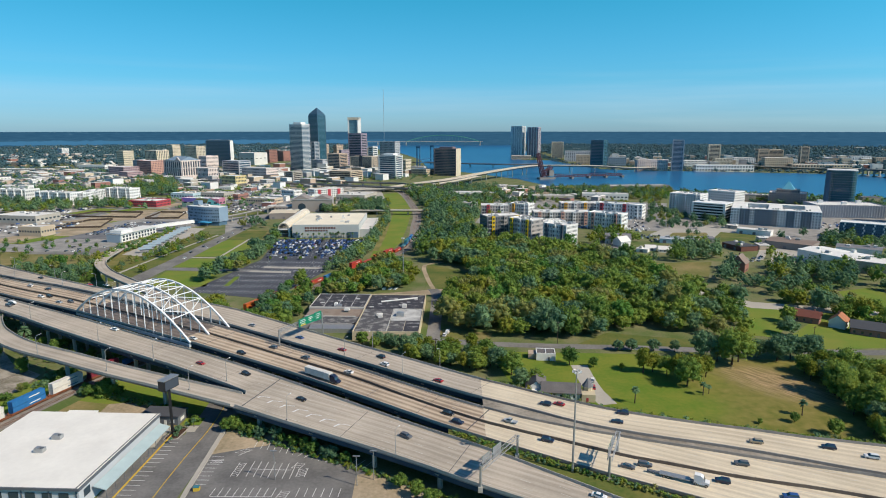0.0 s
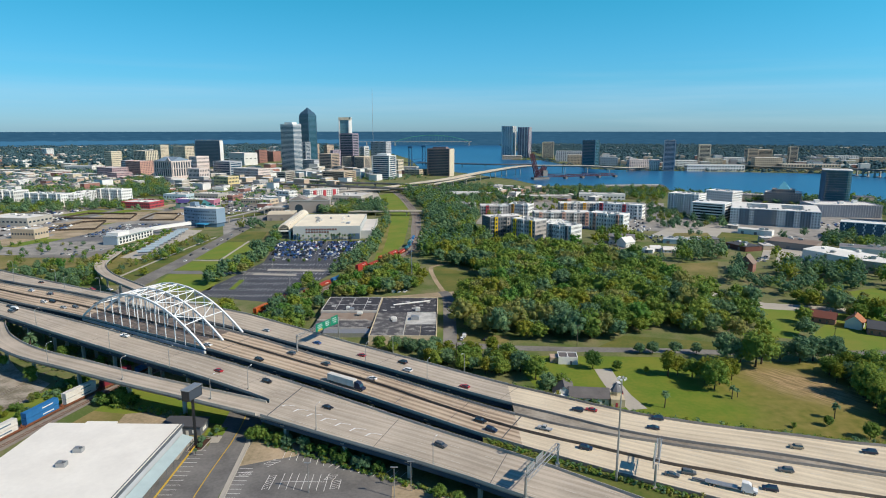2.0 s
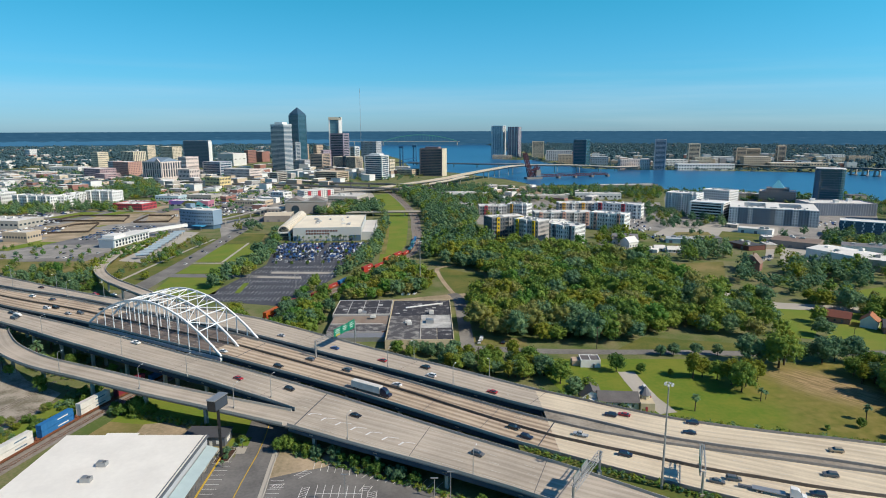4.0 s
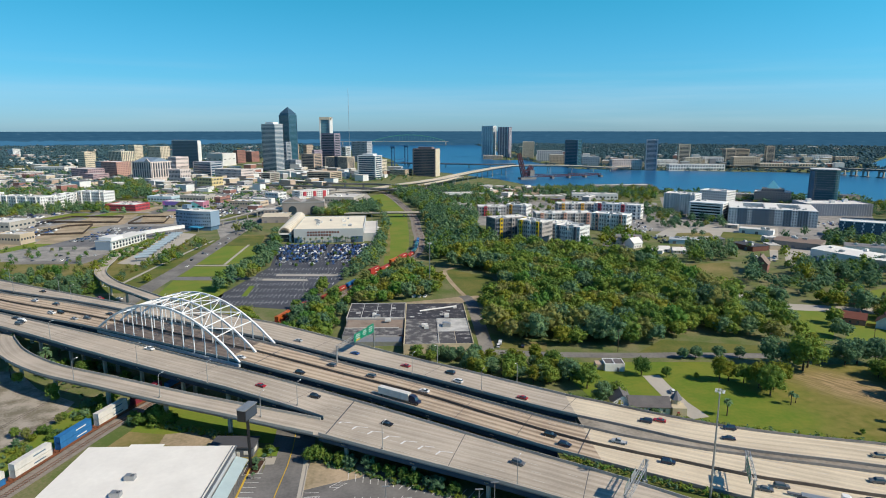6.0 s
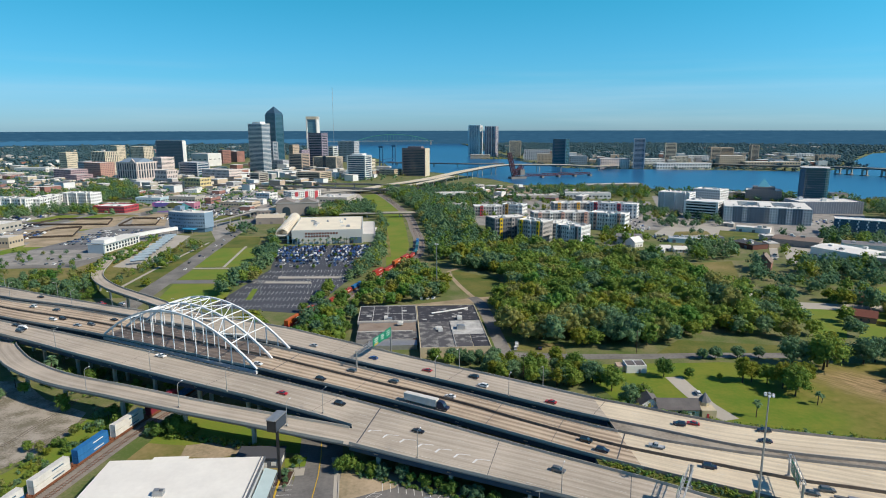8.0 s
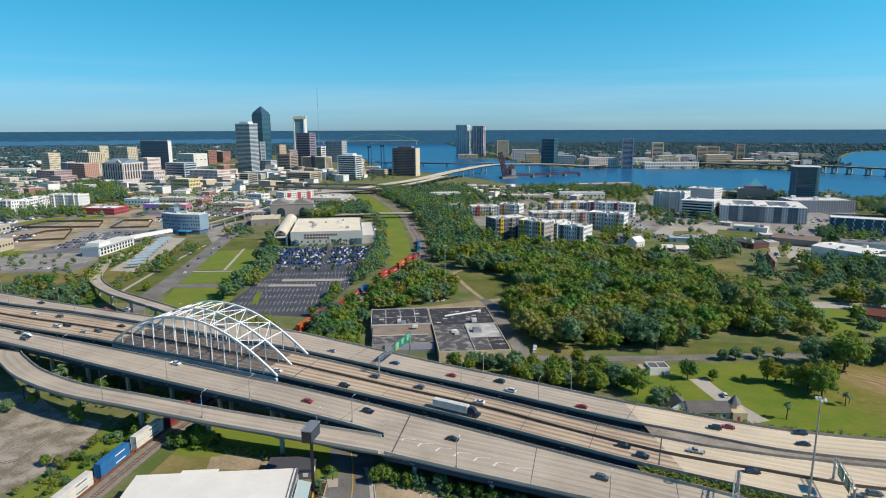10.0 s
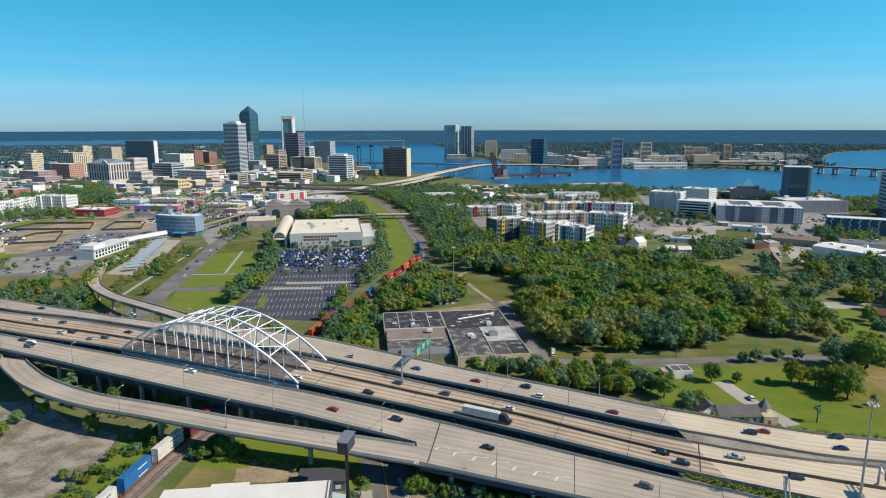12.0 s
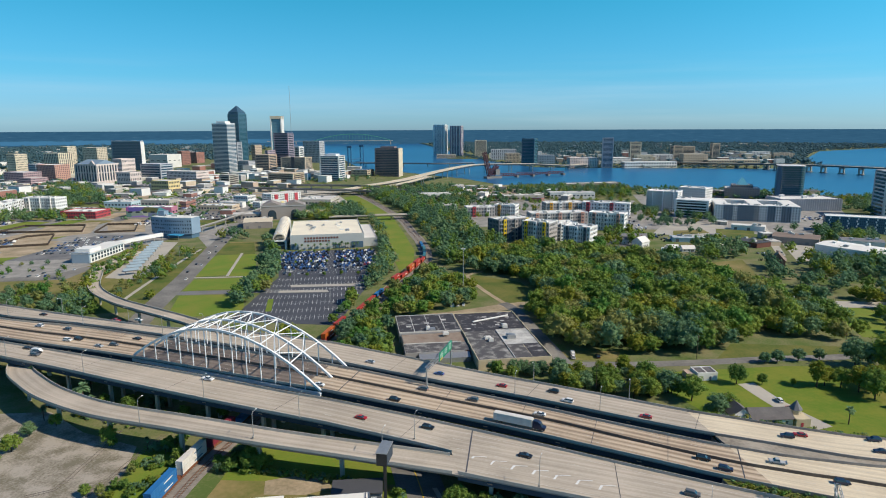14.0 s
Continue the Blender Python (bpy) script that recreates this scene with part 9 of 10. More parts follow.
for i in range(7):
    y = 440 + 17.5 * i
    x0 = float(np.interp(y, [440, 505, 556], [-194, -184, -177])) ; x1 = float(np.interp(y, [420, 500, 560], [-132, -114, -98]))
    lot_lines.add([(x0, y - 0.08, 0.10), (x1, y - 0.08, 0.10), (x1, y + 0.08, 0.10), (x0, y + 0.08, 0.10)], [(0, 1, 2, 3)])
    x = x0
    while x < x1:
        lot_lines.add([(x, y - 5.0, 0.10), (x + 0.2, y - 5.0, 0.10), (x + 0.2, y + 5.0, 0.10), (x, y + 5.0, 0.10)], [(0, 1, 2, 3)])
        x += 2.9
tagged(part("parking_lines", lot_lines, M["paint_white"]), "rows of white painted parking bays in the large lot", "road marking", "", "structure")
for y in (555, 607, 655):
    for x in range(-185, -100, 14):
        plant("oak", x, y, 0.28, 0.0, pg)
for i in range(12):
    plant("palm", -186 + 6.2 * i, 684 - 1.2 * i, 1.0, 0.0, pg)

# near lot: bays, hatched islands
b = Bag()
def bay_row(x0, y0, x1, y1, n, ang, length=5.0):
    dx, dy = math.cos(radians(ang)) * length, math.sin(radians(ang)) * length
    for i in range(n + 1):
        x, y = x0 + (x1 - x0) * i / n, y0 + (y1 - y0) * i / n
        s = Vector((-dy, dx, 0)).normalized() * 0.1
        b.add([(x - s.x, y - s.y, 0.11), (x + s.x, y + s.y, 0.11), (x + dx + s.x, y + dy + s.y, 0.11), (x + dx - s.x, y + dy - s.y, 0.11)], [(0, 1, 2, 3)])
def stroke(x0, y0, x1, y1, w=0.1):
    """One painted line from point to point."""
    q = Vector((y0 - y1, x1 - x0, 0)).normalized() * w
    b.add([(x0 - q.x, y0 - q.y, 0.114), (x1 - q.x, y1 - q.y, 0.114), (x1 + q.x, y1 + q.y, 0.114), (x0 + q.x, y0 + q.y, 0.114)], [(0, 1, 2, 3)])
def hatch(x0, y0, x1, y1, n, wide):
    """A hatched island: two long sides and n slanted strokes between them."""
    wx, wy = x1 - x0, y1 - y0
    ln = math.hypot(wx, wy); sx, sy = -wy / ln * wide, wx / ln * wide
    stroke(x0, y0, x1, y1); stroke(x0 + sx, y0 + sy, x1 + sx, y1 + sy)
    for i in range(n):
        u, v = i / n, min(1.0, (i + 1.2) / n)
        stroke(x0 + wx * u, y0 + wy * u, x0 + wx * v + sx, y0 + wy * v + sy, 0.08)
bay_row(-74, 213, -58, 208, 6, 92, 5.0)
bay_row(-56, 207, -31, 198.5, 9, 58, 6.5)
bay_row(-70.6, 203.2, -55, 202, 6, -89, 10.0)
bay_row(-78.5, 181, -58, 181.3, 8, 88, 5)
bay_row(-50, 181.5, -36, 181.7, 5, 88, 5)
bay_row(-87, 188, -87.6, 206, 7, 0, 4.6)
hatch(-76, 193, -75.6, 202, 6, -2.4)
hatch(-53, 193.2, -53, 199, 5, -3.0)
hatch(-56, 199, -54.6, 203, 3, -3.0)
hatch(-80, 209, -76, 213, 3, -2.6)
hatch(-86.5, 201.5, -82, 202, 4, 2.0)
hatch(-56.5, 180, -55.5, 185, 4, -3.0)
stroke(-70.6, 198.0, -54.8, 197.6)
stroke(-78.4, 181.0, -58.0, 181.3)
tagged(part("parking_lines", b, M["paint_white"]), "white painted bays and hatched islands in the worn lot", "road marking", "", "structure")

# lane lines, joints and chevrons on the roadways
def dashes(fa, fb, fr, x0, x1, step=12.0, length=3.2, solid=False):
    bag = Bag(); x = x0
    while x < x1:
        y0 = fa(x) + (fb(x) - fa(x)) * fr
        e = min(x + (step if solid else length), x1)
        y1 = fa(e) + (fb(e) - fa(e)) * fr
        bag.add([(x, y0 - 0.1, deck_z(x) + 0.03), (e, y1 - 0.1, deck_z(e) + 0.03), (e, y1 + 0.1, deck_z(e) + 0.03), (x, y0 + 0.1, deck_z(x) + 0.03)], [(0, 1, 2, 3)])
        x += step
    return bag
lanes = thing("lane_markings", Matrix.Identity(4), "white and yellow lane lines of the highway", "road marking", "", "structure")
for fa, fb, frs, x0, x1 in ((NEAR_N, NEAR_F, (0.36, 0.6), -455, -90), (RAMP_N, NEAR_F, (0.3, 0.5, 0.7), -84, 120), (MID_N, MID_B, (0.34, 0.62), -455, 250), (MID_B, MID_F, (0.36, 0.66), -455, 250), (FAR_N, FAR_F, (0.36, 0.62), -455, 250)):
    for fr in frs:
        o = part("lane_line", dashes(fa, fb, fr, x0, x1), M["paint_worn"], lanes); o["kind"] = "stuff"
    for fr, mt in ((0.12, "paint_worn"), (0.88, "paint_worn")):
        part("edge_line", dashes(fa, fb, fr, x0, x1, 6, 6, True), M[mt], lanes)
joints = thing("expansion_joints", Matrix.Identity(4), "dark expansion joints across the bridge decks", "road joint", "", "structure")
for fa, fb, xs_ in ((NEAR_N, NEAR_F, range(-440, -95, 48)), (MID_N, MID_F, (-330, -290, -250, -127, -88, -60, -36, -14, 6)), (FAR_N, FAR_F, range(-440, 14, 56)), (RAMP_N, NEAR_F, (-84, -40, 0))):
    for x in xs_:
        sk = 10 if fa is not RAMP_N else 8
        jw = 0.5 if x in (-84, -127, 6) else 0.22
        y0, y1 = fa(x) + 0.5, fb(x + sk) - 0.5
        z0, z1 = deck_z(x) + 0.035, deck_z(x + sk) + 0.035
        part("joint", Bag().add([(x, y0, z0), (x + jw, y0, z0), (x + sk + jw, y1, z1), (x + sk, y1, z1)], [(0, 1, 2, 3)]), M["asphalt"], joints)
gore = thing("chevron_markings", Matrix.Identity(4), "worn white chevrons where the ramp joins", "road marking", "", "structure")
for i in range(7):
    x = -79.0 + 6.2 * i; y = 237.4 - 3.62 * i; z = deck_z(x) + 0.05
    part("chevron", Bag().add([(x - 1.9, y - 1.8, z), (x - 1.2, y - 2.1, z), (x + 0.5, y, z), (x - 0.2, y + 0.4, z)], [(0, 1, 2, 3)]).add([(x + 0.5, y, z), (x + 4.4, y - 1.1, z), (x + 4.4, y - 0.6, z), (x - 0.2, y + 0.4, z)], [(0, 1, 2, 3)]), M["paint_white"], gore)

# ---------------------------------------------------------------- bridges and viaducts of the river
def viaduct(name, label, pts, width, thick, step, col="concrete", rail=True):
    root = thing(name, Matrix.Identity(4), label, "bridge", "", "structure")
    ctr = smooth_line(pts, 18)
    nl, fl = [], []
    for i, p in enumerate(ctr):
        way = ctr[min(i + 1, len(ctr) - 1)] - ctr[max(i - 1, 0)]
        s = Vector((-way.y, way.x, 0)).normalized() * width / 2
        nl.append(p - s); fl.append(p + s)
    slab("deck", nl, fl, M["deck_cream"] if col == "concrete" else M["asphalt_old"], root, thick)
    for ln in (nl, fl):
        b = Bag(); edge_bar(b, ln, 0.6, 1.1); part("parapet", b, M[col], root)
    run = 0.0
    for i in range(1, len(ctr)):
        run += (ctr[i] - ctr[i - 1]).length
        if run > step:
            run = 0.0
            way = ctr[i] - ctr[i - 1]
            pier(root, ctr[i].x, ctr[i].y, ctr[i].z + 0.6 - thick + 1.0, math.degrees(math.atan2(way.y, way.x)) + 90, width * 0.8, 2)
    return root


viaduct("river_bridge", "long pale concrete bridge curving up over the river", [(-150, 1205, 4), (-90, 1262, 9), (-10, 1335, 14), (84, 1496, 19), (199, 1663, 23), (294, 1692, 23), (396, 1737, 19), (501, 1777, 12), (640, 1900, 8)], 22, 3.0, 60)
viaduct("viaduct", "lower pale concrete approach road to the bridge", [(-260, 1150, 3), (-183, 1181, 5), (-96, 1200, 7), (-10, 1300, 11), (50, 1400, 15)], 12, 2.0, 40)
viaduct("viaduct", "dark elevated roadway before the towers", [(-640, 1400, 7), (-466, 1333, 7), (-316, 1290, 7), (-189, 1225, 8), (-72, 1164, 8), (0, 1095, 7), (60, 1040, 3)], 14, 2.0, 40, "concrete_dark")
viaduct("viaduct", "dark elevated ramp before the towers", [(-330, 1380, 8), (-254, 1330, 8), (-126, 1280, 9), (-53, 1212, 9), (23, 1113, 7), (60, 1060, 4)], 10, 2.0, 40, "concrete_dark")
viaduct("river_bridge", "low dark bridge across the river behind the towers", [(-200, 2080, 12), (-91, 2036, 12), (74, 1973, 12), (161, 1943, 12), (260, 1960, 12)], 16, 2.5, 60, "concrete_dark")
viaduct("footbridge", "concrete road bridge over the green strip", [(-150, 868, 5), (-94, 868, 6), (-42, 868, 6), (10, 880, 4)], 10, 1.4, 26)
fw = viaduct("river_bridge", "long concrete river bridge on arched piers", [(860, 1960, 9), (1015, 1758, 12), (1040, 1690, 15), (1075, 1588, 19), (1125, 1484, 20), (1172, 1383, 20), (1260, 1190, 20), (1380, 960, 18)], 30, 3.0, 2000)
for i in range(16):
    u = i / 15
    x, y = float(np.interp(u, [0, .3, 1], [1050, 1100, 1300])), float(np.interp(u, [0, .3, 1], [1660, 1535, 1110]))
    p = part("arched_pier", Bag().box(-13, -1.6, -1, -9, 1.6, 17).box(9, -1.6, -1, 13, 1.6, 17).box(-14, -1.8, 14, 14, 1.8, 18).box(-9, -1.6, 12, -6, 1.6, 14).box(6, -1.6, 12, 9, 1.6, 14), M["concrete"], fw, m=pose(x, y, 0, 0, 0, 25))
    part("pile_cap", Bag().box(-15, -4, -1, 15, 4, 1.6), M["concrete_dark"], p)

# raised bascule leaf of the old railway bridge
M["rust_purple"] = mat("rust_purple", (0.10, 0.04, 0.055), (0.06, 0.03, 0.045), 0.8, scale=0.1, fine=0.8)
root = thing("bascule_bridge", pose(205, 1500, 0, 0, 0, 20), "raised rusty bascule span of an old railway bridge", "drawbridge")
def lattice(parent, a, c, depth, bays_, r):
    a, c = Vector(a), Vector(c)
    up = Vector(depth)
    part("chord", Bag().tube([a, c], r, 5), M["rust_purple"], parent)
    part("chord", Bag().tube([a + up, c + up * 0.6], r, 5), M["rust_purple"], parent)
    for i in range(bays_):
        p, q = a.lerp(c, i / bays_), (a + up).lerp(c + up * 0.6, (i + 1) / bays_)
        part("web", Bag().tube([p, q], r * 0.7, 4), M["rust_purple"], parent)
        p, q = (a + up).lerp(c + up * 0.6, i / bays_), a.lerp(c, (i + 1) / bays_)
        part("web", Bag().tube([p, q], r * 0.6, 4), M["rust_purple"], parent)
for y in (-4, 4):
    lattice(root, (0, y, 6), (-14, y, 62), (9, 0, 3), 9, 1.1)
    lattice(root, (0, y, 4), (22, y, 34), (10, 0, -8), 5, 1.1)
    part("counterweight_arm", Bag().tube([(4, y, 20), (24, y, 26)], 1.4, 6), M["rust_purple"], root)
part("counterweight", Bag().box(18, -6, 8, 30, 6, 22), M["concrete_dark"], root)
part("base", Bag().box(-8, -8, -1, 34, 8, 5), M["concrete_dark"], root)
for k in range(4):
    x0 = 36 + 48 * k
    for y in (-4, 4):
        lattice(root, (x0, y, 5), (x0 + 46, y, 5), (0, 0, 6), 6, 0.6)
    part("pier", Bag().box(x0 + 44, -6, -1, x0 + 50, 6, 5), M["concrete_dark"], root)

# main-street lift bridge towers and the far green arch bridge
root = thing("lift_bridge", pose(-105, 2050, 0, 0, 0, 70), "blue steel lift bridge towers over the river", "lift bridge")
M["steel_blue"] = plain("steel_blue", (0.04, 0.13, 0.24), 0.5)
for x in (-58, 58):
    for y in (-5, 5):
        part("tower_leg", Bag().tube([(x - 3, y, 0), (x - 1, y, 62)], 1.2, 5).tube([(x + 3, y, 0), (x + 1, y, 62)], 1.2, 5), M["steel_blue"], root)
    part("tower_head", Bag().box(x - 4, -7, 60, x + 4, 7, 66), M["steel_blue"], root)
for y in (-5, 5):
    part("span", Bag().box(-60, y - 0.6, 12, 60, y + 0.6, 14).box(-60, y - 0.6, 22, 60, y + 0.6, 23.2), M["steel_blue"], root)
root = thing("arch_bridge", pose(-108, 4600, 0, 0, 0, 2), "distant green steel arch bridge over the river", "arch bridge")
M["steel_green"] = plain("steel_green", (0.06, 0.28, 0.22), 0.6)
for y in (-8, 8):
    part("arch_rib", Bag().tube([(-272 + 544 * i / 30, y, 31 + 46 * (1 - (2 * i / 30 - 1) ** 2)) for i in range(31)], 2.2, 5), M["steel_green"], root)
    for i in range(1, 24):
        u = i / 24
        part("hanger", Bag().tube([(-272 + 544 * u, y, 31), (-272 + 544 * u, y, 31 + 46 * (1 - (2 * u - 1) ** 2))], 0.5, 4), M["steel_green"], root)
part("deck", Bag().box(-600, -10, 28, 290, 10, 31), M["concrete"], root)
for x in (-560, -480, -400, -330, -272, 272):
    part("pier", Bag().box(x - 3, -8, 0, x + 3, 8, 28), M["concrete"], root)
root = thing("radio_mast", pose(-520, 4400, 0), "very thin tall radio mast on the horizon", "radio mast")
part("mast", Bag().tube([(0, 0, 0), (0, 0, 395)], 1.1, 4), M["steel"], root)

# small detached buildings of the city blocks
cg = random.Random(21)
FAR_BAGS = {}
def low_house(x, y, w, d, h, yaw, wall, roof):
    if y > 1350:
        a = radians(yaw); c, s = math.cos(a), math.sin(a)
        for nm, k, z0, z1 in ((wall, 1.0, 0, h), (roof, 1.02, h, h + 0.8)):
            FAR_BAGS.setdefault(nm, Bag()).prism([(x + c * u * w * k - s * v * d * k, y + s * u * w * k + c * v * d * k) for u, v in ((-.5, -.5), (.5, -.5), (.5, .5), (-.5, .5))], z0, z1)
        return
    root = thing("small_building", pose(x, y, 0, 0, 0, yaw), f"small {wall.replace('_', ' ')} building with a flat roof", "building", "city blocks")
    part("wall", Bag().box(-w / 2, -d / 2, 0, w / 2, d / 2, h), M[wall], root)
    part("roof", Bag().box(-w / 2 - 0.2, -d / 2 - 0.2, h, w / 2 + 0.2, d / 2 + 0.2, h + 0.5), M[roof], root)
    if y < 1300:
        part("roof_unit", Bag().cbox(w * 0.2, 0, h + 0.5, w * 0.15, d * 0.2, 1.3), M["steel"], root)
        b = Bag()
        for k in range(int(w / 4)):
            b.cbox(-w / 2 + 2 + 4 * k, -d / 2, 1.2, 1.6, 0.2, 1.5)
        part("glazing", b, M["glass"], root)["kind"] = "stuff"
def fill(ring, gap, seed, hs=(4, 8), ws=(12, 30), keep=0.7, yaw=-14):
    for x, y in spots(ring, gap, seed, keep):
        low_house(x, y, cg.uniform(*ws), cg.uniform(ws[0], ws[1] * 0.7), cg.uniform(*hs), yaw + cg.choice((0, 90)) + cg.uniform(-3, 3), cg.choice(("tower_white", "tan_light", "cream", "brick", "grey_warm", "tan", "concrete", "tower_white")), cg.choice(("roof_flat", "roof_white", "roof_pale", "roof_grey", "roof_white")))
fill([(-927, 1227), (-847, 1229), (-684, 1296), (-834, 1583), (-1295, 1722)], 60, 1, keep=0.6)
fill([(-556, 1178), (-337, 1184), (-325, 1420), (-626, 1413)], 48, 2, keep=0.55)
fill([(-351, 924), (-274, 961), (-301, 1132), (-396, 1130)], 40, 3, keep=0.5)
fill([(-1387, 1845), (-530, 1866), (-455, 2379), (-2145, 2864)], 90, 4, hs=(5, 16), ws=(18, 45), keep=0.65)
fill([(-2295, 3066), (-767, 2897), (-1221, 4618), (-3410, 4564)], 210, 5, hs=(5, 14), ws=(30, 70), keep=0.6)
fill([(349, 2129), (1288, 1910), (1725, 2569), (478, 2928)], 80, 6, hs=(5, 20), ws=(20, 45), keep=0.55)
fill([(446, 3287), (2149, 3174), (3189, 4726), (677, 5012)], 220, 7, hs=(5, 14), ws=(30, 70), keep=0.5)
fill([(-325, 1420), (-71, 1601), (-84, 1877), (-452, 1981)], 60, 8, hs=(5, 16), ws=(18, 40), keep=0.5)
fill([(223, 606), (339, 594), (381, 673), (258, 688)], 40, 9, hs=(4, 6), ws=(10, 20), keep=0.4, yaw=-8)
fill([(458, 1017), (696, 1008), (797, 1159), (516, 1152)], 55, 10, hs=(5, 12), ws=(15, 30), keep=0.35)
fill([(-760, 1260), (-330, 1240), (-170, 1420), (-60, 1700), (-400, 1880), (-820, 1700)], 46, 70, hs=(5, 15), ws=(14, 34), keep=0.6, yaw=-28)  # seed 70
fill([(-1100, 1360), (-780, 1360), (-820, 1750), (-1300, 1800)], 46, 71, hs=(4, 9), ws=(14, 34), keep=0.6, yaw=-20)
fill([(60, 1060), (270, 1010), (330, 1180), (200, 1290), (90, 1300)], 38, 72, hs=(4, 8), ws=(12, 34), keep=0.55, yaw=-35)
fill([(560, 2000), (1300, 1850), (1500, 2250), (600, 2500)], 60, 74, hs=(6, 26), ws=(18, 40), keep=0.5, yaw=-15)
for nm, bag in FAR_BAGS.items():
    tagged(part("far_buildings", bag, M[nm]), "scattered low buildings of the far suburbs", "buildings", "", "stuff")

# ---------------------------------------------------------------- off-ramp that curls down to the city streets
root = thing("ramp_bridge", Matrix.Identity(4), "curving concrete off-ramp down to the city streets", "ramp", "", "structure")
ctr = smooth_line([(-170, 369, 12.22), (-196, 388, 12.2), (-224, 414, 12.0), (-248, 437, 11.2), (-271, 461, 10.0), (-294, 492, 8.6), (-310, 524, 6.8), (-325, 568, 3.8), (-336, 605, 1.5), (-336, 650, 0.3), (-330, 690, 0.2)], 5)
nl, fl = [], []
for i, p in enumerate(ctr):
    way = ctr[min(i + 1, len(ctr) - 1)] - ctr[max(i - 1, 0)]
    s = Vector((-way.y, way.x, 0)).normalized() * 4.2
    nl.append(p - s); fl.append(p + s)
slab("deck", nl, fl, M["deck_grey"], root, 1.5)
for ln in (nl, fl):
    b = Bag(); edge_bar(b, ln, 0.5, 1.0); part("parapet", b, M["concrete"], root)
for i in range(8, len(ctr) - 16, 6):
    way = ctr[i + 1] - ctr[i - 1]
    pier(root, ctr[i].x, ctr[i].y, ctr[i].z, math.degrees(math.atan2(way.y, way.x)) + 90, 6.5, 1)

# ---------------------------------------------------------------- transit station, walkway and bus bays
yaw = math.degrees(math.atan2(58, 4))
root = thing("transit_station", pose(-360, 668, 0, 0, 0, 80), "long white transit station with a dark glass end", "station")
part("wall", Bag().box(-28, -8, 0, 30, 8, 8.5), M["tower_white"], root)
part("upper_box", Bag().box(-26, -7, 9.3, -8, 7, 12.5), M["tower_white"], root)
part("glass_end", Bag().box(-30, -8.2, 0, -27.9, 8.2, 10), M["slate"], root, "ribbed blue-grey end wall")
part("roof", Bag().box(-30, -9.5, 8.5, 31, 9.5, 9.3), M["roof_white"], root)
me = Bag().box(-1.4, -0.1, 0, 1.4, 0.1, 2.4).mesh("window", M["glass"])
for i in range(11):
    part("window", me, None, root, m=pose(-24 + 5 * i, -8, 4.6)); part("window", me, None, root, m=pose(-24 + 5 * i, -8, 1.2))
root = thing("guideway", Matrix.Identity(4), "raised pale concrete guideway on single posts", "guideway", "", "structure")
run = smooth_line([(-297, 782, 8), (-287, 815, 8), (-278, 850, 8), (-262, 905, 8), (-236, 990, 8)], 9)
slab("beam", [(p.x + 2.2, p.y - 0.6, 8.6) for p in run], [(p.x - 2.2, p.y + 0.6, 8.6) for p in run], M["concrete"], root, 1.6)
for p in run[1::3]:
    part("post", Bag().cbox(p.x, p.y, -0.2, 1.2, 1.2, 7.3), M["concrete"], root)
root = thing("walkway", Matrix.Identity(4), "white covered walkway raised on posts", "walkway")
pts = smooth_line([(-358, 697, 5), (-348, 716, 5), (-338, 734, 5), (-326, 750, 5)], 5)
a, c = [], []
for i, p in enumerate(pts):
    way = pts[min(i + 1, len(pts) - 1)] - pts[max(i - 1, 0)]
    s = Vector((-way.y, way.x, 0)).normalized() * 2.4
    a.append(p - s); c.append(p + s)
n = len(a)
b = Bag().add(a + c + [p + Vector((0, 0, 3.6)) for p in a] + [p + Vector((0, 0, 3.6)) for p in c],
              [q for i in range(n - 1) for q in ((i, i + 1, n + i + 1, n + i), (2 * n + i, 3 * n + i, 3 * n + i + 1, 2 * n + i + 1), (i, 2 * n + i, 2 * n + i + 1, i + 1), (n + i, n + i + 1, 3 * n + i + 1, 3 * n + i))])
part("tube", b, M["tower_white"], root)
for p in pts[::2]:
    part("post", Bag().tube([(p.x, p.y, 0), (p.x, p.y, 5)], 0.35, 8), M["concrete"], root)
flat("bus_apron", [(-322, 575), (-290, 565), (-306, 735), (-332, 745)], 0.07, M["concrete"], "pale concrete bus station apron", "bus station")
M["canopy_blue"] = mat("canopy_blue", (0.36, 0.45, 0.50), (0.26, 0.34, 0.40), 0.6, scale=0.2, fine=1.5, amount=0.5)
first = None
for i in range(11):
    m = pose(-304 - 1.7 * i, 585 + 13 * i, 0, 0, 0, 24)
    if first is None:
        first = thing("bus_shelter", m, "pale blue slanted bus bay canopy on posts", "bus shelter", "bus bays")
        part("canopy", Bag().add([(-6, -2.6, 4.0), (6, -2.6, 4.0), (6, 2.6, 5.0), (-6, 2.6, 5.0), (-6, -2.6, 4.25), (6, -2.6, 4.25), (6, 2.6, 5.25), (-6, 2.6, 5.25)],
                                 [(3, 2, 1, 0), (4, 5, 6, 7), (0, 1, 5, 4), (1, 2, 6, 5), (2, 3, 7, 6), (3, 0, 4, 7)]), M["canopy_blue"], first)
        for x in (-4.5, 4.5):
            part("post", Bag().tube([(x, 0, 0), (x, 0, 4.5)], 0.15, 6), M["steel"], first)
        part("bench", Bag().box(-2, 0.8, 0.4, 2, 1.3, 0.5).box(-1.8, 0.9, 0, -1.6, 1.2, 0.4).box(1.6, 0.9, 0, 1.8, 1.2, 0.4), M["steel"], first)
    else:
        copy_thing(first, m)
pg = random.Random(14)
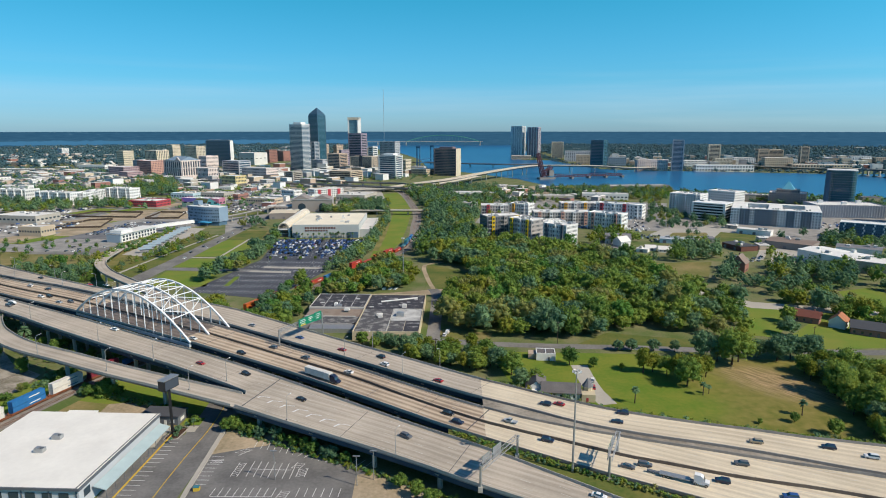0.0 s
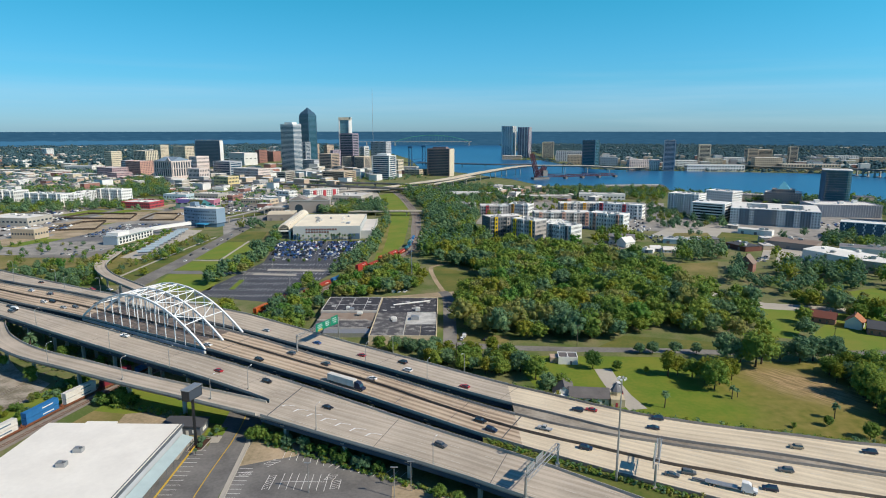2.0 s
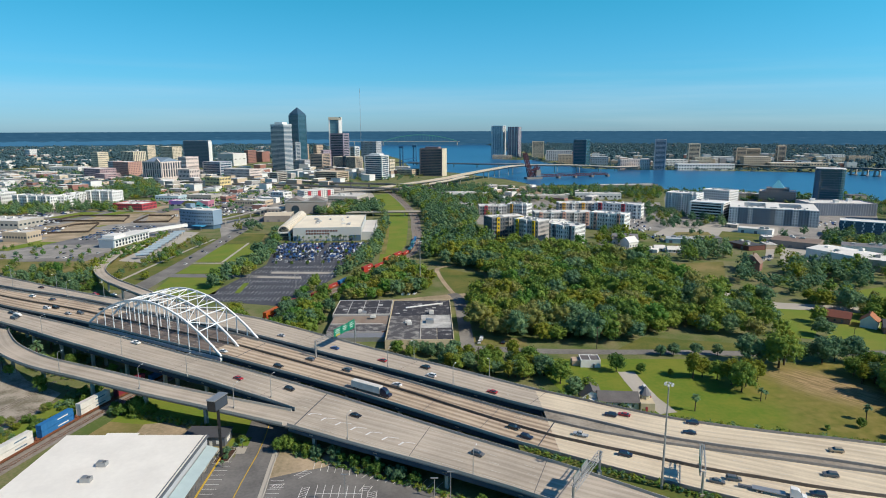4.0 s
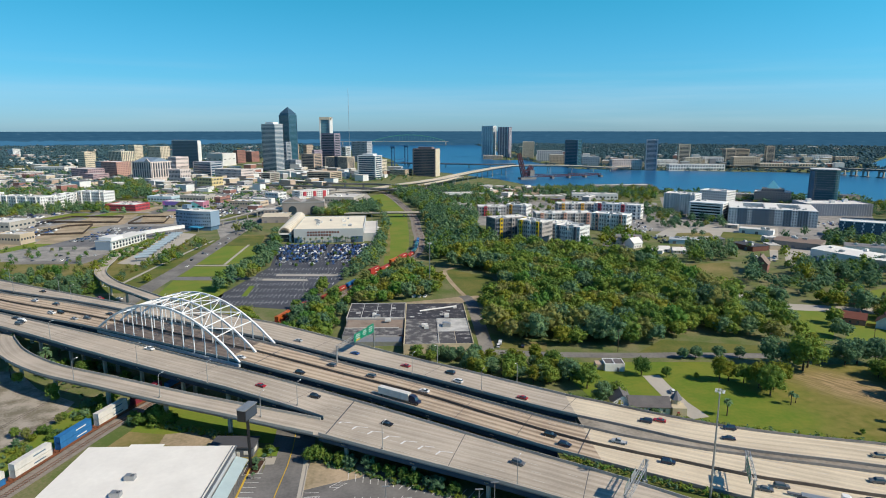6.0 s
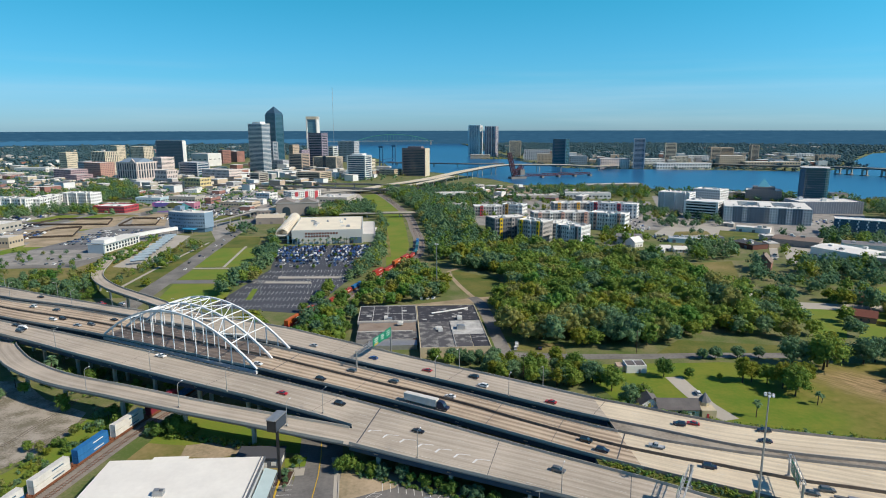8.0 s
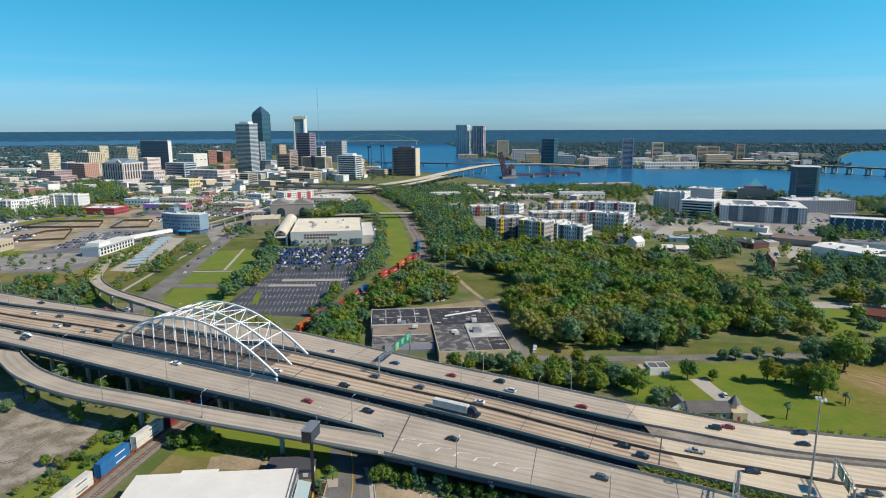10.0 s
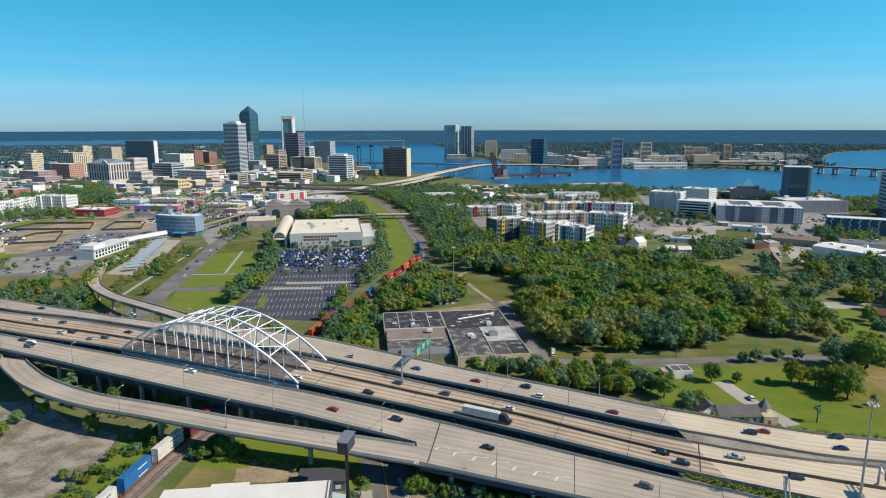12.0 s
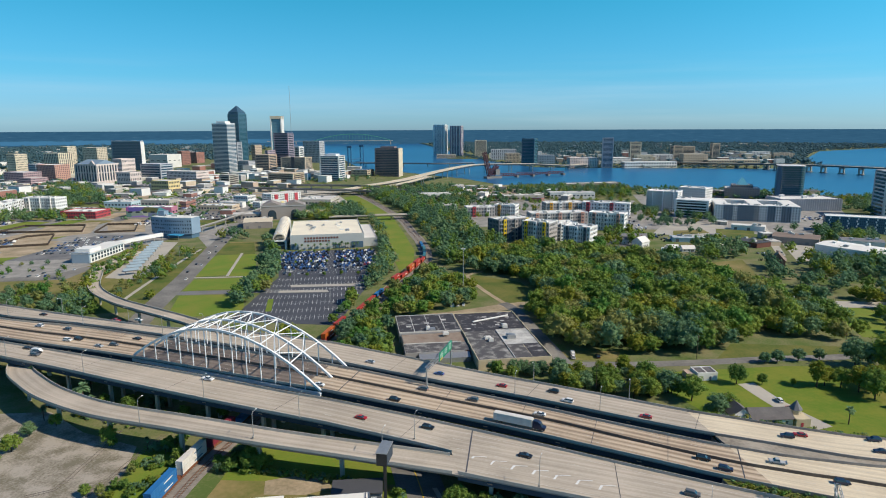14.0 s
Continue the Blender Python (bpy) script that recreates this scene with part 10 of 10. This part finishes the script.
def lot_cars(x0, y0, x1, y1, rows_, n, keep):
    for r_ in range(rows_):
        for i in range(n):
            u, v = i / max(1, n - 1), r_ / max(1, rows_ - 1)
            if pg.random() < keep:
                car(pg.choice(("sedan", "suv")), pg.choice(("white", "silver", "grey", "black", "blue", "white")), x0 + (x1 - x0) * u, y0 + (y1 - y0) * v, 0.09 if x0 < 0 else 0.03, 90, True)
flat("parking_lot", [(-440, 660), (-372, 660), (-350, 790), (-410, 800)], 0.08, M["asphalt_old"], "paved lot of the transit centre", "parking lot")
lot_cars(-425, 690, -378, 780, 7, 12, 0.75)
flat("parking_lot", [(-420, 575), (-352, 575), (-345, 620), (-415, 628)], 0.08, M["asphalt_worn"], "worn paved lot near the ramp", "parking lot")
lot_cars(-412, 590, -360, 612, 3, 9, 0.4)
lot_cars(120, 640, 122, 690, 8, 2, 0.8)
lot_cars(50, 652, 85, 640, 2, 9, 0.7)
lot_cars(262, 560, 292, 580, 3, 6, 0.6)
# plank hoardings round the building plots
for ring in ([(-490, 729), (-486, 796), (-461, 808), (-438, 740)], [(-536, 832), (-527, 881), (-454, 876), (-438, 825)], [(-420, 814), (-429, 879), (-391, 876), (-377, 820)]):
    root = thing("hoarding", Matrix.Identity(4), "brown site fence round a bare building plot", "fence")
    for (ax, ay), (bx, by) in zip(ring, ring[1:] + ring[:1]):
        d = Vector((bx - ax, by - ay, 0)); s = Vector((-d.y, d.x, 0)).normalized() * 0.1
        part("panel", Bag().prism([(ax - s.x, ay - s.y), (bx - s.x, by - s.y), (bx + s.x, by + s.y), (ax + s.x, ay + s.y)], 0, 2.3), M["fence_brown"], root)
# bus under the ramp, stacked timber and small things in the freight yard
root = thing("bus", pose(-249, 322, 0.1, 0, 0, -30), "teal and white city bus under the highway", "bus")
part("body", Bag().box(-5.5, -1.25, 0.5, 5.5, 1.25, 3.0), M["box_teal"], root)
part("roof", Bag().box(-5.3, -1.15, 3.0, 5.3, 1.15, 3.2), M["paint_white"], root)
part("windows", Bag().box(-5.2, -1.28, 1.6, 5.2, 1.28, 2.6), M["glass"], root)
for sx in (-3.6, 3.4):
    for sy in (-1, 1):
        part("wheel", wheel_me, None, root, m=pose(sx, sy * 1.15, 0.45) @ Matrix.Scale(1.35, 4))
for i, (x, y) in enumerate(((-255, 255), (-248, 250), (-262, 246), (-238, 244))):
    root = thing("timber_stack", pose(x, y, 0.05, 0, 0, 20 * i), "stack of old railway sleepers in the yard", "timber stack", "yard stacks")
    for k in range(4):
        for q in range(3):
            part("sleeper", Bag().box(-1.4, -0.8 + 0.42 * k, 0.02 + 0.27 * q, 1.4, -0.45 + 0.42 * k, 0.26 + 0.27 * q), M["rust" if i % 2 else "bark"], root)
root = thing("dumpster", pose(-84.2, 184.5, 0.1, 0, 0, 10), "small yellow and teal rubbish container", "container")
part("body", Bag().box(-1.0, -0.8, 0, 1.0, 0.8, 1.3), M["paint_yellow"], root)
part("lid", Bag().box(-1.05, -0.85, 1.3, 1.05, 0.85, 1.42), M["box_teal"], root)
# two more sets of spur tracks in the yard
SLEEPER_ME = Bag().box(-0.12, -1.25, 0, 0.12, 1.25, 0.07).mesh("sleeper", M["ballast"])
for k, ln in enumerate(([(-229, 251), (-221, 254), (-218, 267), (-215, 282), (-214, 297)], [(-209, 248), (-207, 253), (-204, 262), (-200, 275), (-195, 289)])):
    root = thing("railway_track", Matrix.Identity(4), "rusty spur track in the sandy yard", "railway", "", "structure")
    sp_ = smooth_line([(x, y, 0.2) for x, y in ln], 5)
    for g_ in (-0.72, 0.72):
        part("rail", Bag().tube(offset_line(sp_, g_), 0.07, 4), M["old_rail"], root)
    for q in range(0, len(sp_) - 1):
        p0, p1 = sp_[q], sp_[q + 1]
        yw_ = math.degrees(math.atan2(p1.y - p0.y, p1.x - p0.x))
        for u in range(int((p1 - p0).length / 1.4)):
            pp = p0.lerp(p1, u * 1.4 / (p1 - p0).length)
            part("sleeper", SLEEPER_ME, None, root, m=pose(pp.x, pp.y, 0.02, 0, 0, yw_))

CAR_BAGS = {}
def small_car(x, y, yaw, g):
    """One distant parked car: body and cabin."""
    c, s = math.cos(radians(yaw)), math.sin(radians(yaw))
    bg = CAR_BAGS.setdefault(g.choice(("white", "navy", "silver", "black", "white", "blue", "grey")), Bag())
    for hw, y0, y1, z0, z1, top in ((0.9, -2.2, 2.2, 0.03, 0.95, 1.0), (0.8, -1.3, 1.0, 0.95, 1.55, 0.8)):
        bg.prism([(x + c * u - s * v, y + s * u + c * v) for u, v in ((-hw, y0), (hw, y0), (hw, y1), (-hw, y1))], z0, z1, top)
# ---------------------------------------------------------------- city parcels: lawns, yards and paved plots between the streets
cq = random.Random(33)
ca, sa = math.cos(radians(-12)), math.sin(radians(-12))
for i in range(9):
    for j in range(11):
        ox, oy = -900 + 78 * i, 560 + 78 * j
        if -560 + (oy - 560) * -0.55 > ox + 60 or cq.random() < 0.12:
            continue
        split = cq.uniform(0.35, 0.65)
        for k, (u0, u1) in enumerate(((0, split), (split + 0.03, 1))):
            mt, lb = cq.choice((("lawn", "green grass plot"), ("dirt", "bare earth plot"), ("dirt", "bare sandy plot"), ("asphalt_old", "paved parking plot"), ("concrete", "pale concrete plot"), ("dry_grass", "dry grass plot"), ("asphalt_worn", "worn paved plot")))
            ring = []
            for u, v in ((u0, 0), (u1, 0), (u1, 1), (u0, 1)):
                lx, ly = u * 64, v * 62
                ring.append((ox + ca * lx - sa * ly, oy + sa * lx + ca * ly))
            if max(p[0] for p in ring) > -272 or (-450 < ox < -290 and oy < 820):
                continue
            flat("plot", ring, 0.022, M[mt], lb + " between the city streets", "plot")
            if mt in ("asphalt_old", "asphalt_worn", "concrete"):
                for rr in (0.15, 0.32, 0.6, 0.78):
                    for q in range(int((u1 - u0) * 64 / 3.2)):
                        if cq.random() < 0.6:
                            u, v = u0 * 64 + 2 + 3.2 * q, rr * 62 + cq.uniform(-0.3, 0.3)
                            px, py = ox + ca * u - sa * v, oy + sa * u + ca * v
                            small_car(px, py, -12, cq)
            if mt in ("asphalt_old", "asphalt_worn") and oy < 1000:
                mx, my = ring[0][0], ring[0][1]
                for q in range(cq.randint(1, 2)):
                    u, v = cq.uniform(u0 + 0.05, u1 - 0.05) * 64, cq.choice((0.25, 0.5, 0.75)) * 62
                    car(cq.choice(("sedan", "suv")), cq.choice(("white", "silver", "grey", "black", "blue", "white")), ox + ca * u - sa * v, oy + sa * u + ca * v, 0.06, 78, True)
low_house(-77.0, 452, 11, 6, 3.2, 2, "tower_white", "roof_flat")
for k, (x, y) in enumerate(((-52, 450), (-48, 451), (-44, 451.5))):
    car("pickup" if k else "van", "white", x, y, 0.1, 75, True)

# the rest of the crowded lot: many more cars, too far off to tell apart
LOT_BAGS = {}
lg = random.Random(21)
for ri, y in enumerate(rows[2:]):
    x = -178 - (y - 566) * 0.16
    while x < -98:
        for yy in ((y + 4.6, y) if y > 608 else (y + 4.6,)):
            yy += lg.uniform(-0.4, 0.4)
            if lg.random() > 0.82 or -142 < x < -137 or yy > 661:
                continue
            col = lg.choice(("white", "blue", "blue", "navy", "black", "silver", "black", "navy", "blue"))
            bg = LOT_BAGS.setdefault(col, Bag())
            xx = x + lg.uniform(-0.2, 0.2)
            bg.prism([(xx - 0.9, yy - 2.2), (xx + 0.9, yy - 2.2), (xx + 0.9, yy + 2.2), (xx - 0.9, yy + 2.2)], 0.09, 0.95)
            bg.prism([(xx - 0.8, yy - 1.3), (xx + 0.8, yy - 1.3), (xx + 0.8, yy + 1.0), (xx - 0.8, yy + 1.0)], 0.95, 1.55, 0.8)
        x += 3.0
for nm, bag in LOT_BAGS.items():
    tagged(part("parked_cars", bag, PAINT[nm]), f"crowd of {nm} cars parked in the large lot", "cars", "", "stuff")

# cars along the avenue and light masts in the large lot
for k in range(14):
    car(("sedan", "suv")[k % 2], ("white", "black", "silver", "navy", "grey")[k % 5], -254 - (k % 2) * 5 - 0.01 * k, 560 + 19 * k + 7 * (k % 3), 0.13, 92, True)
first = None
for x, y in ((-59.6, 191.3), (-30.7, 188.6), (-25.4, 192.2), (-170, 470), (-135, 470), (-165, 530), (-125, 530), (-170, 590), (-125, 590), (-170, 640), (-120, 640), (-280, 600), (-282, 650)):
    if first is None:
        first = thing("lamp_post", pose(x, y, 0), "tall grey lamp post in the parking lot", "lamp post", "lot lamps")
        part("pole", Bag().tube([(0, 0, 0), (0, 0, 11)], [0.16, 0.1], 6), M["steel"], first)
        part("lamp_head", Bag().box(-1.2, -0.2, 10.9, 1.2, 0.2, 11.15), M["steel"], first)
    else:
        copy_thing(first, pose(x, y, 0))

for ring, yaw in (([(200, 655), (262, 640), (275, 690), (215, 705)], -30), ([(330, 575), (350, 560), (372, 590), (350, 605)], -40), ([(110, 760), (230, 720), (260, 860), (150, 900)], -30), ([(440, 760), (560, 760), (560, 800), (440, 800)], -10),
                  ([(-560, 690), (-480, 690), (-470, 780), (-560, 790)], -10), ([(-380, 900), (-280, 900), (-280, 980), (-380, 980)], -10), ([(-200, 960), (-110, 960), (-130, 1040), (-220, 1040)], 0), ([(560, 1900), (1200, 1760), (1250, 1850), (600, 2000)], 0)):
    for x, y in spots(ring, 7 if yaw else 18, 9, 0.4 if yaw else 0.5):
        small_car(x, y, yaw, lg)
for nm, bag in CAR_BAGS.items():
    tagged(part("parked_cars", bag, PAINT[nm]), f"scattered {nm} cars parked about the city lots", "cars", "", "stuff")

flat("parking_lot", [(-470, 585), (-372, 590), (-352, 628), (-372, 655), (-450, 650)], 0.09, M["asphalt_pale"], "pale worn parking lot below the transit station", "parking lot")
